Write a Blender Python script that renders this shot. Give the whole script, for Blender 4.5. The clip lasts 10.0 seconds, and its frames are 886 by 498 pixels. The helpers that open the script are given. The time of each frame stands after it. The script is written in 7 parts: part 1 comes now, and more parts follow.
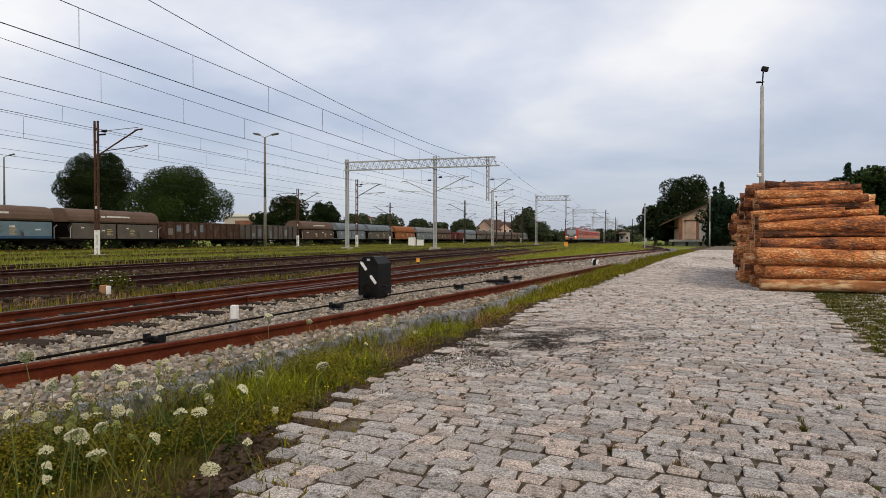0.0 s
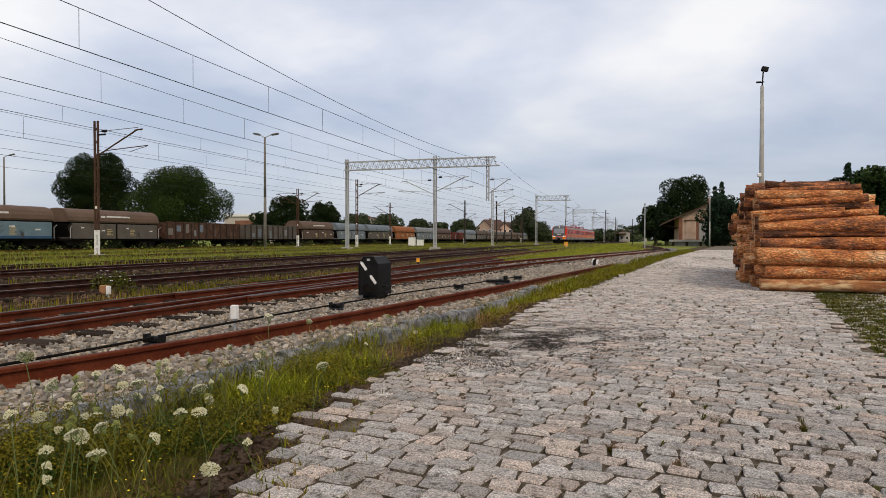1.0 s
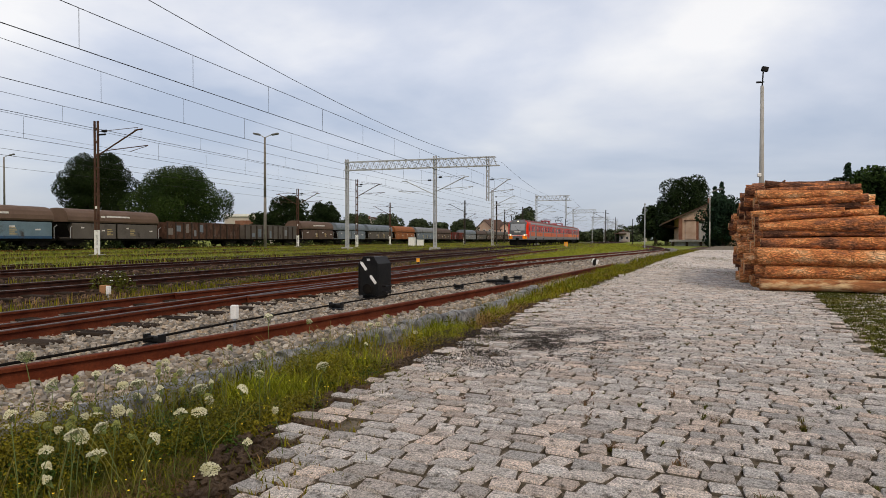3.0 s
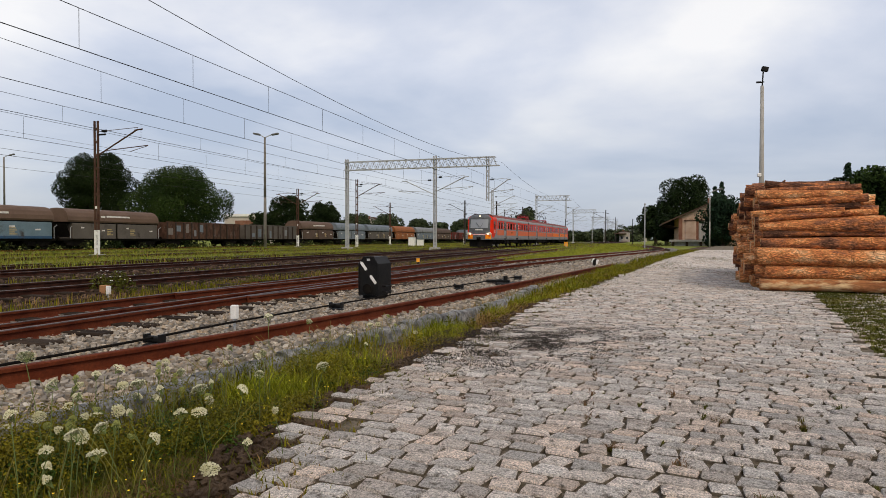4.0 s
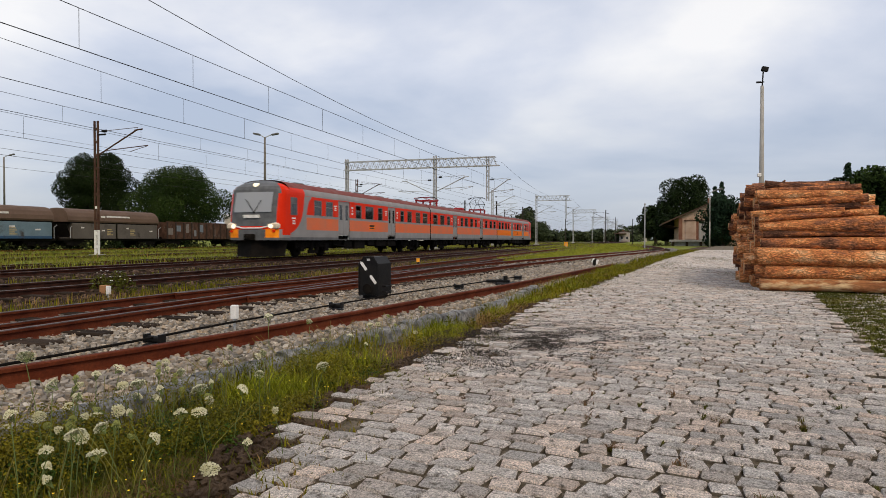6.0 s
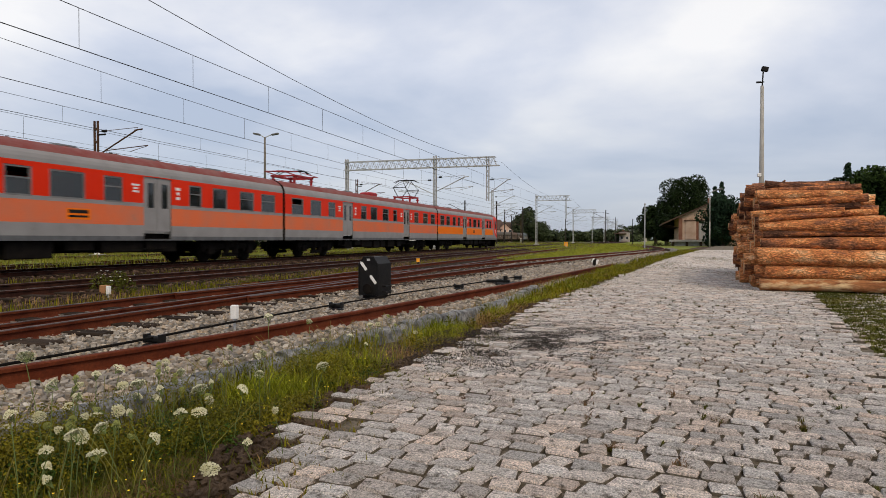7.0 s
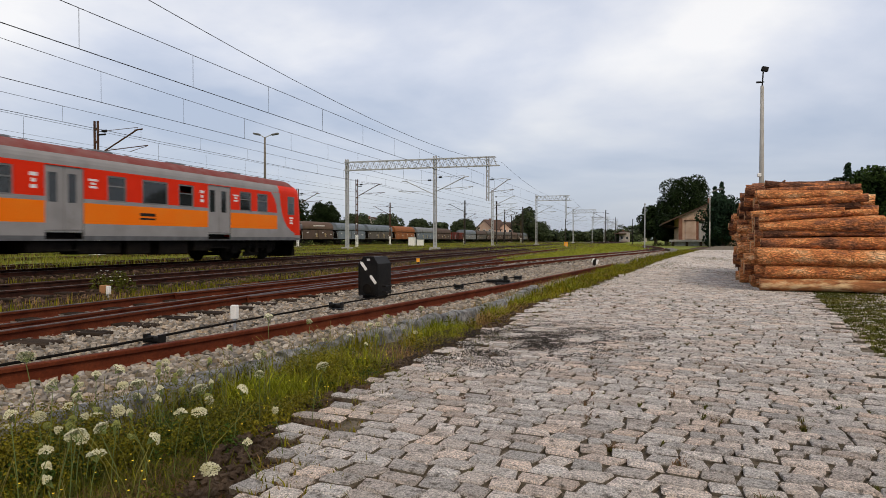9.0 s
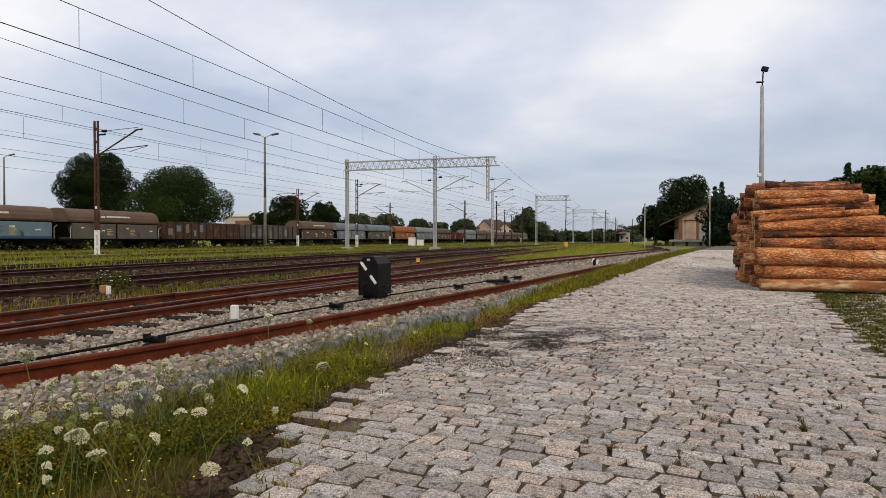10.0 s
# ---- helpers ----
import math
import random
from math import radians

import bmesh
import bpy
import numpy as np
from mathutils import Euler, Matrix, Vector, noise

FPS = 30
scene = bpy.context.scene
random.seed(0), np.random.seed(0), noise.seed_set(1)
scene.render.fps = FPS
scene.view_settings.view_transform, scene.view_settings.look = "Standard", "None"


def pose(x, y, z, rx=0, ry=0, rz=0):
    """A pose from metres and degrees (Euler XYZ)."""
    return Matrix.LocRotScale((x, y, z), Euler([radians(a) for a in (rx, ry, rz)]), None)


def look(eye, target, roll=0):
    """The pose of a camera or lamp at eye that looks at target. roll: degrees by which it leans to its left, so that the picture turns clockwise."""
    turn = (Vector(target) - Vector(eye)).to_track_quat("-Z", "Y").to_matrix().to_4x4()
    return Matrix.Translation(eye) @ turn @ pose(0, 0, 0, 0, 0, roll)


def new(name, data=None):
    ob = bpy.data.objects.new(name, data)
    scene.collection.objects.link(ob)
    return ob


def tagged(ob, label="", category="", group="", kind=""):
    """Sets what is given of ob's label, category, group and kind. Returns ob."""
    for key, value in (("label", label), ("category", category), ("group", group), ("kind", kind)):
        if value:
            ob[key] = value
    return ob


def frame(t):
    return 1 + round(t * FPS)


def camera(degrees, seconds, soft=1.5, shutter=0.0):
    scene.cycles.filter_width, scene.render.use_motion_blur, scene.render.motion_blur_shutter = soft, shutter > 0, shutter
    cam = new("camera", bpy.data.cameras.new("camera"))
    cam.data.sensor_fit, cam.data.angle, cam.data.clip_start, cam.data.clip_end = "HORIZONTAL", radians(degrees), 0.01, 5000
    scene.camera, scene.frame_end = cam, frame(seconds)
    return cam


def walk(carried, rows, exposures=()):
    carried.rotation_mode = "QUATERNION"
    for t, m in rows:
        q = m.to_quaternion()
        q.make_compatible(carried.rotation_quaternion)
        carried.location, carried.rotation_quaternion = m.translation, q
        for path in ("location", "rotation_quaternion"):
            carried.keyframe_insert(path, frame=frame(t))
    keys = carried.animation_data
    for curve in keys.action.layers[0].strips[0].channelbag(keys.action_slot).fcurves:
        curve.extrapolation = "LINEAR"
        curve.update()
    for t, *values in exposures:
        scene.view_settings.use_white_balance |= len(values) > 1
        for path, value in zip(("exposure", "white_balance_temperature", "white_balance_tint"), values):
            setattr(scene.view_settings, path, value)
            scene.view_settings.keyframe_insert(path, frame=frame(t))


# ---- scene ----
# World: y runs along the railway, x to the right of it, z = 0 at the rail heads and the paving.
cam = camera(68.56, 10.0, soft=0.7, shutter=0.2)
STAND = pose(0, 0, 0.895, 89.16, 0, 17.064)
walk(cam, [(0.0, STAND), (10.0, STAND)], exposures=[(0.0, -0.06), (10.0, -0.06)])


# ---------------------------------------------------------------- light
def make_world():
    w = bpy.data.worlds.new("overcast_sky")
    scene.world = w
    w.use_nodes = True
    nt = w.node_tree
    nt.nodes.clear()
    N, L = nt.nodes.new, nt.links.new
    out = N("ShaderNodeOutputWorld")
    bg = N("ShaderNodeBackground")
    sky = N("ShaderNodeTexSky")
    sky.sky_type = "NISHITA"
    sky.sun_disc = False
    sky.sun_elevation = radians(44)
    sky.sun_rotation = radians(140)
    co = N("ShaderNodeTexCoord")
    # flatten the sky dome to a cloud deck
    sep = N("ShaderNodeSeparateXYZ")
    L(co.outputs["Generated"], sep.inputs[0])
    zz = N("ShaderNodeMath")
    zz.operation = "MAXIMUM"
    zz.inputs[1].default_value = 0.0
    L(sep.outputs["Z"], zz.inputs[0])
    za = N("ShaderNodeMath")
    za.operation = "ADD"
    za.inputs[1].default_value = 0.16
    L(zz.outputs[0], za.inputs[0])
    dx = N("ShaderNodeMath")
    dx.operation = "DIVIDE"
    L(sep.outputs["X"], dx.inputs[0])
    L(za.outputs[0], dx.inputs[1])
    dy = N("ShaderNodeMath")
    dy.operation = "DIVIDE"
    L(sep.outputs["Y"], dy.inputs[0])
    L(za.outputs[0], dy.inputs[1])
    com = N("ShaderNodeCombineXYZ")
    L(dx.outputs[0], com.inputs[0])
    L(dy.outputs[0], com.inputs[1])
    n1 = N("ShaderNodeTexNoise")
    n1.inputs["Scale"].default_value = 0.62
    n1.inputs["Detail"].default_value = 9
    n1.inputs["Roughness"].default_value = 0.5
    n1.inputs["Distortion"].default_value = 0.25
    L(com.outputs[0], n1.inputs["Vector"])
    ramp = N("ShaderNodeValToRGB")
    cr = ramp.color_ramp
    cr.elements[0].position, cr.elements[0].color = 0.385, (0.485, 0.55, 0.69, 1)
    cr.elements[1].position, cr.elements[1].color = 0.60, (1.0, 0.98, 0.97, 1)
    e = cr.elements.new(0.49)
    e.color = (0.71, 0.74, 0.835, 1)
    L(n1.outputs["Fac"], ramp.inputs[0])
    # the deck thins to a blue-grey haze at the horizon
    hz = N("ShaderNodeMapRange")
    hz.inputs["From Min"].default_value = 0.0
    hz.inputs["From Max"].default_value = 0.26
    L(zz.outputs[0], hz.inputs["Value"])
    mixh = N("ShaderNodeMixRGB")
    mixh.inputs[1].default_value = (0.42, 0.465, 0.57, 1)
    L(hz.outputs[0], mixh.inputs[0])
    L(ramp.outputs[0], mixh.inputs[2])
    skm = N("ShaderNodeMixRGB")
    skm.blend_type = "ADD"
    skm.inputs[0].default_value = 0.02
    L(mixh.outputs[0], skm.inputs[1])
    L(sky.outputs[0], skm.inputs[2])
    L(skm.outputs[0], bg.inputs["Color"])
    bg.inputs["Strength"].default_value = 0.94
    L(bg.outputs[0], out.inputs[0])


make_world()
sun = new("sun", bpy.data.lights.new("sun", "SUN"))
sun.data.energy = 1.65
sun.data.angle = radians(20)
sun.data.color = (1.0, 0.79, 0.54)
sun.matrix_world = look((16, -19, 24), (0, 0, 0))


# ---------------------------------------------------------------- materials
def mat(name, base, rough=0.7, metal=0.0, var=0.25, scale=3.0, fine=40.0, bump=0.15, other=None, dirt=None,
        dirt_amt=0.0, dirt_scale=1.2, rnd=0.0, spec=0.16, stretch=(1, 1, 1), island=False, tint=None):
    """Base colour broken up at two scales, with an optional second colour in patches, relief and a shift per piece."""
    m = bpy.data.materials.new(name)
    m.use_nodes = True
    nt = m.node_tree
    N, L = nt.nodes.new, nt.links.new
    p = nt.nodes["Principled BSDF"]
    co = N("ShaderNodeTexCoord")
    mp = N("ShaderNodeMapping")
    mp.inputs["Scale"].default_value = stretch
    if rnd and not island:
        inf = N("ShaderNodeObjectInfo")
        ad = N("ShaderNodeVectorMath")
        ad.operation = "MULTIPLY_ADD"
        L(inf.outputs["Random"], ad.inputs[0])
        ad.inputs[1].default_value = (17, 31, 23)
        L(co.outputs["Object"], ad.inputs[2])
        L(ad.outputs[0], mp.inputs["Vector"])
    else:
        L(co.outputs["Object"], mp.inputs["Vector"])
    a = N("ShaderNodeTexNoise")
    a.inputs["Scale"].default_value, a.inputs["Detail"].default_value = scale, 5
    b = N("ShaderNodeTexNoise")
    b.inputs["Scale"].default_value, b.inputs["Detail"].default_value = fine, 6
    b.inputs["Roughness"].default_value = 0.7
    L(mp.outputs[0], a.inputs["Vector"])
    L(mp.outputs[0], b.inputs["Vector"])
    base = (*base, 1)
    c2 = (*(other or tuple(min(1, c * 1.5) for c in base[:3])), 1)
    r = N("ShaderNodeMapRange")
    r.inputs["From Min"].default_value, r.inputs["From Max"].default_value = 0.35, 0.65
    L(a.outputs["Fac"], r.inputs["Value"])
    mx = N("ShaderNodeMixRGB")
    mx.inputs[1].default_value, mx.inputs[2].default_value = base, c2
    L(r.outputs[0], mx.inputs[0])
    hs = N("ShaderNodeHueSaturation")
    mr = N("ShaderNodeMapRange")
    mr.inputs["From Min"].default_value, mr.inputs["From Max"].default_value = 0.25, 0.75
    mr.inputs["To Min"].default_value, mr.inputs["To Max"].default_value = 1 - var, 1 + var
    L(b.outputs["Fac"], mr.inputs["Value"])
    val = mr.outputs[0]
    if rnd:
        rn = N("ShaderNodeNewGeometry").outputs["Random Per Island"] if island else N("ShaderNodeObjectInfo").outputs["Random"]
        m2 = N("ShaderNodeMapRange")
        m2.inputs["To Min"].default_value, m2.inputs["To Max"].default_value = 1 - rnd, 1 + rnd
        L(rn, m2.inputs["Value"])
        mu = N("ShaderNodeMath")
        mu.operation = "MULTIPLY"
        L(val, mu.inputs[0])
        L(m2.outputs[0], mu.inputs[1])
        val = mu.outputs[0]
    L(val, hs.inputs["Value"])
    L(mx.outputs[0], hs.inputs["Color"])
    col = hs.outputs[0]
    if tint:
        fr = N("ShaderNodeMath")
        fr.operation = "MULTIPLY"
        fr.inputs[1].default_value = 7.13
        L(rn, fr.inputs[0])
        fc = N("ShaderNodeMath")
        fc.operation = "FRACT"
        L(fr.outputs[0], fc.inputs[0])
        pw = N("ShaderNodeMath")
        pw.operation = "POWER"
        pw.inputs[1].default_value = 2.0
        L(fc.outputs[0], pw.inputs[0])
        tm = N("ShaderNodeMixRGB")
        tm.blend_type = "MULTIPLY"
        tm.inputs[2].default_value = (*tint, 1)
        L(pw.outputs[0], tm.inputs[0])
        L(col, tm.inputs[1])
        col = tm.outputs[0]
    if dirt:
        d = N("ShaderNodeTexNoise")
        d.inputs["Scale"].default_value, d.inputs["Detail"].default_value = dirt_scale, 8
        d.inputs["Roughness"].default_value = 0.65
        L(mp.outputs[0], d.inputs["Vector"])
        dr = N("ShaderNodeMapRange")
        dr.inputs["From Min"].default_value = 0.72 - 0.4 * dirt_amt
        dr.inputs["From Max"].default_value = 0.86 - 0.4 * dirt_amt
        L(d.outputs["Fac"], dr.inputs["Value"])
        dm = N("ShaderNodeMixRGB")
        L(dr.outputs[0], dm.inputs[0])
        L(col, dm.inputs[1])
        dm.inputs[2].default_value = (*dirt, 1)
        col = dm.outputs[0]
    L(col, p.inputs["Base Color"])
    rr = N("ShaderNodeMapRange")
    rr.inputs["To Min"].default_value, rr.inputs["To Max"].default_value = max(0, rough - 0.12), min(1, rough + 0.12)
    L(b.outputs["Fac"], rr.inputs["Value"])
    L(rr.outputs[0], p.inputs["Roughness"])
    p.inputs["Metallic"].default_value = metal
    p.inputs["Specular IOR Level"].default_value = spec
    if bump:
        bp = N("ShaderNodeBump")
        bp.inputs["Strength"].default_value = bump
        bp.inputs["Distance"].default_value = 0.02
        L(b.outputs["Fac"], bp.inputs["Height"])
        L(bp.outputs[0], p.inputs["Normal"])
    return m


def glass_mat(name, tint=(0.02, 0.025, 0.03), clear=0.3, rough=0.06):
    m = bpy.data.materials.new(name)
    m.use_nodes = True
    nt = m.node_tree
    N, L = nt.nodes.new, nt.links.new
    p = nt.nodes["Principled BSDF"]
    p.inputs["Base Color"].default_value = (*tint, 1)
    p.inputs["Roughness"].default_value = rough
    p.inputs["Specular IOR Level"].default_value = 0.8
    tr = N("ShaderNodeBsdfTransparent")
    tr.inputs[0].default_value = (0.75, 0.8, 0.8, 1)
    mx = N("ShaderNodeMixShader")
    mx.inputs[0].default_value = clear
    L(p.outputs[0], mx.inputs[1])
    L(tr.outputs[0], mx.inputs[2])
    L(mx.outputs[0], nt.nodes["Material Output"].inputs[0])
    return m


def glow_mat(name, col, strength):
    m = bpy.data.materials.new(name)
    m.use_nodes = True
    p = m.node_tree.nodes["Principled BSDF"]
    p.inputs["Base Color"].default_value = (*col, 1)
    p.inputs["Emission Color"].default_value = (*col, 1)
    p.inputs["Emission Strength"].default_value = strength
    return m


M_EARTH = mat("earth_and_grass", (0.12, 0.15, 0.017), 0.95, var=0.4, scale=0.5, fine=9, bump=0.6, other=(0.19, 0.20, 0.025),
              dirt=(0.09, 0.062, 0.036), dirt_amt=0.2, dirt_scale=0.35)
M_JOINT = mat("earth_between_setts", (0.12, 0.098, 0.072), 0.97, var=0.6, scale=9, fine=60, bump=0.9, other=(0.21, 0.175, 0.135), spec=0.05, dirt=(0.06, 0.06, 0.024), dirt_amt=0.42, dirt_scale=1.3)
M_SOIL = mat("dark_soil", (0.055, 0.038, 0.027), 0.97, var=0.6, scale=5, fine=60, bump=1.0, other=(0.11, 0.078, 0.055), spec=0.03)
M_TRACKBED = mat("old_brown_trackbed", (0.022, 0.013, 0.009), 0.95, var=0.5, scale=1.2, fine=18, bump=0.8, other=(0.05, 0.032, 0.022), spec=0.03)
M_BED = mat("grey_ballast_bed", (0.09, 0.08, 0.068), 0.95, var=0.5, scale=2, fine=22, bump=0.9, other=(0.22, 0.20, 0.18))
M_STONE = mat("ballast_stone", (0.22, 0.20, 0.175), 0.9, var=0.25, scale=6, fine=60, bump=0.3, other=(0.34, 0.31, 0.27), rnd=0.5, island=True, tint=(1.0, 0.85, 0.68))
SETT = dict(var=1.0, scale=30, fine=120, bump=1.0, other=(0.62, 0.58, 0.54), dirt=(0.12, 0.10, 0.08), dirt_amt=0.44, dirt_scale=22.0, rnd=0.26, tint=(1.0, 0.87, 0.78))
M_COBBLE = mat("granite_sett", (0.53, 0.50, 0.465), 0.8, **SETT)
M_COBBLES = mat("granite_setts", (0.44, 0.41, 0.378), 0.8, island=True, **SETT)
M_KERB = mat("weathered_kerb_stone", (0.085, 0.087, 0.09), 0.95, var=0.7, scale=9, fine=50, bump=1.0, other=(0.27, 0.27, 0.265), rnd=0.12)
M_RUST = mat("rusty_rail_steel", (0.08, 0.015, 0.005), 0.85, 0.0, var=0.4, scale=4, fine=40, bump=0.25, other=(0.125, 0.03, 0.011))
M_RAILDARK = mat("dark_oily_rail_steel", (0.024, 0.010, 0.007), 0.8, 0.0, var=0.4, scale=4, fine=40, bump=0.2, other=(0.06, 0.022, 0.013), spec=0.1)
M_RAILTOP = mat("worn_rail_steel", (0.035, 0.023, 0.019), 0.5, 0.6, var=0.3, scale=3, fine=50, bump=0.05, other=(0.13, 0.09, 0.075))
M_SLEEPER = mat("creosoted_timber", (0.022, 0.016, 0.012), 0.9, var=0.4, scale=3, fine=30, bump=0.6, other=(0.05, 0.036, 0.027), stretch=(0.4, 3, 3), rnd=0.2, spec=0.05)
M_BLACK = mat("black_painted_steel", (0.006, 0.006, 0.0065), 0.55, 0.0, var=0.3, scale=5, fine=40, bump=0.1, other=(0.012, 0.011, 0.01))
# near-black: grime of the running gear, and shade filled into wagon gaps
M_GRIME_SHADE = mat("sooty_underframe_gap_shade", (0.006, 0.0055, 0.005), 0.95, 0.0, var=0.4, scale=3, fine=30, bump=0.2, other=(0.012, 0.010, 0.008), spec=0.08)
M_WHITE = mat("white_paint", (0.72, 0.71, 0.68), 0.6, var=0.12, scale=8, fine=60, bump=0.1, other=(0.8, 0.79, 0.77), dirt=(0.3, 0.27, 0.22), dirt_amt=0.2, dirt_scale=9)
M_GALV = mat("galvanised_steel", (0.38, 0.385, 0.39), 0.55, 0.25, var=0.15, scale=3, fine=40, bump=0.05, other=(0.46, 0.465, 0.47))
M_CONC = mat("grey_concrete", (0.30, 0.29, 0.27), 0.9, var=0.2, scale=2, fine=40, bump=0.3, other=(0.38, 0.37, 0.35))
M_MASTRUST = mat("rusty_mast_steel", (0.06, 0.028, 0.018), 0.8, 0.1, var=0.35, scale=3, fine=30, bump=0.2, other=(0.10, 0.055, 0.035))
M_WIRE = mat("weathered_copper_wire", (0.045, 0.045, 0.045), 0.6, 0.5, var=0.1, bump=0)


def bark_mat():
    """Plates of orange pine bark parted by dark furrows, with scuffed pale patches."""
    m = bpy.data.materials.new("pine_bark")
    m.use_nodes = True
    nt = m.node_tree
    N, L = nt.nodes.new, nt.links.new
    p = nt.nodes["Principled BSDF"]
    p.inputs["Roughness"].default_value = 0.9
    p.inputs["Specular IOR Level"].default_value = 0.15
    co, inf = N("ShaderNodeTexCoord"), N("ShaderNodeObjectInfo")
    ad = N("ShaderNodeVectorMath")
    ad.operation = "MULTIPLY_ADD"
    L(inf.outputs["Random"], ad.inputs[0])
    ad.inputs[1].default_value = (17, 31, 23)
    L(co.outputs["Object"], ad.inputs[2])
    mp = N("ShaderNodeMapping")
    mp.inputs["Scale"].default_value = (0.45, 1, 1)
    L(ad.outputs[0], mp.inputs["Vector"])
    wob = N("ShaderNodeTexNoise")
    wob.inputs["Scale"].default_value = 9
    L(mp.outputs[0], wob.inputs["Vector"])
    wm = N("ShaderNodeMixRGB")
    wm.inputs[0].default_value = 0.14
    L(mp.outputs[0], wm.inputs[1])
    L(wob.outputs["Color"], wm.inputs[2])
    vo = N("ShaderNodeTexVoronoi")
    vo.feature = "DISTANCE_TO_EDGE"
    vo.inputs["Scale"].default_value = 30
    L(wm.outputs[0], vo.inputs["Vector"])
    fur = N("ShaderNodeMapRange")
    fur.inputs["From Min"].default_value = -0.2
    fur.inputs["From Max"].default_value = 0.22
    L(vo.outputs["Distance"], fur.inputs["Value"])
    big, fine = N("ShaderNodeTexNoise"), N("ShaderNodeTexNoise")
    big.inputs["Scale"].default_value, big.inputs["Detail"].default_value = 5.5, 9
    big.inputs["Roughness"].default_value = 0.62
    fine.inputs["Scale"].default_value, fine.inputs["Detail"].default_value = 45, 6
    L(mp.outputs[0], big.inputs["Vector"])
    L(mp.outputs[0], fine.inputs["Vector"])
    ramp = N("ShaderNodeValToRGB")
    cr = ramp.color_ramp
    cr.elements[0].position, cr.elements[0].color = 0.32, (0.12, 0.055, 0.034, 1)
    cr.elements[1].position, cr.elements[1].color = 0.74, (0.92, 0.62, 0.36, 1)
    for pos, c in ((0.42, (0.34, 0.145, 0.078)), (0.50, (0.62, 0.215, 0.075)), (0.60, (0.84, 0.36, 0.135))):
        cr.elements.new(pos).color = (*c, 1)
    sh = N("ShaderNodeMapRange")
    sh.inputs["To Min"].default_value, sh.inputs["To Max"].default_value = -0.15, 0.14
    L(inf.outputs["Random"], sh.inputs["Value"])
    sm = N("ShaderNodeMath")
    L(big.outputs["Fac"], sm.inputs[0])
    L(sh.outputs[0], sm.inputs[1])
    L(sm.outputs[0], ramp.inputs[0])
    mx = N("ShaderNodeMixRGB")
    mx.inputs[1].default_value = (0.04, 0.02, 0.012, 1)
    L(fur.outputs[0], mx.inputs[0])
    L(ramp.outputs[0], mx.inputs[2])
    hs = N("ShaderNodeHueSaturation")
    fv = N("ShaderNodeMapRange")
    fv.inputs["From Min"].default_value, fv.inputs["From Max"].default_value = 0.25, 0.75
    fv.inputs["To Min"].default_value, fv.inputs["To Max"].default_value = 0.5, 1.6
    L(fine.outputs["Fac"], fv.inputs["Value"])
    L(fv.outputs[0], hs.inputs["Value"])
    L(mx.outputs[0], hs.inputs["Color"])
    L(hs.outputs[0], p.inputs["Base Color"])
    hm = N("ShaderNodeMath")
    hm.operation = "MULTIPLY"
    L(fur.outputs[0], hm.inputs[0])
    L(fv.outputs[0], hm.inputs[1])
    bp = N("ShaderNodeBump")
    bp.inputs["Strength"].default_value, bp.inputs["Distance"].default_value = 0.9, 0.02
    L(hm.outputs[0], bp.inputs["Height"])
    L(bp.outputs[0], p.inputs["Normal"])
    return m


M_BARK = bark_mat()
M_CUT = mat("sawn_pine_end", (0.50, 0.30, 0.14), 0.85, var=0.2, scale=8, fine=60, bump=0.2, other=(0.36, 0.19, 0.09), rnd=0.2)
M_TRUNK = mat("tree_bark", (0.06, 0.045, 0.032), 0.95, var=0.4, scale=3, fine=25, bump=0.7)


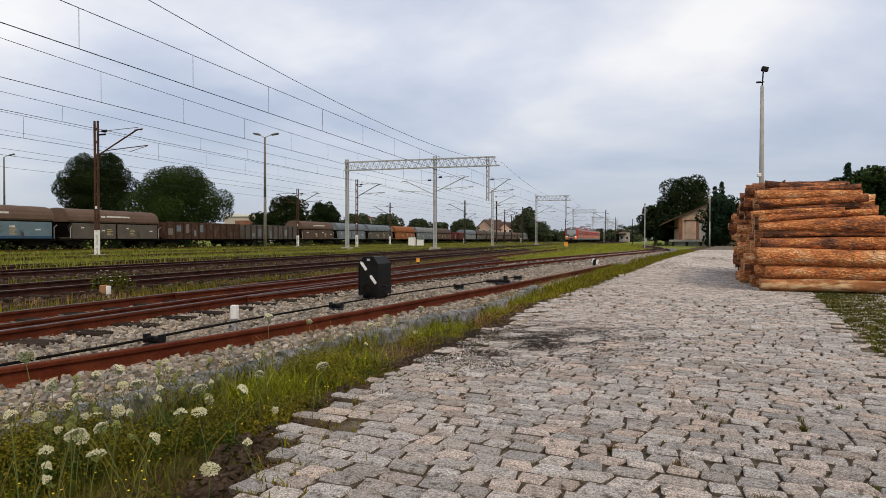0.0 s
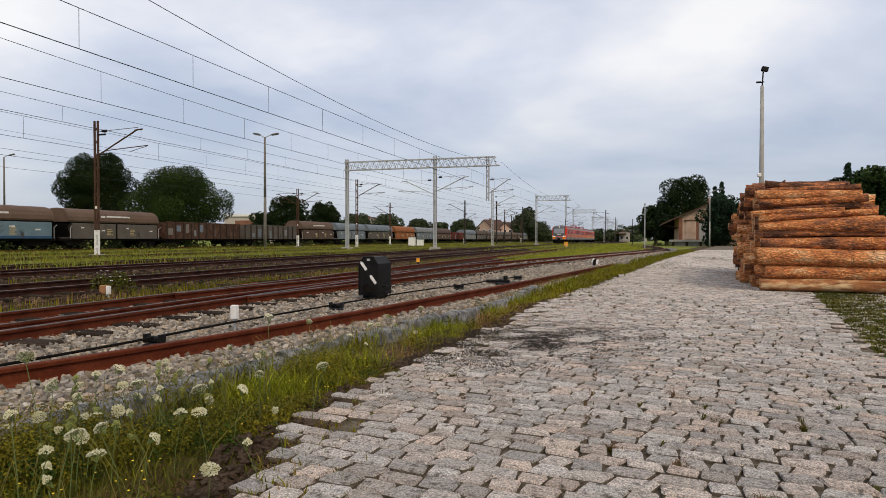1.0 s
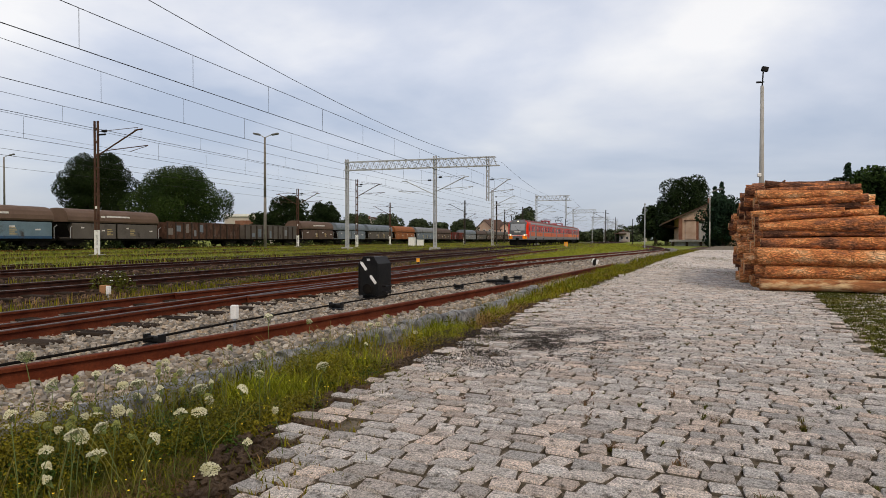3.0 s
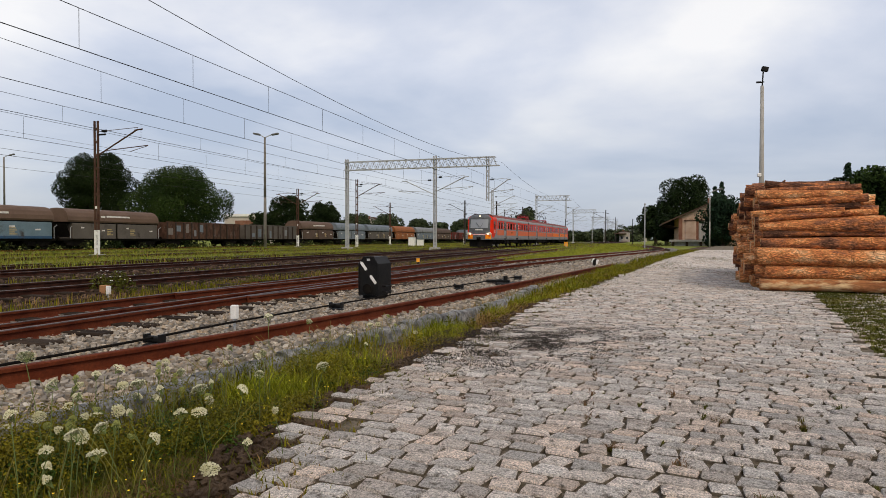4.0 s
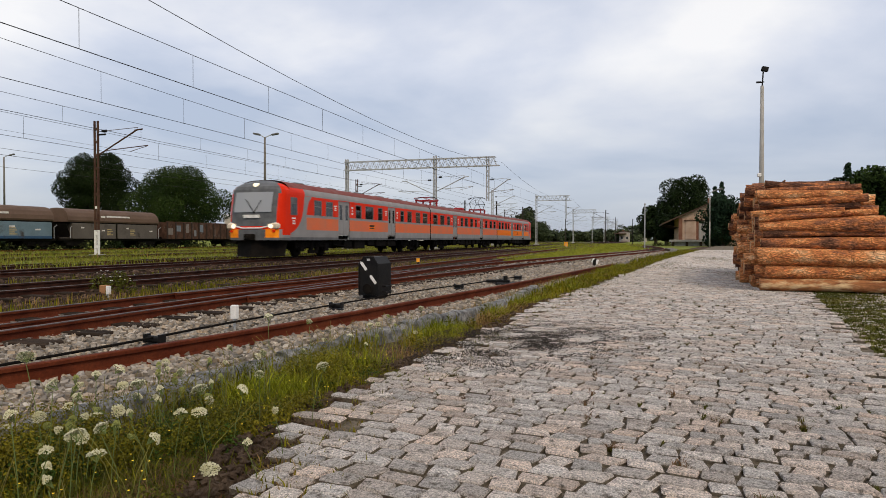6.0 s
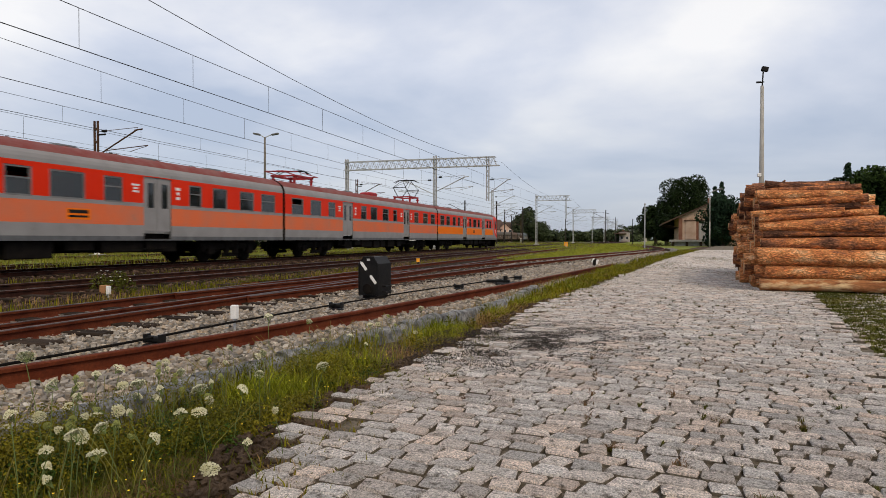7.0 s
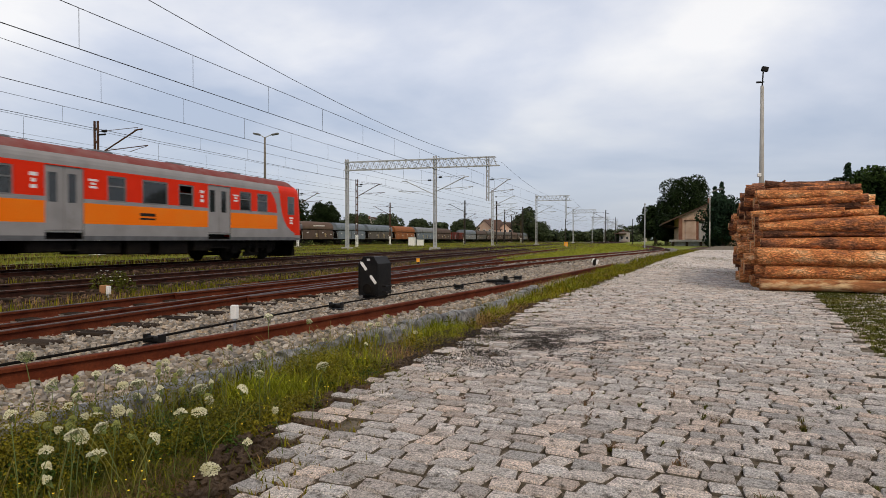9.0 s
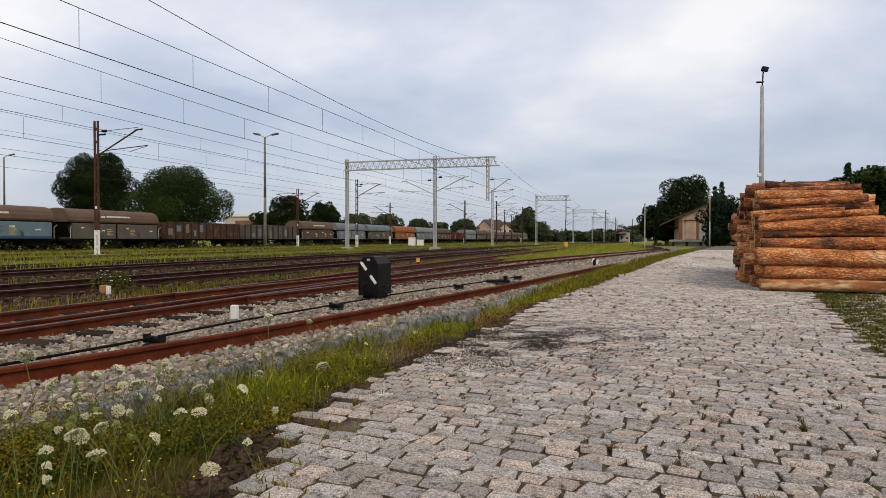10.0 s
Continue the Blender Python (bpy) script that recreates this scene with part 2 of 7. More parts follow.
# ---------------------------------------------------------------- mesh tools
class Shape:
    """Collects vertices and faces (with a material slot) and becomes one mesh."""

    def __init__(self):
        self.v, self.f, self.m = [], [], []

    def add(self, verts, faces, slot=0, mtx=None):
        o = len(self.v)
        self.v += [tuple(mtx @ Vector(p)) for p in verts] if mtx is not None else [tuple(p) for p in verts]
        self.f += [tuple(o + i for i in f) for f in faces]
        self.m += [slot] * len(faces)
        return self

    def box(self, x0, x1, y0, y1, z0, z1, slot=0, c=0.0, mtx=None):
        """A box; c bevels its upper and lower edges and its corners."""
        if not c:
            vs = [(x, y, z) for z in (z0, z1) for x, y in ((x0, y0), (x1, y0), (x1, y1), (x0, y1))]
            return self.add(vs, [(3, 2, 1, 0), (4, 5, 6, 7), (0, 1, 5, 4), (1, 2, 6, 5), (2, 3, 7, 6), (3, 0, 4, 7)], slot, mtx)
        def ring(z, i):
            a, b, d, e = x0 + i, x1 - i, y0 + i, y1 - i
            k = c if not i else c * 0.6
            return [(a + k, d, z), (b - k, d, z), (b, d + k, z), (b, e - k, z), (b - k, e, z), (a + k, e, z), (a, e - k, z), (a, d + k, z)]
        vs = ring(z0, c) + ring(z0 + c, 0) + ring(z1 - c, 0) + ring(z1, c)
        fs = [tuple(range(7, -1, -1)), tuple(range(24, 32))]
        for k in (0, 8, 16):
            fs += [(k + i, k + (i + 1) % 8, k + 8 + (i + 1) % 8, k + 8 + i) for i in range(8)]
        return self.add(vs, fs, slot, mtx)

    def rod(self, p, q, r, r2=None, n=8, slot=0, caps=True):
        p, q = Vector(p), Vector(q)
        r2 = r if r2 is None else r2
        d = (q - p).normalized()
        a = d.orthogonal().normalized()
        b = d.cross(a)
        vs = [p + (a * math.cos(t) + b * math.sin(t)) * r for t in (math.tau * i / n for i in range(n))]
        vs += [q + (a * math.cos(t) + b * math.sin(t)) * r2 for t in (math.tau * i / n for i in range(n))]
        fs = [(i, (i + 1) % n, n + (i + 1) % n, n + i) for i in range(n)]
        if caps:
            fs += [tuple(range(n - 1, -1, -1)), tuple(range(n, 2 * n))]
        return self.add(vs, fs, slot)

    def tube(self, pts, r, n=6, slot=0):
        pts = [Vector(p) for p in pts]
        up = Vector((0.3, 0.2, 0.93))
        vs = []
        for i, p in enumerate(pts):
            d = (pts[min(len(pts) - 1, i + 1)] - pts[max(0, i - 1)]).normalized()
            a = d.cross(up).normalized()
            b = a.cross(d)
            vs += [p + (a * math.cos(math.tau * k / n) + b * math.sin(math.tau * k / n)) * r for k in range(n)]
        fs = [(i * n + k, i * n + (k + 1) % n, (i + 1) * n + (k + 1) % n, (i + 1) * n + k) for i in range(len(pts) - 1) for k in range(n)]
        fs += [tuple(range(n)), tuple(range(len(vs) - 1, len(vs) - n - 1, -1))]
        return self.add(vs, fs, slot)

    def sweep(self, prof, path, slots=None, closed=True, caps=True):
        """A profile of (across, up) carried along a path of (x, y, z) in plan."""
        n = len(prof)
        vs, fs, ms = [], [], []
        for i, p in enumerate(path):
            a, b = Vector(path[max(0, i - 1)]), Vector(path[min(len(path) - 1, i + 1)])
            d = (b - a)
            d.z = 0
            d.normalize()
            s = Vector((d.y, -d.x, 0))
            vs += [Vector(p) + s * u + Vector((0, 0, w)) for u, w in prof]
        k = n if closed else n - 1
        for i in range(len(path) - 1):
            for j in range(k):
                fs.append((i * n + j, (i + 1) * n + j, (i + 1) * n + (j + 1) % n, i * n + (j + 1) % n))
                ms.append(slots[j] if slots else 0)
        if caps and closed:
            fs += [tuple(range(n)), tuple(range(len(vs) - 1, len(vs) - n - 1, -1))]
            ms += [0, 0]
        o = len(self.v)
        self.v += [tuple(p) for p in vs]
        self.f += [tuple(o + i for i in f) for f in fs]
        self.m += ms
        return self

    def mesh(self, name, mats, smooth=False):
        me = bpy.data.meshes.new(name)
        me.from_pydata(self.v, [], self.f)
        for m in mats if isinstance(mats, (list, tuple)) else [mats]:
            me.materials.append(m)
        me.polygons.foreach_set("material_index", self.m)
        if smooth:
            me.polygons.foreach_set("use_smooth", [True] * len(self.f))
        me.update()
        return me


def part(name, sh, mats, parent=None, label="", smooth=False):
    ob = new(name, sh.mesh(name, mats, smooth) if isinstance(sh, Shape) else sh)
    ob.parent = parent
    return tagged(ob, label) if label else ob


def thing(name, label, category, group="", kind="", at=None):
    ob = tagged(new(name), label, category, group, kind)
    ob.empty_display_size = 0.2
    if at is not None:
        ob.matrix_basis = at
    return ob


def whole(name, sh, mats, label, category, group="", kind="", smooth=False):
    return tagged(part(name, sh, mats, None, "", smooth), label, category, group, kind)


def lerp_path(pts, step):
    """A smooth dense line through a few plan points."""
    out = []
    P = [pts[0]] + list(pts) + [pts[-1]]
    for i in range(1, len(P) - 2):
        p0, p1, p2, p3 = (Vector((*q[:2], 0)) for q in P[i - 1:i + 3])
        n = max(1, int((p2 - p1).length / step))
        for k in range(n):
            t = k / n
            out.append(0.5 * ((2 * p1) + (p2 - p0) * t + (2 * p0 - 5 * p1 + 4 * p2 - p3) * t * t + (3 * p1 - p0 - 3 * p2 + p3) * t ** 3))
    out.append(Vector((*pts[-1][:2], 0)))
    return out


rng = random.Random(5)


# ---------------------------------------------------------------- ground and tracks
def grid_sheet(x0, x1, y0, y1, nx, ny, zf):
    s = Shape()
    s.v = [(x0 + (x1 - x0) * i / nx, y0 + (y1 - y0) * j / ny, 0) for j in range(ny + 1) for i in range(nx + 1)]
    s.v = [(x, y, zf(x, y)) for x, y, _ in s.v]
    s.f = [(j * (nx + 1) + i, j * (nx + 1) + i + 1, (j + 1) * (nx + 1) + i + 1, (j + 1) * (nx + 1) + i) for j in range(ny) for i in range(nx)]
    s.m = [0] * len(s.f)
    return s


GROUND = Shape().box(-3000, 3000, -400, 4500, -0.6, -0.24)
whole("ground", GROUND, M_EARTH, "flat weedy ground of the goods yard", "ground", kind="structure")

KERB_LINE = [(-3.05, -1.5), (-2.92, 1.5), (-2.78, 2.9), (-2.66, 4.7), (-2.44, 6.3), (-2.03, 8.3), (-1.95, 13.0)]
KERB_FAR = [(-1.95, 13.0), (-1.4, 22.0), (-0.5, 31.0), (2.4, 57.0), (4.2, 72.0), (7.5, 96.0)]
ROAD_LEFT = [(-1.05, -2.5), (-1.15, 1.3), (-1.4, 1.93), (-1.58, 2.44), (-1.6, 3.5), (-1.57, 4.4), (-1.42, 6.0), (-1.36, 8.8), (-0.72, 14.2), (1.0, 31.0), (4.4, 57.0), (6.2, 72.0), (9.5, 96.0)]


def road_x(y):
    for (xa, ya), (xb, yb) in zip(ROAD_LEFT, ROAD_LEFT[1:]):
        if ya <= y <= yb:
            return xa + (xb - xa) * (y - ya) / (yb - ya)
    return ROAD_LEFT[0][0] if y < 0 else ROAD_LEFT[-1][0]


def kerb_x(y):
    P = KERB_LINE + KERB_FAR[1:]
    for (xa, ya), (xb, yb) in zip(P, P[1:]):
        if ya <= y <= yb:
            return xa + (xb - xa) * (y - ya) / (yb - ya)
    return P[0][0] if y < 0 else P[-1][0]


# bed of the paved yard, and the verge of soil beside it
s = Shape()
ys = [-2.5 + i * 0.5 for i in range(198)]
s.v = [p for y in ys for p in ((road_x(y) - 0.2, y, -0.1), (road_x(y) + 0.1, y, -0.022), (road_x(y) + 9.0, y, -0.020), (60, y, -0.06))]
s.f = [(4 * i + k, 4 * i + k + 1, 4 * i + k + 5, 4 * i + k + 4) for i in range(len(ys) - 1) for k in (0, 1, 2)]
s.m = [0] * len(s.f)
whole("yard_ground", s, M_JOINT, "dark trodden soil under and beside the setts", "ground", kind="structure")
s = Shape()
ys = [-2.5 + i * 0.25 for i in range(396)]
cols = 9
for y in ys:
    a, b = kerb_x(y) + 0.08, road_x(y) + 0.1
    for k in range(cols):
        x = a + (b - a) * k / (cols - 1)
        s.v.append((x, y, -0.13 + 0.065 * k / (cols - 1) + 0.035 * noise.noise(Vector((x * 2.5, y * 2.5, 3)))))
s.f = [(i * cols + k, i * cols + k + 1, (i + 1) * cols + k + 1, (i + 1) * cols + k) for i in range(len(ys) - 1) for k in range(cols - 1)]
s.m = [0] * len(s.f)
whole("verge", s, M_SOIL, "strip of dark soil between kerb and setts", "verge", kind="structure", smooth=True)

def bend(y):
    """The running lines swing gently to the right in the distance."""
    u = (y - 57.0) / 10.0
    return 0.145 * (u if u > 30 else math.log1p(math.exp(u)))


# ballast beds: grey round the sidings, brown round the running lines
whole("ballast_bed", grid_sheet(-8.6, 3.6, -3, 84, 46, 300, lambda x, y: -0.15 + 0.03 * noise.noise(Vector((x * 1.7, y * 1.7, 0))) - (0.12 if x > kerb_x(y) - 0.05 or (y > 28 and x < -7 + (y - 26) * 0.13) else 0)),
      M_BED, "bed of pale grey crushed-stone ballast round the sidings", "ballast", kind="structure", smooth=True)
for xc in (-11.42, -17.14):
    s = grid_sheet(xc - 2.85, xc + 2.85, -30, 420, 16, 300, lambda x, y: -0.15 - 0.07 * min(1.0, max(0, abs(x - xc) - 1.3) / 0.6) + 0.02 * noise.noise(Vector((x * 2, y * 2, 7))))
    s.v = [(x + bend(y), y, z) for x, y, z in s.v]
    whole("ballast_bank", s, M_TRACKBED, "brown rust-stained ballast under the running line", "ballast", kind="structure", smooth=True)

RAIL = [(-0.07, -0.15), (0.07, -0.15), (0.07, -0.137), (0.014, -0.118), (0.010, -0.045), (0.034, -0.034), (0.036, -0.008), (0.028, 0.0),
        (-0.028, 0.0), (-0.036, -0.008), (-0.034, -0.034), (-0.010, -0.045), (-0.014, -0.118), (-0.07, -0.137)]
RAIL_SLOTS = [0, 0, 0, 0, 0, 0, 1, 1, 1, 0, 0, 0, 0, 0]
SLEEPER = Shape().box(-1.3, 1.3, -0.12, 0.12, -0.28, -0.104, c=0.015).mesh("sleeper", M_SLEEPER)


def offset(path, d):
    out = []
    for i, p in enumerate(path):
        t = (path[min(len(path) - 1, i + 1)] - path[max(0, i - 1)]).normalized()
        out.append(Vector((p.x + t.y * d, p.y - t.x * d, 0)))
    return out


def track(label, pts, step, rows, rusty=True, spacing=0.62, sleepers=True, sunk=0.0):
    t = thing("railway_track", label, "railway track", "railway tracks", "structure")
    path = lerp_path(pts, step)
    mats = [M_RUST, M_RAILTOP] if rusty else [M_RAILDARK, M_RAILTOP]
    for d in (-0.7535, 0.7535):
        part("rail", Shape().sweep(RAIL, [p - Vector((0, 0, sunk)) for p in offset(path, d)], RAIL_SLOTS), mats, t)
    if sleepers:
        dense = lerp_path(pts, 0.1)
        run, last, n, rest = 0.0, -9.0, 0, Shape()
        for a, b in zip(dense, dense[1:]):
            run += (b - a).length
            if run - last > spacing:
                last = run
                m = Matrix.Translation(a) @ Matrix.Rotation(math.atan2(b.y - a.y, b.x - a.x) - math.pi / 2 + rng.uniform(-0.02, 0.02), 4, "Z")
                if rows[0] < a.y < rows[1]:
                    o = part("sleeper", SLEEPER, None, t)
                    o.matrix_basis = m
                else:
                    rest.box(-1.3, 1.3, -0.12, 0.12, -0.28, -0.13, mtx=m)
        if rest.v:
            tagged(part("sleepers", rest, M_SLEEPER, t), kind="stuff")
    return t


track("rusty yard track on dark timber sleepers in pale ballast", [(-6.78, -8), (-6.78, 5), (-6.82, 14), (-7.0, 20), (-7.2, 60), (-7.4, 120)], 2.0, (2, 30))
track("running line with worn rails in brown ballast", [(-11.42 + bend(y), y) for y in range(-40, 430, 20)], 10, (5, 40), rusty=False)
track("running line that carries the red train", [(-17.14 + bend(y), y) for y in range(-60, 430, 20)], 10, (8, 45), rusty=False)
for xc in (-23.0, -32.0, -40.0):
    track("overgrown yard track in long grass", [(xc, -40), (xc, 420)], 60, (0, 0), rusty=False, sleepers=False, sunk=0.09)
track("freight siding under the row of wagons", [(-52, -40), (-52, 420)], 60, (0, 0), sleepers=False)
# the siding that branches off and swings round to the goods shed
track("rusty branching siding that curves toward the goods shed",
      [(-6.72, 9), (-6.3, 13), (-5.7, 18), (-5.15, 23), (-4.1, 30), (-2.0, 42), (-0.5, 50), (0.6, 58), (1.3, 67), (1.3, 78), (0.4, 96), (-2, 120)], 1.0, (12, 34))
# a single leftover rail beside the kerb, and the blade of the points
s = Shape().sweep(RAIL, lerp_path([(-4.6, 0.5), (-4.27, 3.4), (-4.02, 4.3), (-3.74, 5.6), (-3.4, 7.6), (-3.1, 9.6), (-2.57, 12.9), (-2.1, 16.5), (-1.4, 22), (-1.0, 25)], 0.6), RAIL_SLOTS)
whole("single_rail", s, [M_RUST, M_RUST], "single red-rusted rail lying in ballast beside the kerb", "rail", kind="structure")
s = Shape().sweep([(x * 0.7, z * 0.93 - 0.006) for x, z in RAIL], lerp_path([(-6.50, -2), (-6.52, 5.2), (-6.54, 9), (-6.3, 12.8), (-6.45, 17)], 0.6), RAIL_SLOTS)
whole("switch_blade", s, [M_RUST, M_RAILTOP], "rusty switch blade between the rails of the points", "rail", kind="structure")


# ---------------------------------------------------------------- the electric train
M_RED = mat("red_coach_paint", (0.66, 0.024, 0.004), 0.38, var=0.06, scale=1.2, fine=30, bump=0.02, other=(0.72, 0.03, 0.006), dirt=(0.45, 0.022, 0.014), dirt_amt=0.15, spec=0.07)
M_ORANGE = mat("bright_orange_band", (0.86, 0.17, 0.004), 0.4, var=0.06, scale=1.2, fine=30, bump=0.02, other=(0.84, 0.2, 0.01), spec=0.07)
M_FADED = mat("faded_salmon_band", (0.72, 0.16, 0.062), 0.5, var=0.08, scale=1.2, fine=30, bump=0.02, other=(0.60, 0.18, 0.095), dirt=(0.42, 0.2, 0.14), dirt_amt=0.2, spec=0.07)
M_GREY = mat("grey_coach_paint", (0.245, 0.238, 0.235), 0.5, var=0.08, scale=1.5, fine=30, bump=0.02, other=(0.29, 0.283, 0.28), dirt=(0.15, 0.14, 0.12), dirt_amt=0.2, spec=0.07)
M_ROOF = mat("sooty_brown_red_roof", (0.19, 0.05, 0.045), 0.75, var=0.2, scale=2, fine=20, bump=0.05, other=(0.21, 0.09, 0.08), spec=0.07)
M_FRAME = mat("grey_window_frame", (0.13, 0.13, 0.13), 0.5, var=0.1, bump=0.02)
M_MASK = mat("dark_grey_cab_mask", (0.085, 0.088, 0.092), 0.4, var=0.1, scale=3, fine=30, bump=0.02)
M_YELLOW = mat("yellow_front_band", (0.80, 0.21, 0.01), 0.45, var=0.06, bump=0.02, spec=0.07)
M_PANE = glass_mat("train_window_glass", (0.028, 0.032, 0.034), 0.32, 0.05)
# windscreen's grey base colour imitates the sky reflected in it
M_SHIELD = glass_mat("windscreen_glass_sky_grey", (0.30, 0.315, 0.33), 0.05, 0.08)
M_RUBBER = mat("black_rubber", (0.012, 0.012, 0.012), 0.8, var=0.2, bump=0.05)
M_SEAT = mat("dark_seat_cloth", (0.05, 0.06, 0.09), 0.9, var=0.2, bump=0.1)
M_INSIDE = mat("cream_interior_panel", (0.42, 0.40, 0.36), 0.7, var=0.08, bump=0.0)
M_LAMP = glow_mat("lit_headlamp", (1.0, 0.86, 0.62), 1.0)
M_CREAM = mat("cream_lamp_housing", (0.55, 0.47, 0.36), 0.5, var=0.08, bump=0.0)
M_LENS = mat("unlit_lens", (0.55, 0.55, 0.52), 0.2, var=0.05, bump=0)
M_PANTO = mat("red_pantograph_frame", (0.26, 0.025, 0.03), 0.6, var=0.2, bump=0.05)
TRAIN_MATS = lambda band: [M_GREY, band, M_RED, M_ROOF, M_GRIME_SHADE, M_MASK]
HALF, SILL, GUTTER, TOP = 1.44, 0.86, 3.0, 3.70
NOSE, CAR, MID, AHEAD = 1.0, 21.84, 23.2, 0.99
ROWS = [(SILL, 1.0, 5), (1.0, 1.36, 0), (1.36, 1.97, 1), (1.97, 2.09, 0), (2.09, GUTTER, 2)]
# distances from the cab end: windows and doors
END_WIN = [(2.3, 3.1), (3.55, 4.35), (7.2, 8.0), (8.55, 9.75), (10.45, 11.2), (14.35, 15.05), (15.7, 16.6), (17.45, 18.45), (19.0, 20.1)]
END_DOOR = [(4.98, 6.38), (12.1, 13.4)]
MID_WIN = [(0.7, 1.8), (2.5, 3.6), (4.4, 5.2), (8.5, 9.3), (9.9, 10.9), (11.8, 12.8), (13.6, 14.3), (17.7, 18.6), (19.65, 20.75), (21.45, 22.5)]
MID_DOOR = [(6.1, 7.4), (15.5, 16.7)]
END_WIN = [(a + AHEAD, b + AHEAD) for a, b in END_WIN]
END_DOOR = [(a + AHEAD, b + AHEAD) for a, b in END_DOOR]
WZ0, WZ1, DZ0, DZ1 = 2.06, 2.86, 1.16, 2.97


def roof_profile():
    pts = []
    for i in range(11):
        a = math.pi * i / 20
        pts.append((HALF * math.cos(a) ** 0.62 if i < 10 else 0.0, GUTTER + (TOP - GUTTER) * math.sin(a) ** 0.95))
    return pts


def carriage_shell(y0, y1, holes, close0, close1):
    """Side walls with openings cut through, roof and ends of one carriage."""
    s = Shape()
    yb = sorted({y0, y1, *([2.5] if close0 is None else []), *[v for h in holes for v in h[:2]]})
    zb = sorted({z for r in ROWS for z in r[:2]} | {v for h in holes for v in h[2:4]})
    for side in (-1, 1):
        for ya, yc in zip(yb, yb[1:]):
            for za, zc in zip(zb, zb[1:]):
                ym, zm = (ya + yc) / 2, (za + zc) / 2
                if any(h[0] < ym < h[1] and h[2] < zm < h[3] for h in holes):
                    continue
                slot = next(r[2] for r in ROWS if r[0] < zm < r[1])
                if slot in (0, 1) and zm > 1.1 and ym < 2.5 and close0 is None:
                    slot = 2
                x = side * HALF
                q = [(x, ya, za), (x, yc, za), (x, yc, zc), (x, ya, zc)]
                s.add(q if side > 0 else q[::-1], [(0, 1, 2, 3)], slot)
        for a, b, za, zc in holes:
            x, xi = side * HALF, side * (HALF - 0.06)
            s.add([(x, a, za), (x, b, za), (x, b, zc), (x, a, zc), (xi, a, za), (xi, b, za), (xi, b, zc), (xi, a, zc)],
                  [(0, 1, 5, 4), (1, 2, 6, 5), (2, 3, 7, 6), (3, 0, 4, 7)], 5)
    rp = roof_profile()
    prof = rp + [(-x, z) for x, z in rp[-2::-1]]
    n = len(prof)
    spans = [(y0, 2.35, 2), (2.35, y1, 0)] if close0 is None else [(y0, y1, 0)]
    for ya, yc, low in spans:
        s.add([(x, y, z) for y in (ya, yc) for x, z in prof], [(i, i + 1, n + i + 1, n + i) for i in range(n - 1)])
        s.m[-(n - 1):] = [low if (i < 3 or i >= n - 4) else 3 for i in range(n - 1)]
    ring = [(HALF, SILL)] + prof + [(-HALF, SILL)]
    for y, c in ((y0, close0), (y1, close1)):
        if c is not None:
            s.add([(x, y, z) for x, z in ring], [tuple(range(len(ring)))], 4)
    s.add([(-HALF, y0, SILL), (HALF, y0, SILL), (HALF, y1, SILL), (-HALF, y1, SILL)], [(0, 1, 2, 3)], 4)
    return s


def nose():
    """The rounded cab front, from the carriage end at NOSE to the tip at y = 0."""
    s = Shape()
    nx, zs = 20, [0.86, 0.98, 1.1, 1.22, 1.36, 1.5, 1.62, 1.76, 1.92, 2.06, 2.2, 2.5, 2.8, 3.02, 3.2, 3.36, 3.5, 3.62, 3.7]
    for z in zs:
        back = 0.0 if z < 1.3 else 0.10 * (z - 1.3) if z < 2.2 else 0.09 + 0.22 * (z - 2.2)
        if z > 3.2:
            back += 0.62 * ((z - 3.2) / 0.5) ** 2.2
        half = HALF if z <= GUTTER else max(0.02, HALF * max(0.0, 1 - ((z - GUTTER) / (TOP - GUTTER)) ** 2.6) ** 0.62)
        half = max(half, 0.0)
        for i in range(nx + 1):
            a = -1 + 2 * i / nx
            e = abs(math.sin(a * math.pi / 2)) ** 0.9
            x = half * math.copysign(e, a)
            y = back + (NOSE - back) * (1 - max(0.0, 1 - abs(a) ** 2.7) ** 0.6)
            s.v.append((x, y, z))
    for j in range(len(zs) - 1):
        for i in range(nx):
            zm, am = (zs[j] + zs[j + 1]) / 2, abs(-1 + 2 * (i + 0.5) / nx)
            if zm < 1.0:
                slot = 5
            elif zm < 1.36:
                slot = 5 if am < 0.3 else 6 if am < 0.7 else 0 if am < 0.8 or zm < 1.1 else 2
            elif zm < 1.48 + 0.55 * am * am:
                slot = 2
            elif zm < 3.1:
                slot = 5 if am < 0.62 else 2
            else:
                slot = 5 if am < 0.72 or zm > 3.5 else 2
            k = j * (nx + 1) + i
            s.f.append((k, k + 1, k + nx + 2, k + nx + 1))
            s.m.append(slot)
    return s


def wheelset():
    s = Shape()
    for x in (-0.75, 0.75):
        s.rod((x - 0.06, 0, 0), (x + 0.06, 0, 0), 0.46, n=24)
        s.rod((x - 0.075 * (1 if x > 0 else -1), 0, 0), (x - 0.05 * (1 if x > 0 else -1), 0, 0), 0.5, n=24)
        for k in range(4):
            a = math.tau * k / 4
            s.rod((x + math.copysign(0.065, x), 0.22 * math.cos(a), 0.22 * math.sin(a)), (x + math.copysign(0.08, x), 0.22 * math.cos(a), 0.22 * math.sin(a)), 0.05, n=6)
    return s.rod((-0.95, 0, 0), (0.95, 0, 0), 0.08, n=10)


WHEELS = wheelset().mesh("wheelset", M_GRIME_SHADE, True)
spinning = []


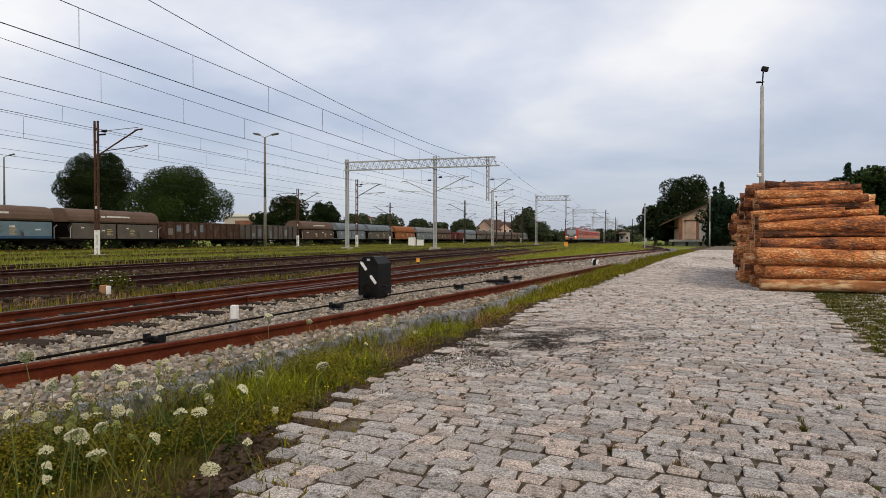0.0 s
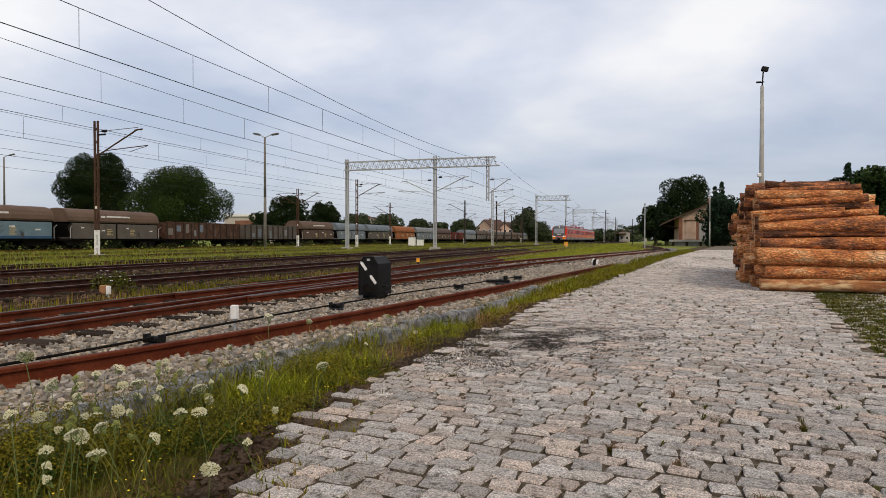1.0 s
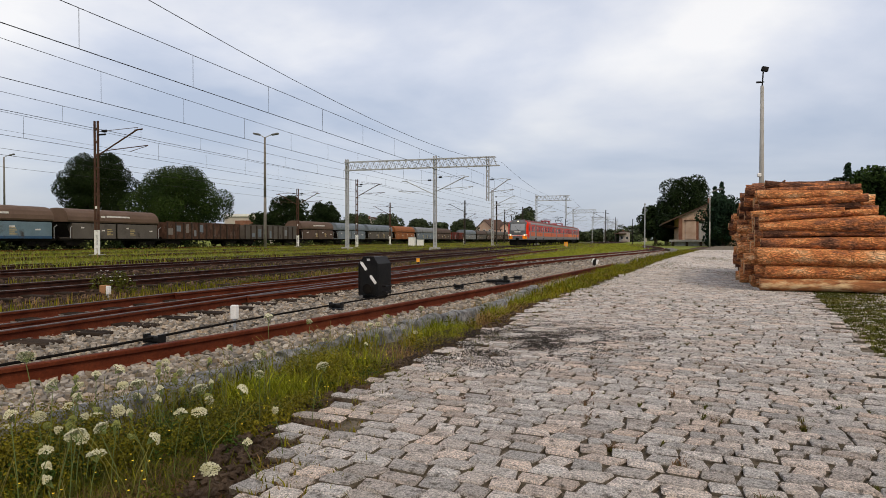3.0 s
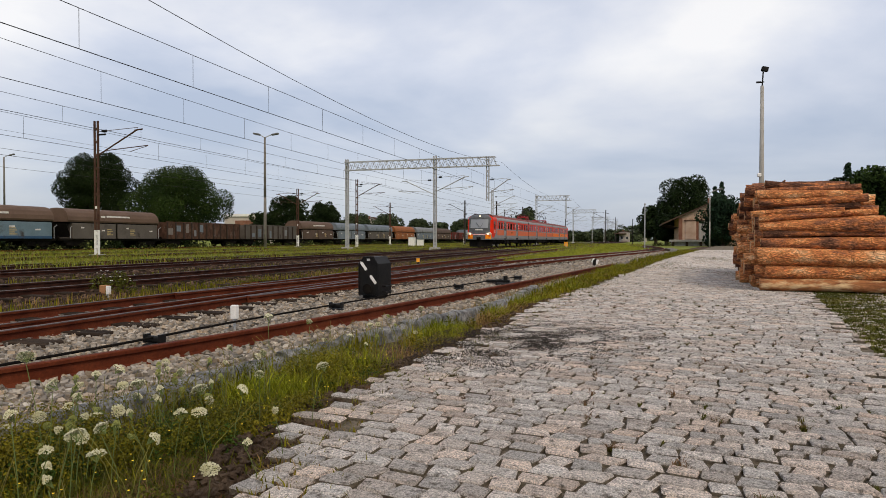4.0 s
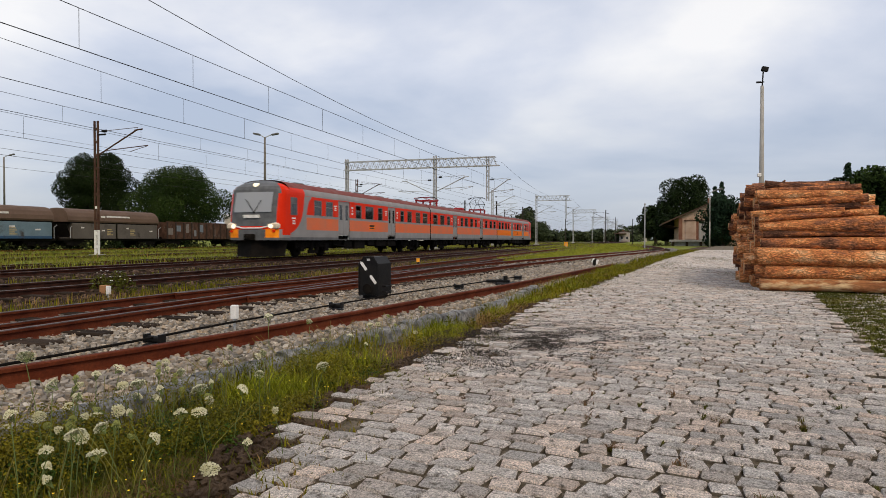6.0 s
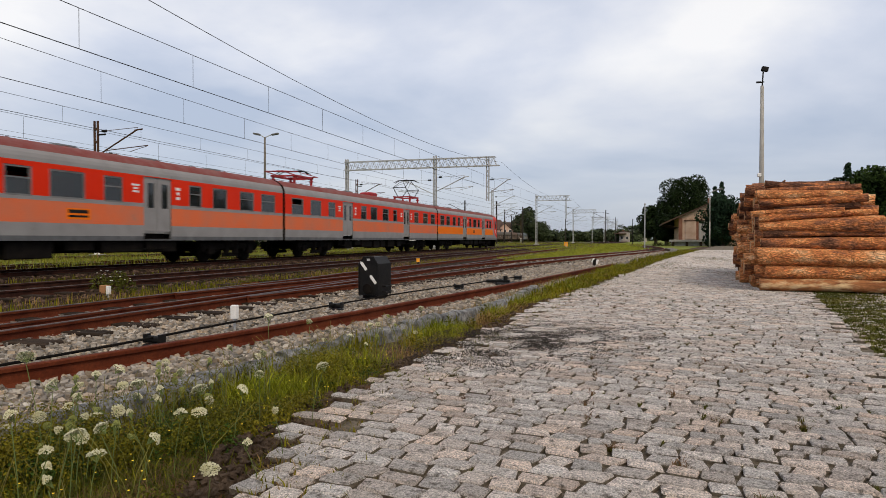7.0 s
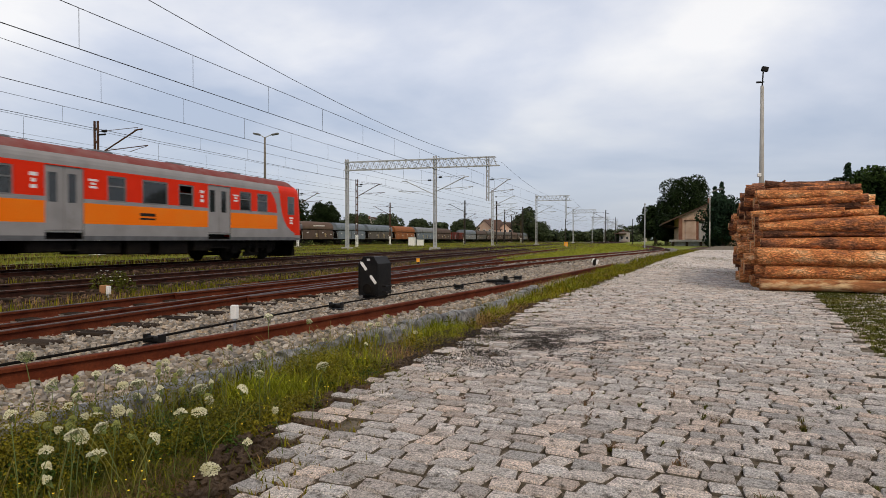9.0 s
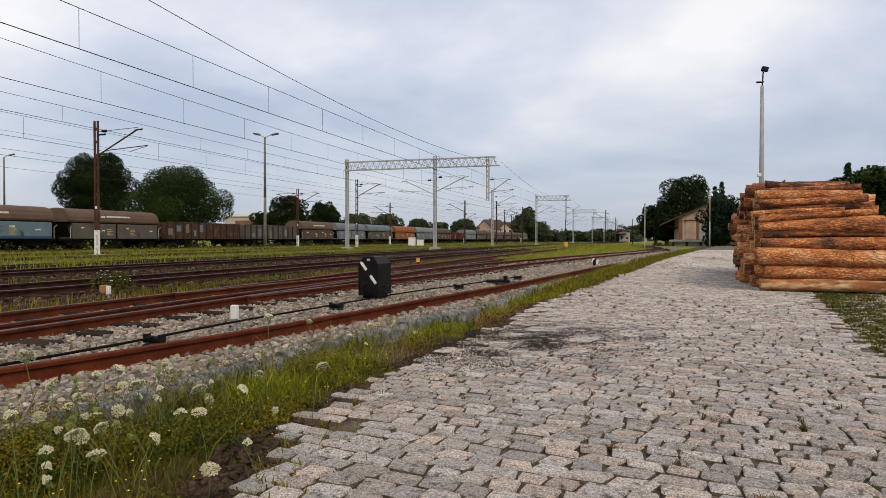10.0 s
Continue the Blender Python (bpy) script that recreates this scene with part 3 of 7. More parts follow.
def bogie(parent, y):
    s = Shape()
    for x in (-1.0, 1.0):
        s.box(x - 0.08, x + 0.08, y - 1.9, y + 1.9, 0.52, 0.78, c=0.03)
        for dy in (-1.3, 1.3):
            s.box(x - 0.14, x + 0.14, y + dy - 0.2, y + dy + 0.2, 0.3, 0.68, c=0.04)
            for k in (-0.42, 0.42):
                s.rod((x, y + dy + k, 0.42), (x, y + dy + k, 0.72), 0.1, n=10)
        s.rod((x * 1.05, y - 0.3, 0.35), (x * 1.05, y - 0.3, 0.82), 0.13, n=10)
        s.rod((x * 1.05, y + 0.3, 0.35), (x * 1.05, y + 0.3, 0.82), 0.13, n=10)
        s.box(x - 0.06, x + 0.06, y - 0.5, y + 0.5, 0.2, 0.36, c=0.02)
    s.box(-1.0, 1.0, y - 0.35, y + 0.35, 0.5, 0.8, c=0.03)
    b = part("bogie", s, M_GRIME_SHADE, parent)
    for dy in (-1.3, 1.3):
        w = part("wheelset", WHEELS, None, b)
        w.matrix_basis = pose(0, y + dy, 0.5)
        spinning.append(w)


def window_unit(parent, a, b, side, hopper):
    """Frame, pane and (where it opens) the slid-down upper sash."""
    s, x = Shape(), side * (HALF - 0.035)
    for (ya, yb, za, zb) in ((a, b, WZ0, WZ0 + 0.05), (a, b, WZ1 - 0.05, WZ1), (a, a + 0.05, WZ0, WZ1), (b - 0.05, b, WZ0, WZ1)):
        s.box(x - 0.025, x + 0.025, ya, yb, za, zb)
    if hopper:
        s.box(x - 0.03, x + 0.03, a + 0.05, b - 0.05, WZ0 + 0.46, WZ0 + 0.50)
    f = part("window", s, M_FRAME, parent)
    part("pane", Shape().box(x - 0.006, x + 0.006, a + 0.05, b - 0.05, WZ0 + 0.05, (WZ1 - 0.05) if hopper < 2 else WZ0 + 0.48), M_PANE, f)


def door_unit(parent, a, b, side):
    s, x = Shape(), side * (HALF - 0.05)
    mid = (a + b) / 2
    for ya, yb in ((a, mid - 0.01), (mid + 0.01, b)):
        w = (yb - ya)
        p0, p1 = ya + w * 0.34, yb - w * 0.2
        for (c, d, e, f) in ((ya, p0, DZ0, DZ1), (p1, yb, DZ0, DZ1), (p0, p1, DZ0, 1.95), (p0, p1, 2.78, DZ1)):
            s.box(x - 0.02, x + 0.02, c, d, e, f)
    d = part("door", s, M_GREY, parent, "grey double-leaf folding door")
    for ya, yb in ((a, mid - 0.01), (mid + 0.01, b)):
        w = yb - ya
        part("pane", Shape().box(x - 0.008, x + 0.008, ya + w * 0.34, yb - w * 0.2, 1.95, 2.78), M_PANE, d)
    st = Shape().box(side * 1.2 - 0.12, side * 1.2 + 0.12, a, b, 0.9, 0.94).box(side * 1.25 - 0.1, side * 1.25 + 0.1, a + 0.05, b - 0.05, 0.56, 0.60)
    st.box(side * 1.12 - 0.02, side * 1.12 + 0.02, a, b, 0.56, 1.16)
    part("footstep", st, M_GRIME_SHADE, parent)


def pictogram(parent, y, z, w, h, side):
    """Small white marks as plain bars."""
    s, x = Shape(), side * (HALF + 0.004)
    for k in range(3):
        zz, ww = z - k * h / 3, w * (1.0, 0.55, 0.8)[k]
        s.box(x - 0.002, x + 0.002, y - ww / 2, y + ww / 2, zz - h * 0.2, zz)
    part("marking", s, M_WHITE, parent)


def pantograph(parent, y, raised):
    s = Shape()
    for dx in (-0.6, 0.6):
        s.box(dx - 0.06, dx + 0.06, y - 1.0, y + 1.0, 4.02, 4.12, c=0.01)
        for dy in (-0.85, 0.85):
            s.rod((dx, y + dy, 3.6), (dx, y + dy, 4.05), 0.07, n=8)
            s.rod((dx, y + dy, 3.86), (dx, y + dy, 3.92), 0.12, n=8)
    s.box(-0.66, 0.66, y - 0.95, y - 0.83, 4.02, 4.1).box(-0.66, 0.66, y + 0.83, y + 0.95, 4.02, 4.1)
    base = part("pantograph", s, M_PANTO, parent, "red pantograph, " + ("raised to the wire" if raised else "folded down"))
    a, zk, zt = Shape(), (4.72 if raised else 4.22), (5.32 if raised else 4.34)
    ke = 1.45 if raised else 1.75
    for dx in (-0.5, 0.5):
        for sg in (-1, 1):
            a.rod((dx, y + sg * 0.45, 4.1), (dx * 0.95, y + sg * ke, zk), 0.03, n=6)
            a.rod((dx * 0.95, y + sg * ke, zk), (dx * 0.6, y + sg * 0.12, zt), 0.02, n=6)
    for sg in (-1, 1):
        a.rod((-0.5, y + sg * ke, zk), (0.5, y + sg * ke, zk), 0.025, n=6)
        a.rod((-0.48, y + sg * ke, zk), (0.4, y + sg * 0.12, zt), 0.014, n=5)
    part("arm", a, M_PANTO if not raised else M_BLACK, base)
    h = Shape()
    for dy in (-0.14, 0.14):
        h.tube([(-0.95, y + dy, zt - 0.14), (-0.62, y + dy, zt + 0.03), (0.62, y + dy, zt + 0.03), (0.95, y + dy, zt - 0.14)], 0.025)
    part("collector_head", h, M_BLACK, base)


def seats(parent, y0, y1):
    s = Shape().box(-HALF + 0.07, HALF - 0.07, y0, y1, 1.1, 1.16, 1)
    y = y0 + 0.8
    while y < y1 - 0.6:
        for x in (-0.95, 0.95):
            s.box(x - 0.45, x + 0.45, y - 0.06, y + 0.06, 1.5, 2.3, 0)
        y += 1.72
    part("seating", s, [M_SEAT, M_INSIDE], parent)


def undergear(parent, y0, y1, seed):
    r = random.Random(seed)
    y = y0
    while y < y1 - 1.0:
        w = r.uniform(0.7, 1.9)
        for sd in (-1, 1):
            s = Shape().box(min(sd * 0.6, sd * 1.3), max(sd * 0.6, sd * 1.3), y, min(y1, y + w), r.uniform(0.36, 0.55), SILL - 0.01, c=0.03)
            part("equipment_box", s, M_GRIME_SHADE, parent)
        y += w + r.uniform(0.1, 0.5)


def roof_vents(parent, ys_):
    for y in ys_:
        part("roof_vent", Shape().box(-0.32, 0.32, y - 0.4, y + 0.4, 3.67, 3.80, c=0.05), M_MASK, parent)


def roof_conduits(parent, y0, y1):
    for x in (-0.78, 0.78):
        s = Shape().rod((x, y0, 3.62), (x, y1, 3.62), 0.03, n=6)
        y = y0 + 0.5
        while y < y1:
            s.box(x - 0.06, x + 0.06, y - 0.05, y + 0.05, 3.52, 3.67)
            y += 1.9
        part("roof_conduit", s, M_ROOF, parent)


def end_car(name, band, label, lit):
    """Carriage with a cab; its cab tip lies at y = 0, the coupled end at CAR."""
    t = thing(name, label, "train", "carriages of the red train")
    holes = [(a, b, WZ0, WZ1) for a, b in END_WIN] + [(a, b, 0.9, DZ1) for a, b in END_DOOR]
    body = part("body", carriage_shell(NOSE, CAR - 0.1, holes, None, 1), TRAIN_MATS(band), t, label)
    n = part("cab_front", nose(), TRAIN_MATS(band) + [M_YELLOW], t, "rounded cab front with dark mask", smooth=False)
    # windscreen proud of the mask, with its wiper
    s = Shape()
    cols = [(-0.98 + 1.96 * i / 8) for i in range(9)]
    for z, back in ((2.15, 0.07), (2.6, 0.165), (3.08, 0.27)):
        s.v += [(x, back - 0.03 + 0.05 * abs(x / 0.98) ** 3.2, z) for x in cols]
    for j in range(2):
        s.f += [(j * 9 + i, j * 9 + i + 1, j * 9 + i + 10, j * 9 + i + 9) for i in range(8)]
    s.m = [0] * len(s.f)
    w = part("windscreen", s, M_SHIELD, n)
    part("wiper", Shape().rod((0.15, 0.02, 2.1), (-0.35, 0.09, 2.75), 0.015, n=5).rod((0.1, 0.02, 2.1), (0.45, 0.09, 2.7), 0.015, n=5), M_RUBBER, n)
    for sg in (-1, 1):
        hl = Shape().rod((sg * 0.98, 0.2, 1.5), (sg * 0.98, 0.02, 1.5), 0.1, n=16)
        part("headlamp", hl, M_LAMP if lit else M_LENS, n, "lit headlamp" if lit else "headlamp glass")
        part("lamp_housing", Shape().box(sg * 1.06 - 0.32, sg * 1.06 + 0.26, 0.06, 0.6, 1.36, 1.66, c=0.07), M_CREAM if lit else M_MASK, n)
        part("tail_lamp", Shape().rod((sg * 1.1, 0.2, 1.28), (sg * 1.1, 0.06, 1.28), 0.07, n=12), M_RED, n)
        cw = part("cab_window", Shape().box(sg * HALF - 0.012, sg * HALF + 0.012, 1.02, 1.62, 2.04, 2.88, c=0.01), M_MASK, n, "dark-framed side window of the cab")
        part("pane", Shape().box(sg * (HALF + 0.006) - 0.01, sg * (HALF + 0.006) + 0.01, 1.14, 1.56, 2.09, 2.56), M_PANE, cw)
        pictogram(n, 1.3, 1.93, 0.34, 0.36, sg)
    part("top_lamp", Shape().rod((0, 0.62, 3.42), (0, 0.3, 3.42), 0.09, n=16), M_LAMP if lit else M_LENS, n, "lit roof headlamp" if lit else "roof headlamp")
    part("front_stripe", Shape().tube([(-1.2, 0.16, 1.66), (-0.85, 0.05, 1.5), (-0.45, 0.0, 1.41), (0.45, 0.0, 1.41), (0.85, 0.05, 1.5), (1.2, 0.16, 1.66)], 0.035), M_WHITE, n)
    part("destination_board", Shape().box(-0.42, 0.42, -0.01, 0.05, 1.88, 2.03), M_LENS, n)
    part("coupler", Shape().box(-0.2, 0.2, -0.35, 0.6, 0.85, 1.15, c=0.04).rod((0, -0.45, 1.0), (0, 0.2, 1.0), 0.09, n=10), M_GRIME_SHADE, t)
    sk = Shape()
    for sg in (-1, 1):
        sk.add([(0, -0.15, 0.08), (sg * 1.25, 0.7, 0.12), (sg * 1.35, 0.9, 0.86), (0, 0.05, 0.86), (0, 0.05, 0.08), (sg * 1.2, 0.9, 0.12)],
               [(0, 1, 2, 3), (0, 4, 5, 1), (1, 5, 2)])
    part("snow_plough", sk, M_GRIME_SHADE, t, "black plough under the cab")
    for sg in (-1, 1):
        for i, (a, b) in enumerate(END_WIN):
            window_unit(body, a, b, sg, (1, 1, 2, 0, 1, 1, 0, 1, 1)[i])
        for a, b in END_DOOR:
            door_unit(body, a, b, sg)
            pictogram(body, a - 0.35, 2.7, 0.34, 0.32, sg)
            pictogram(body, b + 0.35, 2.72, 0.24, 0.5, sg)
        part("number_bars", Shape().box(sg * (HALF + 0.004) - 0.002, sg * (HALF + 0.004) + 0.002, 10.15, 10.85, 1.66, 1.76)
             .box(sg * (HALF + 0.004) - 0.002, sg * (HALF + 0.004) + 0.002, 10.15, 10.85, 1.54, 1.60), M_BLACK, body)
        part("number_panel", Shape().box(sg * (HALF + 0.0015) - 0.002, sg * (HALF + 0.0015) + 0.001, 10.08, 10.94, 1.48, 1.80), M_ORANGE, body)
        part("sweep_stripe", Shape().add([(sg * (HALF + 0.004), y, z) for y, z in ((1.0, 1.0), (2.52, 1.0), (2.52, 2.17), (2.6, 2.45), (2.76, 2.75), (3.04, 2.99), (2.3, 2.99), (2.24, 2.5), (2.13, 2.1), (1.96, 1.78), (1.72, 1.53), (1.4, 1.33), (1.0, 1.18))], [tuple(range(13))]), M_GREY, body)
    seats(body, 3.6, CAR - 0.3)
    undergear(t, 7.0, 15.2, 3)
    roof_vents(t, (4.0, 7.6, 11.2, 14.8, 18.4))
    roof_conduits(t, 2.6, CAR - 0.2)
    bogie(t, 3.95)
    bogie(t, 18.35)
    return t


def mid_car(label):
    t = thing("middle_carriage", label, "train", "carriages of the red train")
    L_ = MID
    holes = [(a, b, WZ0, WZ1) for a, b in MID_WIN] + [(a, b, 0.9, DZ1) for a, b in MID_DOOR]
    body = part("body", carriage_shell(0.1, L_ - 0.1, holes, 1, 1), TRAIN_MATS(M_FADED), t)
    for sg in (-1, 1):
        for i, (a, b) in enumerate(MID_WIN):
            window_unit(body, a, b, sg, (2, 0, 1, 1, 0, 1, 2, 1, 1, 1)[i])
        for a, b in MID_DOOR:
            door_unit(body, a, b, sg)
            pictogram(body, a - 0.4, 2.7, 0.34, 0.32, sg)
            pictogram(body, b + 0.35, 2.72, 0.24, 0.5, sg)
    seats(body, 0.4, L_ - 0.4)
    undergear(t, 6.6, 16.2, 8)
    roof_vents(t, (7.2, 9.4))
    part("roof_box", Shape().box(-0.45, 0.45, 12.4, 13.3, 3.62, 3.95, c=0.08), M_PANTO, t)
    pantograph(t, 3.25, False)
    pantograph(t, 19.9, True)
    roof_conduits(t, 0.3, L_ - 0.3)
    bogie(t, 3.8)
    bogie(t, L_ - 3.8)
    for y in (-0.25, L_ - 0.05):
        part("gangway", Shape().box(-0.75, 0.75, y, y + 0.3, 1.0, 3.3, c=0.04), M_RUBBER, t, "black rubber gangway bellows")
    return t


front_car = end_car("front_carriage", M_FADED, "red and salmon electric train carriage with lit headlamps", True)
middle_car = mid_car("red and salmon middle carriage carrying two pantographs")
rear_car = end_car("rear_carriage", M_ORANGE, "red carriage with a bright orange band and rear cab", False)
TRACK_X, SPEED = -17.14, 21.8


def motions():
    """The train runs toward the camera and past it, slowing slightly; its wheels turn on the rails."""
    def front(t):
        d = 9.2 - t
        return 17.05 + SPEED * (8.5 - t) - MID - CAR + 0.3 - 0.14 * d - 0.045 * d * d

    def on_line(y, length, turned):
        """A carriage with its near end at y, set on the line by its two bogies."""
        a, b = y + 3.9, y + length - 3.9
        xa, xb = TRACK_X + bend(a), TRACK_X + bend(b)
        yaw = math.degrees(math.atan2(xa - xb, b - a))
        k = -3.9 / (b - a)
        if turned:
            k = 1 - k
        return pose(xa + (xb - xa) * k, y + (length if turned else 0), 0, 0, 0, yaw + (180 if turned else 0))
    times = [0.5 * k for k in range(21)]
    walk(front_car, [(t, on_line(front(t), CAR, False)) for t in times])
    walk(middle_car, [(t, on_line(front(t) + CAR, MID, False)) for t in times])
    walk(rear_car, [(t, on_line(front(t) + CAR + MID, CAR, True)) for t in times])
    for w in spinning:
        base = w.matrix_basis.translation.copy()
        turn = 1 if w.parent.parent is not rear_car else -1
        walk(w, [(k / 30, Matrix.Translation(base) @ Matrix.Rotation(turn * (front(0) - front(k / 30)) / 0.5, 4, "X")) for k in range(301)])


# ---------------------------------------------------------------- freight wagons
def wagon_paint(name, col, dirt=(0.05, 0.04, 0.035), amt=0.35):
    return mat(name, col, 0.75, var=0.2, scale=1.1, fine=14, bump=0.12, other=tuple(c * 1.25 for c in col), dirt=dirt, dirt_amt=amt, dirt_scale=0.9)


W_BROWN = wagon_paint("brown_wagon_paint", (0.084, 0.056, 0.042))
W_ROOFB = wagon_paint("brown_wagon_roof", (0.108, 0.070, 0.050), amt=0.2)
W_GREYB = wagon_paint("grey_brown_wagon_paint", (0.092, 0.080, 0.068))
W_BLUE = wagon_paint("faded_blue_wagon_paint", (0.115, 0.165, 0.195))
W_NAVY = wagon_paint("dark_blue_wagon_sill", (0.03, 0.07, 0.13))
W_STEEL = wagon_paint("blue_grey_wagon_paint", (0.135, 0.158, 0.180))
W_GREY = wagon_paint("light_grey_wagon_paint", (0.171, 0.176, 0.180))
W_ORANGE = wagon_paint("orange_brown_wagon_paint", (0.24, 0.085, 0.03))
W_RED = wagon_paint("dull_red_wagon_paint", (0.15, 0.028, 0.02))
W_RUSTY = mat("rust_streaked_wagon_paint", (0.045, 0.024, 0.017), 0.85, var=0.4, scale=2.2, fine=16, bump=0.15, other=(0.10, 0.052, 0.033), dirt=(0.15, 0.13, 0.115), dirt_amt=0.36, dirt_scale=1.9, stretch=(1, 1, 0.6))
# dark brown ribs: the shadow gaps along the gondola sides, put into paint
W_RIB = wagon_paint("brown_shadow_rib", (0.035, 0.024, 0.019))
W_PATCH = wagon_paint("pale_worn_patch", (0.17, 0.15, 0.135), (0.09, 0.05, 0.035), 0.5)
W_MARK = mat("chalky_white_marking", (0.5, 0.48, 0.45), 0.8, var=0.15, bump=0.0)
W_LETTER = mat("faded_yellow_lettering", (0.32, 0.25, 0.12), 0.8, var=0.3, bump=0.0)
WAGON_WHEEL = Shape()
for x_ in (-0.75, 0.75):
    WAGON_WHEEL.rod((x_ - 0.06, 0, 0), (x_ + 0.06, 0, 0), 0.46, n=18)
WAGON_WHEEL = WAGON_WHEEL.rod((-1, 0, 0), (1, 0, 0), 0.07, n=8).mesh("wheelset", M_GRIME_SHADE)


def running_gear(t, length):
    f = Shape().box(-1.25, 1.25, 0.3, length - 0.3, 0.78, 0.98, c=0.03)
    part("underframe", f, M_GRIME_SHADE, t)
    for y in (2.0, length - 2.0):
        s = Shape()
        for x in (-1.0, 1.0):
            s.add([(x + dx, y + a, z) for dx in (-0.08, 0.08) for a, z in ((-1.35, 0.62), (-0.5, 0.3), (0.5, 0.3), (1.35, 0.62), (1.35, 0.74), (-1.35, 0.74))],
                  [(0, 1, 2, 3, 4, 5), (11, 10, 9, 8, 7, 6)] + [(i, 6 + i, 6 + (i + 1) % 6, (i + 1) % 6) for i in range(6)])
            for dy in (-0.9, 0.9):
                s.box(x - 0.13, x + 0.13, y + dy - 0.18, y + dy + 0.18, 0.33, 0.66, c=0.03)
        s.box(-1.1, 1.1, y - 0.2, y + 0.2, 0.4, 0.8)
        b = part("bogie", s, M_GRIME_SHADE, t)
        for dy in (-0.9, 0.9):
            o = part("wheelset", WAGON_WHEEL, None, b)
            o.matrix_basis = pose(0, y + dy, 0.46)
    for y, d in ((0.3, -1), (length - 0.3, 1)):
        for x in (-0.87, 0.87):
            part("buffer", Shape().rod((x, y, 1.0), (x, y + d * 0.5, 1.0), 0.09, n=10).rod((x, y + d * 0.46, 1.0), (x, y + d * 0.5, 1.0), 0.22, n=14), M_GRIME_SHADE, t)


def hopper_wagon(label, length, low, roof, sill=None, logo=False):
    """Covered self-discharging wagon: two-bay sides, rounded roof flaps over a dark eaves gap, raked end platforms."""
    t = thing("hopper_wagon", label, "freight wagon", "freight wagons on the siding")
    y0, y1 = 0.75, length - 0.75
    s = Shape()
    for a, b in ((y0 + 0.55, length / 2 - 0.12), (length / 2 + 0.12, y1 - 0.15)):
        s.box(-1.45, 1.45, a, b, 1.0, 2.42, c=0.04)
        s.box(-1.47, 1.47, a + 0.04, b - 0.04, 0.98, 1.2, 1)
    body = part("body", s, [low, sill or low], t)
    # near-black boxes stand in for shade in the eaves and centre gaps
    part("eaves_gap_shade", Shape().box(-1.38, 1.38, y0 + 0.3, y1, 2.4, 2.56), M_GRIME_SHADE, t)
    part("bay_gap_shade", Shape().box(-1.40, 1.40, length / 2 - 0.14, length / 2 + 0.14, 1.0, 2.45), M_GRIME_SHADE, t)
    prof = [(1.42, 2.54), (1.50, 2.68), (1.46, 3.05), (1.28, 3.42), (0.95, 3.68), (0.5, 3.81), (0.0, 3.85)]
    prof = prof + [(-x, z) for x, z in prof[-2::-1]]
    n = len(prof)
    r = Shape().add([(x, y, z) for y in (y0, y1) for x, z in prof], [(i, i + 1, n + i + 1, n + i) for i in range(n - 1)] + [tuple(range(n - 1, -1, -1)), tuple(range(n, 2 * n))])
    roof_p = part("roof", r, roof, t, smooth=False)
    for k in range(5):
        y = y0 + 0.3 + (y1 - y0 - 0.6) * k / 4
        part("roof_rib", Shape().add([(x * 1.012, yy, z + 0.012) for yy in (y - 0.05, y + 0.05) for x, z in prof], [(i, i + 1, n + i + 1, n + i) for i in range(n - 1)]), roof, roof_p)
    for sg in (-1, 1):
        for k in range(4):
            ya = y0 + 0.8 + k * 2.9 + rng.uniform(0, 1)
            part("marking", Shape().box(sg * 1.458 - 0.003, sg * 1.458 + 0.003, ya, ya + rng.uniform(0.2, 0.7), 1.95 - 0.25 * (k % 2), 2.08 - 0.25 * (k % 2)), W_MARK, body)
        for ya in (y0 + 4.6, y0 + 7.6):
            b_ = Shape()
            for k in range(4):
                b_.box(sg * 1.46 - 0.003, sg * 1.46 + 0.003, ya, ya + (0.75, 0.5, 0.7, 0.6)[k], 1.32 + 0.17 * k, 1.40 + 0.17 * k)
            part("lettering", b_, W_LETTER, body, "small faded yellow lettering")
        for yy in (y0 + 0.35, y1 + 0.1):
            part("handrail", Shape().tube([(sg * 1.38, yy, 1.0), (sg * 1.38, yy, 2.0), (sg * 1.38, yy + 0.3, 2.2)], 0.03), M_GALV, t)
    if logo:
        part("logo", Shape().box(1.43, 1.475, 4.6, 5.1, 3.02, 3.2).box(1.43, 1.475, 5.3, 8.3, 3.06, 3.22), W_MARK, roof_p, "faded white company mark")
    # end slope coloured near-black for the shaded recess at the wagon end
    part("end_slope", Shape().add([(-1.3, y0 + 0.6, 1.0), (1.3, y0 + 0.6, 1.0), (1.3, y0 - 0.1, 2.4), (-1.3, y0 - 0.1, 2.4)], [(0, 1, 2, 3)]), M_GRIME_SHADE, t)
    running_gear(t, length)
    return t


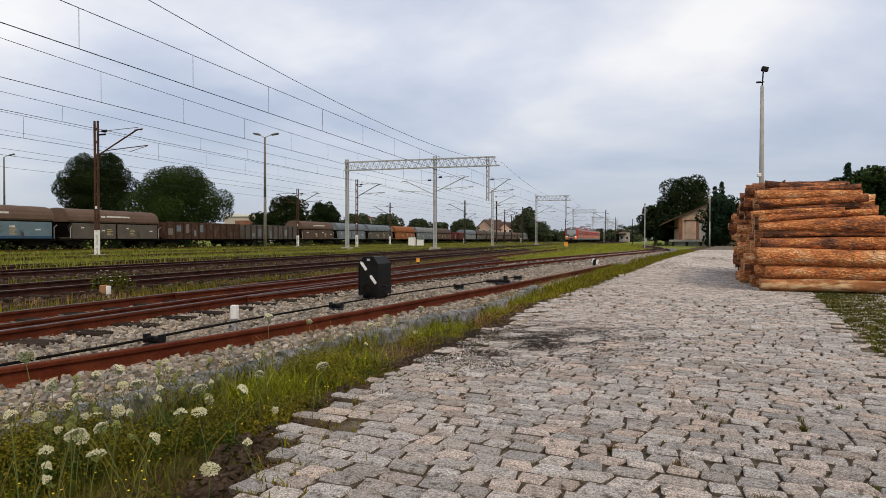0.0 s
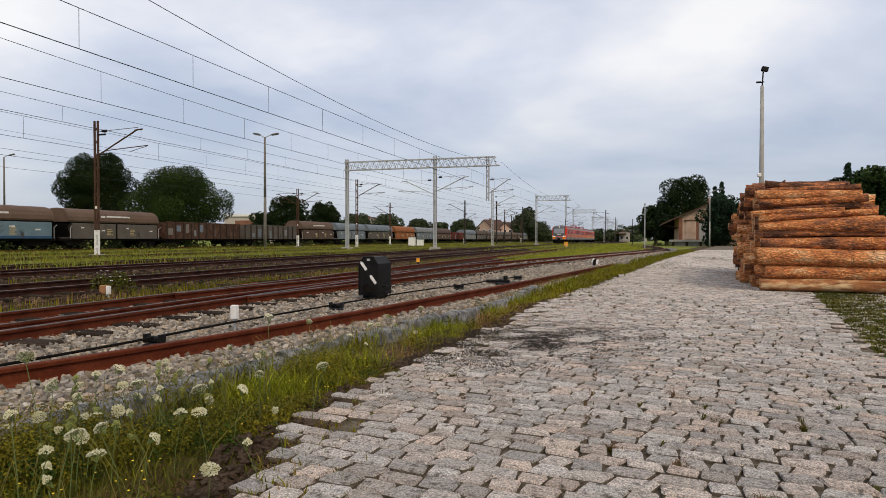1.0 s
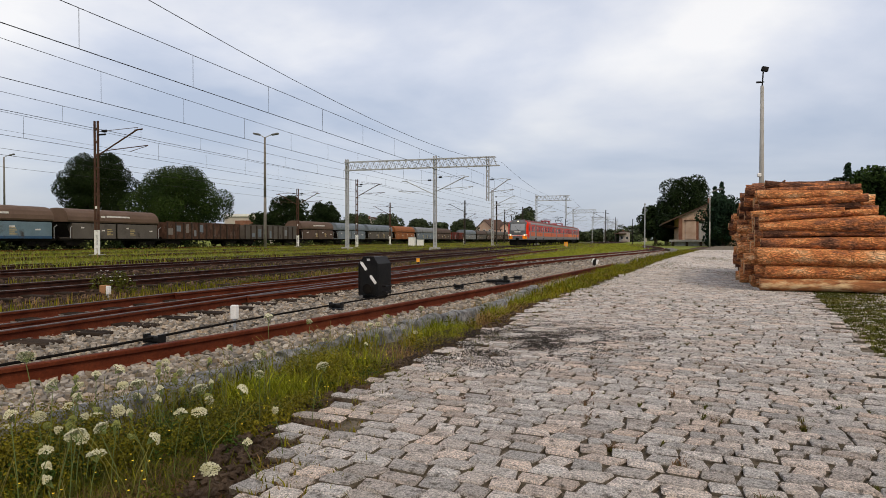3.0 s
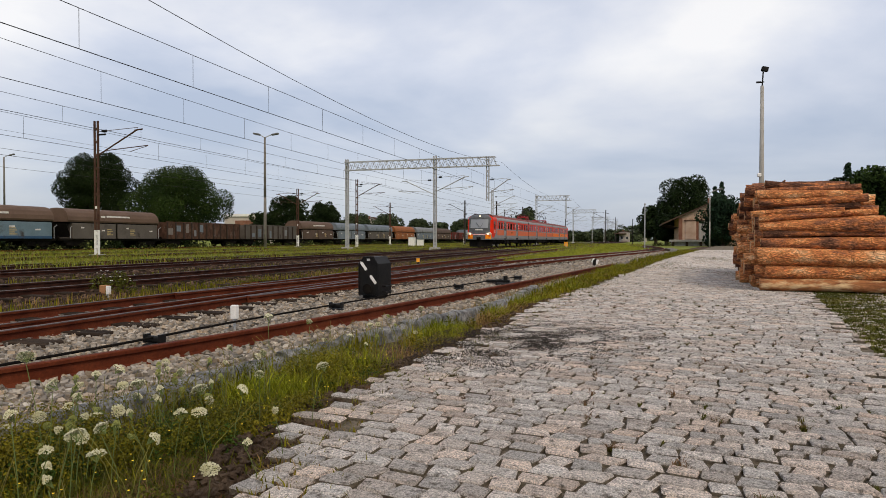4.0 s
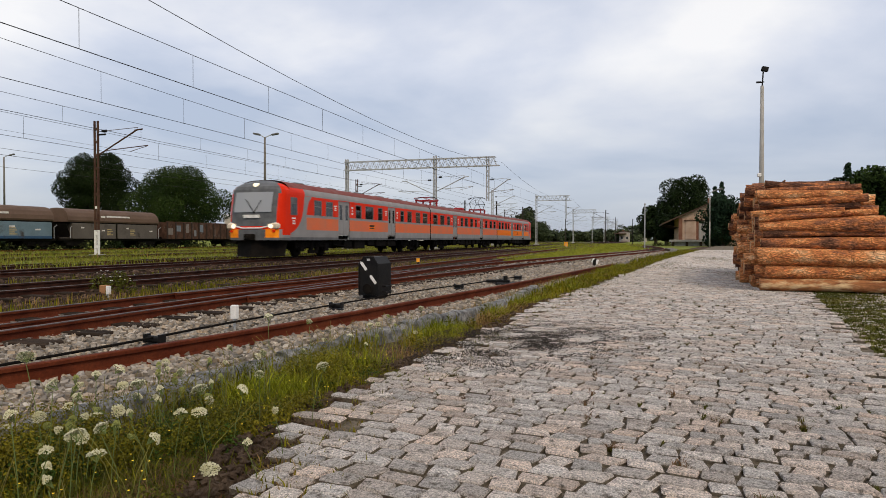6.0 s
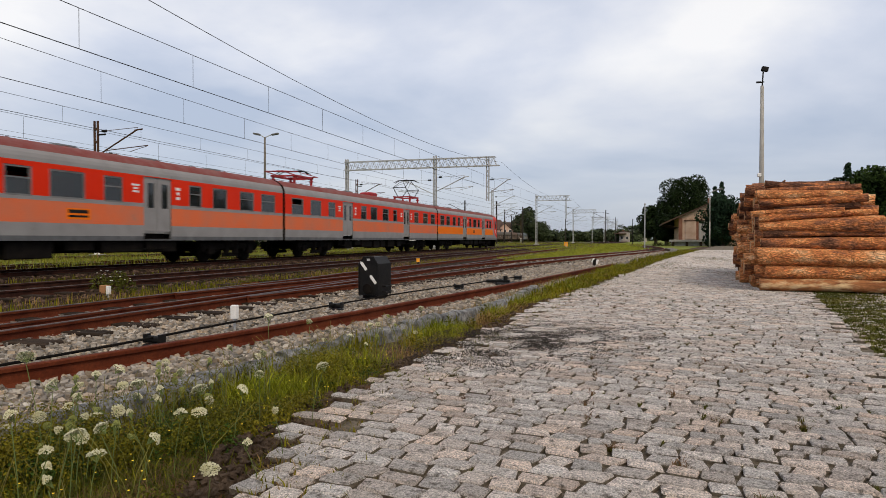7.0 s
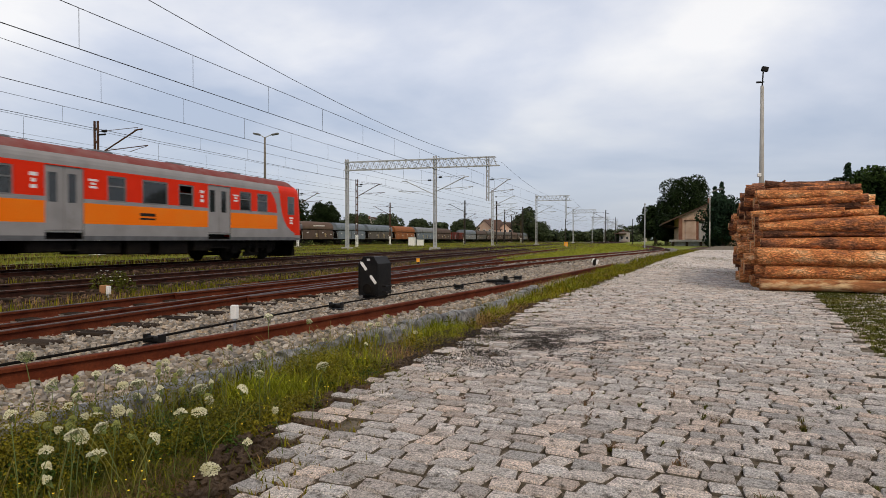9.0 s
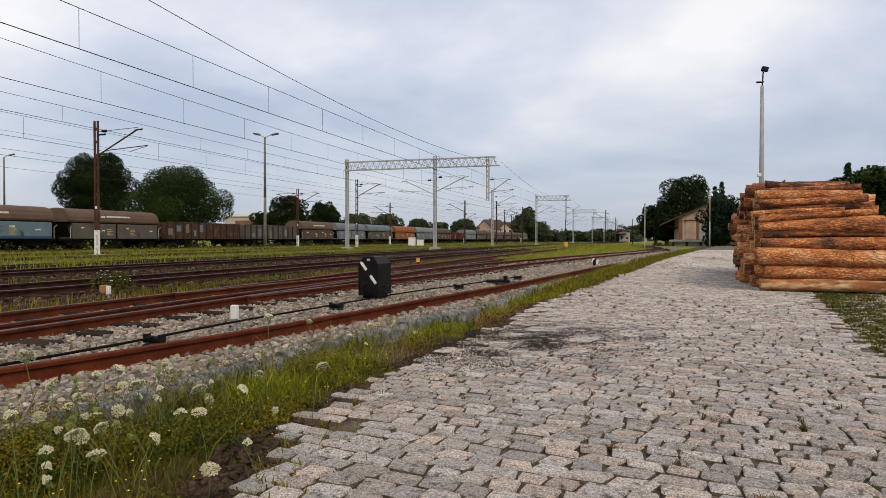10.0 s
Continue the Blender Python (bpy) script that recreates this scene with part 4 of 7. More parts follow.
def gondola_wagon(label, length, paint):
    t = thing("gondola_wagon", label, "freight wagon", "freight wagons on the siding")
    a, b = 0.55, length - 0.55
    s = Shape()
    for x in (-1.4, 1.4):
        s.box(x - 0.03, x + 0.03, a, b, 0.98, 2.8)
    s.box(-1.4, 1.4, a, a + 0.06, 0.98, 2.8).box(-1.4, 1.4, b - 0.06, b, 0.98, 2.8).box(-1.4, 1.4, a, b, 0.96, 1.02)
    body = part("body", s, paint, t)
    for x in (-1.42, 1.42):
        part("top_rail", Shape().box(x - 0.06, x + 0.06, a, b, 2.78, 2.9, c=0.01), paint, t)
        for k in range(11):
            y = a + 0.08 + (b - a - 0.16) * k / 10
            part("stanchion", Shape().box(x * 1.03 - 0.09, x * 1.03 + 0.09, y - 0.075, y + 0.075, 0.96, 2.8, c=0.01), W_RIB, body)
        for k in range(10):
            y = a + (b - a) * (k + 0.5) / 10
            hh = rng.uniform(0.3, 1.4)
            if rng.random() < 0.5:
                z0 = rng.uniform(1.05, 2.7 - hh)
                part("paint_patch", Shape().box(x + math.copysign(0.031, x) - 0.002, x + math.copysign(0.031, x) + 0.002, y - rng.uniform(0.1, 0.5), y + rng.uniform(0.1, 0.5), z0, z0 + hh), rng.choice((W_PATCH, W_RUSTY, W_GREY, W_STEEL)), body)
    running_gear(t, length)
    return t


STARTS = [19.5, 32.9, 46.3, 59.5, 74.3, 89.2, 101.5, 114.9, 129.0, 143.0, 158.5]
while STARTS[-1] < 340:
    STARTS.append(STARTS[-1] + 14.2)
KINDS = [("h", W_GREYB, W_ROOFB, None), ("h", W_BLUE, W_ROOFB, W_NAVY), ("h", W_GREYB, W_ROOFB, None), ("g", W_RUSTY), ("g", W_GREYB), ("h", W_BROWN, W_ROOFB, None),
         ("h", W_STEEL, W_STEEL, None), ("h", W_GREYB, W_STEEL, None), ("h", W_ORANGE, W_ORANGE, None), ("h", W_STEEL, W_GREY, None), ("h", W_BROWN, W_BROWN, None),
         ("g", W_RED), ("h", W_GREY, W_STEEL, None), ("h", W_GREYB, W_BROWN, None), ("h", W_BROWN, W_GREYB, None)]
WORDS = {"grey_brown_wagon_paint": "grey-brown", "faded_blue_wagon_paint": "faded blue", "brown_wagon_paint": "brown", "blue_grey_wagon_paint": "blue-grey",
         "orange_brown_wagon_paint": "orange-brown", "light_grey_wagon_paint": "light grey", "dull_red_wagon_paint": "dull red", "rust_streaked_wagon_paint": "rust-streaked"}
for i_, (ya_, yb_) in enumerate(zip(STARTS, STARTS[1:])):
    k_ = KINDS[i_] if i_ < len(KINDS) else KINDS[rng.choice((5, 6, 7, 12, 13, 14))]
    w_ = WORDS[k_[1].name]
    if k_[0] == "h":
        o_ = hopper_wagon(w_ + " covered hopper wagon parked on the siding", yb_ - ya_, *k_[1:], logo=i_ in (1, 2, 5))
    else:
        o_ = gondola_wagon(w_ + " open gondola wagon with ribbed sides", yb_ - ya_, k_[1])
    o_.matrix_basis = pose(-52, ya_, 0)


# ---------------------------------------------------------------- overhead line
def catenary(x, zc, zm, drops, y0=-40.0, y1=420.0, r=0.009, sag=0.25, supports=66.0, phase=0.0):
    """Contact wire, carrying wire that sags between its supports, and the droppers between them."""
    t = thing("overhead_line", "dark contact wire and carrying wire with droppers", "overhead line", "overhead lines", "structure")
    def zcar(y):
        u = ((y - phase) / supports) % 1.0
        return zm - sag * 4 * u * (1 - u) + sag * 0.5
    n = int((y1 - y0) / 4)
    ys_ = [y0 + (y1 - y0) * k / n for k in range(n + 1)]
    part("contact_wire", Shape().tube([(x + bend(y), y, zc) for y in ys_], r, n=5), M_WIRE, t)
    part("carrying_wire", Shape().tube([(x + bend(y), y, zcar(y)) for y in ys_], r * 0.8, n=4), M_WIRE, t)
    for y in drops:
        part("dropper", Shape().rod((x + bend(y), y, zc), (x + bend(y), y, zcar(y)), 0.006, n=4), M_WIRE, t)


catenary(-11.42, 4.93, 5.80, [7.3 + 3.65 * k for k in range(16)], sag=0.12, r=0.0105)
catenary(-17.14, 5.43, 6.62, [9.2 + 4.05 * k for k in range(15)], sag=0.65, r=0.0105)
catenary(-23.0, 5.77, 6.50, [8 + 4.4 * k for k in range(12)], sag=0.2, r=0.0105)
catenary(-27.5, 5.60, 6.75, [10 + 4.4 * k for k in range(12)], sag=0.3, r=0.0105)
catenary(-32.0, 5.32, 5.75, [], sag=0.2, r=0.0105)
catenary(-40.0, 5.63, 8.1, [], sag=0.1, r=0.0105)
s = Shape()
for ya_, yb_ in ((5.4, 66.0), (66.0, 128.6), (128.6, 191.0)):
    pts_ = [(-14.1 + bend(ya_ + (yb_ - ya_) * k / 16), ya_ + (yb_ - ya_) * k / 16, 8.87 - 5.8 * (k / 16) * (1 - k / 16)) for k in range(17)]
    s.tube(pts_, 0.012, n=4)
whole("feeder_wire", s, M_WIRE, "single dark feeder wire hung between the gantries", "wire", kind="structure")


def lattice_leg(s, x, y, z0, z1, w, r=0.05):
    """A square lattice column."""
    cs = [(x + a * w, y + b * w) for a, b in ((-1, -1), (1, -1), (1, 1), (-1, 1))]
    for a, b in cs:
        s.box(a - r, a + r, b - r, b + r, z0, z1)
    n = max(2, int((z1 - z0) / 0.55))
    for k in range(n):
        za, zb = z0 + (z1 - z0) * k / n, z0 + (z1 - z0) * (k + 1) / n
        for i in range(4):
            p, q = cs[i], cs[(i + 1) % 4]
            if k % 2:
                p, q = q, p
            s.rod((*p, za), (*q, zb), 0.022, n=4, caps=False)
    return s


def cantilever(parent, x, y, z, reach, mats):
    """A hinged bracket that carries the wires: inclined tube, top tie, registration arm and insulators."""
    s = Shape().rod((x, y, z), (x + reach, y, z + 1.5), 0.05, n=6).rod((x, y, z + 1.5), (x + reach, y, z + 1.62), 0.02, n=5)
    s.rod((x + reach * 0.92, y, z + 1.45), (x + reach * 1.12, y, z + 1.5), 0.045, n=6)
    s.rod((x + reach * 0.2, y, z + 0.25), (x + reach * 1.25, y, z + 0.45), 0.03, n=5).rod((x + reach * 0.8, y, z + 0.1), (x + reach * 1.25, y, z + 0.42), 0.02, n=5)
    part("bracket", s, mats, parent)
    ins = Shape()
    d = 1 if reach > 0 else -1
    for k in range(4):
        ins.rod((x + d * (0.3 + 0.09 * k), y, z + 1.52), (x + d * (0.35 + 0.09 * k), y, z + 1.52), 0.09, n=8)
    part("insulator", ins, M_BLACK, parent)


M_DARKMAST = mat("dark_weathered_steel", (0.03, 0.025, 0.022), 0.8, var=0.3, bump=0.1)


def mast(x, y, h, arms=(1,), dark=False, reach=3.0):
    t = thing("line_mast", "rusty twin-channel line mast with white painted foot" if not dark else "dark steel line mast beside the far tracks",
              "mast", "masts of the overhead line", at=pose(x, y, 0))
    s = Shape()
    g, hw, hd = (0.06, 0.055, 0.1) if dark else (0.13, 0.044, 0.06)
    for sg in (-1, 1):
        s.box(sg * g - hw, sg * g + hw, -hd, hd, 1.5, h, 0).box(sg * g - hw - 0.002, sg * g + hw + 0.002, -hd - 0.002, hd + 0.002, -0.1, 1.5, 1)
    for k in range(int(h / 0.85)):
        z = 0.35 + k * 0.85
        s.box(-g, g, -hd * 0.9, hd * 0.9, z, z + 0.16, 1 if z < 1.3 else (2 if k == 3 else 0))
    part("column", s, [M_MASTRUST, M_WHITE if not dark else M_MASTRUST, M_WHITE] if not dark else [M_DARKMAST] * 3, t)
    part("foot", Shape().box(-0.4, 0.4, -0.35, 0.35, -0.3, -0.08, c=0.03), M_CONC, t)
    part("insulator", Shape().rod((0.2, 0, h - 0.9), (0.75, 0, h - 0.9), 0.06, n=8), M_BLACK, t)
    for a in arms:
        cantilever(t, 0.2 * a, 0, h - 2.2, a * reach, M_MASTRUST if not dark else M_DARKMAST)
    return t


def gantry(y, left, right, post_left, hang, label):
    t = thing("line_gantry", label, "gantry", "gantries of the overhead line")
    s = Shape()
    for xx in post_left:
        p = lattice_leg(Shape(), xx, y, -0.2, 9.78, 0.13, 0.04)
        part("column", p, M_GALV, t)
        part("foot", Shape().box(xx - 0.5, xx + 0.5, y - 0.5, y + 0.5, -0.3, 0.05, c=0.05), M_CONC, t)
    for zz in (8.55, 9.45):
        for dy in (-0.25, 0.25):
            s.box(left, right - (0.0 if zz < 9 else 0.4), y + dy - 0.045, y + dy + 0.045, zz - 0.045, zz + 0.045)
    n = int((right - left) / 0.75)
    for k in range(n):
        xa, xb = left + (right - left - 0.3) * k / n, left + (right - left - 0.3) * (k + 0.5) / n
        xc = left + (right - left - 0.3) * (k + 1) / n
        for dy in (-0.25, 0.25):
            s.rod((xa, y + dy, 8.55), (xb, y + dy, 9.45), 0.03, n=4).rod((xb, y + dy, 9.45), (xc, y + dy, 8.55), 0.03, n=4)
    part("beam", s, M_GALV, t)
    for xx, d in hang:
        part("drop_post", lattice_leg(Shape(), xx, y, 4.9, 9.45, 0.12, 0.035), M_GALV, t)
        cantilever(t, xx, y, 5.6, d, M_GALV)
    return t


g1 = gantry(66.0, -31.6, -14.15, (-31.4, -21.15), [(-15.4, 2.2)], "galvanised lattice gantry spanning the running lines")
cantilever(g1, -21.0, 66.0, 6.0, 3.2, M_GALV)
cantilever(g1, -21.3, 66.0, 5.7, -3.2, M_GALV)
for k_ in range(5):
    y_ = 128.6 + 62.5 * k_
    b_ = bend(y_)
    g_ = gantry(y_, -21.4 + b_, -14.3 + b_, (-21.15 + b_,), [(-15.4 + b_, 2.2)], "galvanised lattice gantry farther along the line")
    cantilever(g_, -21.0 + b_, y_, 6.0, 3.0, M_GALV)
mast(-34.0, 33.9, 8.6, (1,), reach=3.1)
for (x_, y_, h_, a_) in ((-47.6, 83.6, 8.2, (-1, 1)), (-36.0, 78.6, 8.8, (1,)), (-47.6, 119.4, 8.1, (-1,)), (-34.0, 125.7, 8.7, (-1,)), (-47.5, 175, 8.7, (1,)), (-34.0, 165, 8.6, (1,)),
                         (-40, 205, 8.6, (1,)), (-26.5, 121, 8.2, ()), (-28, 250, 8.6, (1,)), (-46, 255, 8.6, (-1,)), (-9.2, 175, 8.6, (-1,)), (-9.0, 235, 8.6, (-1,)), (-27, 152, 8.6, (-1,))):
    mast(x_, y_, h_, a_, dark=y_ > 100 and x_ > -46)

t = thing("line_mast", "galvanised lattice line mast between the sidings", "mast", "masts of the overhead line")
part("column", lattice_leg(Shape(), -23.7, 105, -0.2, 9.0, 0.12, 0.04), M_GALV, t)
part("foot", Shape().box(-24.1, -23.3, 104.6, 105.4, -0.3, 0.0, c=0.05), M_CONC, t)
cantilever(t, -23.55, 105, 6.4, 3.2, M_GALV)
cantilever(t, -23.55, 105, 4.6, 3.2, M_GALV)


# ---------------------------------------------------------------- yard lamps and poles
M_MASTHEAD = mat("grey_lamp_housing", (0.10, 0.10, 0.10), 0.6, var=0.1, bump=0)


def yard_lamp(x, y, h, heads, label, r=0.13, mats=None):
    t = thing("yard_lamp", label, "street lamp", "yard lamps", at=pose(x, y, 0))
    part("pole", Shape().rod((0, 0, -0.25), (0, 0, h * 0.45), r, r * 0.8, n=12).rod((0, 0, h * 0.45), (0, 0, h), r * 0.8, r * 0.55, n=12), mats or M_CONC, t, smooth=True)
    for dx, dy in heads:
        arm = part("arm", Shape().rod((0, 0, h - 0.05), (dx * 0.6, dy * 0.6, h + 0.3), 0.06, n=6), M_GALV, t)
        part("lamp_head", Shape().box(-0.5, 0.5, -0.2, 0.2, -0.08, 0.16, c=0.07, mtx=Matrix.Translation((dx, dy, h + 0.36)) @ Matrix.Rotation(math.atan2(dy, dx), 4, "Z") @ Matrix.Rotation(-0.2, 4, "Y")), M_MASTHEAD, t)
    return t


M_POLE = mat("weathered_brown_grey_pole", (0.13, 0.12, 0.105), 0.9, var=0.2, scale=2, fine=30, bump=0.2)
yard_lamp(-47.4, 74.8, 14.3, ((1.3, 0.4), (-1.0, -0.3)), "tall grey concrete yard lamp with two arms", 0.22, M_POLE)
yard_lamp(-112.6, 91, 16.1, ((1.6, 0.3),), "tall yard lamp behind the wagons", 0.22, M_POLE)
yard_lamp(9.29, 101.2, 7.7, ((1.2, -0.2),), "pale slender lamp post beside the cobbled yard", 0.11)
# floodlight mast that stands behind the logs
t = thing("floodlight_mast", "grey tapered floodlight mast behind the log pile", "street lamp", at=pose(5.93, 37.39, 0))
part("pole", Shape().rod((0, 0, -0.2), (0, 0, 8.9), 0.15, 0.085, n=14), M_CONC, t, smooth=True)
part("bracket", Shape().rod((0, 0, 8.9), (0.05, 0, 9.7), 0.035, n=8).rod((-0.2, 0, 9.08), (0.1, 0, 9.1), 0.03, n=6), M_BLACK, t)
part("lamp_head", Shape().box(-0.17, 0.17, -0.1, 0.1, -0.12, 0.14, c=0.04, mtx=Matrix.Translation((0.12, 0, 9.75)) @ Matrix.Rotation(0.25, 4, "Y")), M_BLACK, t, "black floodlight")
part("lamp_head", Shape().box(-0.12, 0.12, -0.06, 0.06, -0.04, 0.04, c=0.015, mtx=Matrix.Translation((-0.18, 0, 9.1))), M_BLACK, t)
part("camera_dome", Shape().box(-0.1, 0.1, -0.1, 0.1, 4.15, 4.35, c=0.04, mtx=Matrix.Translation((-0.14, -0.16, 0))), M_WHITE, t)
t = thing("signal_post", "thin pale post beside the siding", "post", at=pose(0.25, 78.5, 0))
part("pole", Shape().rod((0, 0, -0.25), (0, 0, 4.9), 0.06, n=8), M_GALV, t)
part("lamp_head", Shape().box(-0.12, 0.12, -0.08, 0.08, 4.9, 5.05, c=0.02), M_GALV, t)
t = thing("signal_post", "thin dark post far down the yard", "post", at=pose(-1.6, 114.8, 0))
part("pole", Shape().rod((0, 0, -0.25), (0, 0, 4.4), 0.06, n=8), M_BLACK, t)


# ---------------------------------------------------------------- log pile
def log_mesh(seed, r, length, r2=None):
    """A log from its butt at x = 0 to its tip: knobbly, slightly bowed, with sawn ends and branch stubs."""
    q = random.Random(seed)
    r2 = r * 0.86 if r2 is None else r2
    s, n, rings = Shape(), 18, 15
    bow = q.uniform(-0.03, 0.03)
    for i in range(rings):
        u = i / (rings - 1)
        rr = r + (r2 - r) * u
        flare = 1.0 + 0.05 * noise.noise(Vector((u * 7, seed * 3.1, 0)))
        for k in range(n):
            a = math.tau * k / n
            d = rr * flare * (1 + 0.09 * noise.noise(Vector((u * 4 + seed, math.cos(a) * 1.6, math.sin(a) * 1.6))) + q.uniform(-0.03, 0.03))
            s.v.append((u * length + (q.uniform(-0.012, 0.012) if i in (0, rings - 1) else 0), d * math.cos(a), d * math.sin(a) + bow * math.sin(math.pi * u)))
    for i in range(rings - 1):
        for k in range(n):
            s.f.append((i * n + k, (i + 1) * n + k, (i + 1) * n + (k + 1) % n, i * n + (k + 1) % n))
            s.m.append(0)
    s.f += [tuple(range(n)), tuple(range(len(s.v) - 1, len(s.v) - n - 1, -1))]
    s.m += [1, 1]
    for _ in range(q.randint(1, 4)):
        u, a = q.uniform(0.1, 0.9), q.uniform(0, math.tau)
        rr = r + (r2 - r) * u
        b = Vector((u * length, rr * math.cos(a) * 0.9, rr * math.sin(a) * 0.9))
        s.rod(b, b + Vector((0.03, math.cos(a) * 0.045, math.sin(a) * 0.045)), 0.025, 0.014, n=6, slot=0)
    me = s.mesh("log", [M_BARK, M_CUT])
    me.polygons.foreach_set("use_smooth", [m == 0 for m in s.m])
    return me


LONG = [log_mesh(i, r, ln) for i, (r, ln) in enumerate(((0.085, 2.2), (0.115, 2.7), (0.14, 2.5), (0.165, 2.7), (0.125, 2.6), (0.10, 2.4)))]
SHORT = [log_mesh(20 + i, r, ln) for i, (r, ln) in enumerate(((0.07, 1.3), (0.09, 1.55), (0.115, 1.66), (0.13, 1.8), (0.085, 1.2), (0.10, 1.66)))]
RADII = {m.name: r for m, r in zip(LONG + SHORT, (0.085, 0.115, 0.14, 0.165, 0.125, 0.10, 0.07, 0.09, 0.115, 0.13, 0.085, 0.10))}
# the near face of the pile, from the ground up: left end x, its height, its radius, length, rise, radius at the other end
FACE = [(1.98, 0.33, 0.122, 2.7, 0.0, 0.10), (1.86, 0.61, 0.158, 2.8, -0.07, 0.145), (1.91, 0.82, 0.10, 2.7, 0.0, 0.115), (1.96, 0.985, 0.065, 1.85, -0.01, 0.042),
        (1.90, 1.115, 0.077, 1.84, 0.03, 0.155), (1.89, 1.255, 0.074, 1.68, 0.10, 0.045), (1.77, 1.35, 0.05, 1.42, 0.05, 0.04), (2.15, 1.42, 0.038, 1.28, 0.05, 0.06),
        (1.90, 1.535, 0.075, 1.64, 0.06, 0.07), (1.87, 1.69, 0.083, 1.58, -0.02, 0.055), (2.05, 1.76, 0.05, 1.4, 0.02, 0.055), (2.0, 1.875, 0.068, 0.95, -0.10, 0.03)]
q_ = random.Random(11)
for i_, (x_, z_, ra_, ln_, up_, rb_) in enumerate(FACE):
    o_ = new("log", log_mesh(40 + i_, ra_, ln_, rb_))
    o_.matrix_basis = pose(x_ + 0.07, 12.52 + 0.02 * i_, z_, 0, -math.degrees(math.atan2(up_, ln_)), -9) @ Matrix.Rotation(q_.uniform(0, math.tau), 4, "X")
    tagged(o_, "thick furrowed grey-brown pine log in the pile" if max(ra_, rb_) > 0.14 else "orange-brown pine log with flaking bark in the pile", "log", "pile of pine logs")
y_ = 12.80
col_ = 0
while y_ < 20.6:
    z_ = 0.0
    layer = 0
    goal = 1.72 - 0.25 * max(0, (y_ - 17) / 4) + q_.uniform(-0.12, 0.1)
    while z_ < goal:
        low_ = z_ < 0.85 + q_.uniform(-0.2, 0.15)
        me_ = q_.choice(LONG if low_ else SHORT)
        r_ = RADII[me_.name]
        o_ = new("log", me_)
        jit = q_.uniform(-0.16, 0.12) + (q_.uniform(-0.3, 0.0) if col_ > 1 and q_.random() < 0.4 else 0)
        o_.matrix_basis = pose(2.08 + 0.085 * (y_ - 12.7) + jit, y_ + (0.03 * layer if col_ < 2 else 0) + q_.uniform(-0.07, 0.07), z_ + r_ * 0.95, q_.uniform(0, 360), q_.uniform(-2.2, 2.4) + (2.0 if z_ > 1.3 else 0), -8 + q_.uniform(-4, 4))
        tagged(o_, "orange-brown pine log with flaking bark in the pile" if low_ else "short thin pine log on top of the pile", "log", "pile of pine logs")
        z_ += r_ * 1.84
        layer += 1
    y_ += 0.245
    col_ += 1
# one barked log at the foot of the pile
M_PEELED = mat("peeled_pale_wood", (0.26, 0.10, 0.04), 0.85, var=0.5, scale=9, fine=35, bump=0.9, other=(0.46, 0.2, 0.08), dirt=(0.74, 0.53, 0.29), dirt_amt=0.55, dirt_scale=7, stretch=(0.35, 1.0, 1.0))
me_ = log_mesh(77, 0.108, 2.7, 0.102)
me_.materials[0] = M_PEELED
o_ = new("log", me_)
o_.matrix_basis = pose(1.97, 12.5, 0.108, 30, 0.0, -9)
tagged(o_, "partly peeled pale pine log at the foot of the pile", "log", "pile of pine logs")
for i_ in range(26):
    s = Shape().box(-0.12, 0.12, -0.04, 0.04, 0.0, 0.025, c=0.008, mtx=Matrix.Rotation(q_.uniform(-0.3, 0.3), 4, "X"))
    o_ = whole("bark_piece", s, M_BARK, "loose piece of pine bark on the ground", "bark", "bark litter by the logs")
    o_.matrix_basis = pose(q_.uniform(3.2, 5.2), q_.uniform(10.6, 12.3), -0.045, 0, 0, q_.uniform(0, 180))


# ---------------------------------------------------------------- trees
def leaf_mat(name, a, b):
    return mat(name, a, 0.6, var=0.25, scale=0.25, fine=3, bump=0, other=b, rnd=0.5, island=True, spec=0.06)


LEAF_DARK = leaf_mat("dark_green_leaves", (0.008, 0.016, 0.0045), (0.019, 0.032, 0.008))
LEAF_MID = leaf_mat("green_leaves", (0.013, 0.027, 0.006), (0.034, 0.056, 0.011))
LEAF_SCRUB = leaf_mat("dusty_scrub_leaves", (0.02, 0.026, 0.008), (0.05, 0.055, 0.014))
# paler green: distance haze put into the leaf colour
LEAF_FAR = leaf_mat("haze_paled_leaves", (0.038, 0.052, 0.026), (0.058, 0.074, 0.036))
LEAF_FIR = leaf_mat("blackish_green_needles", (0.012, 0.026, 0.014), (0.022, 0.042, 0.02))


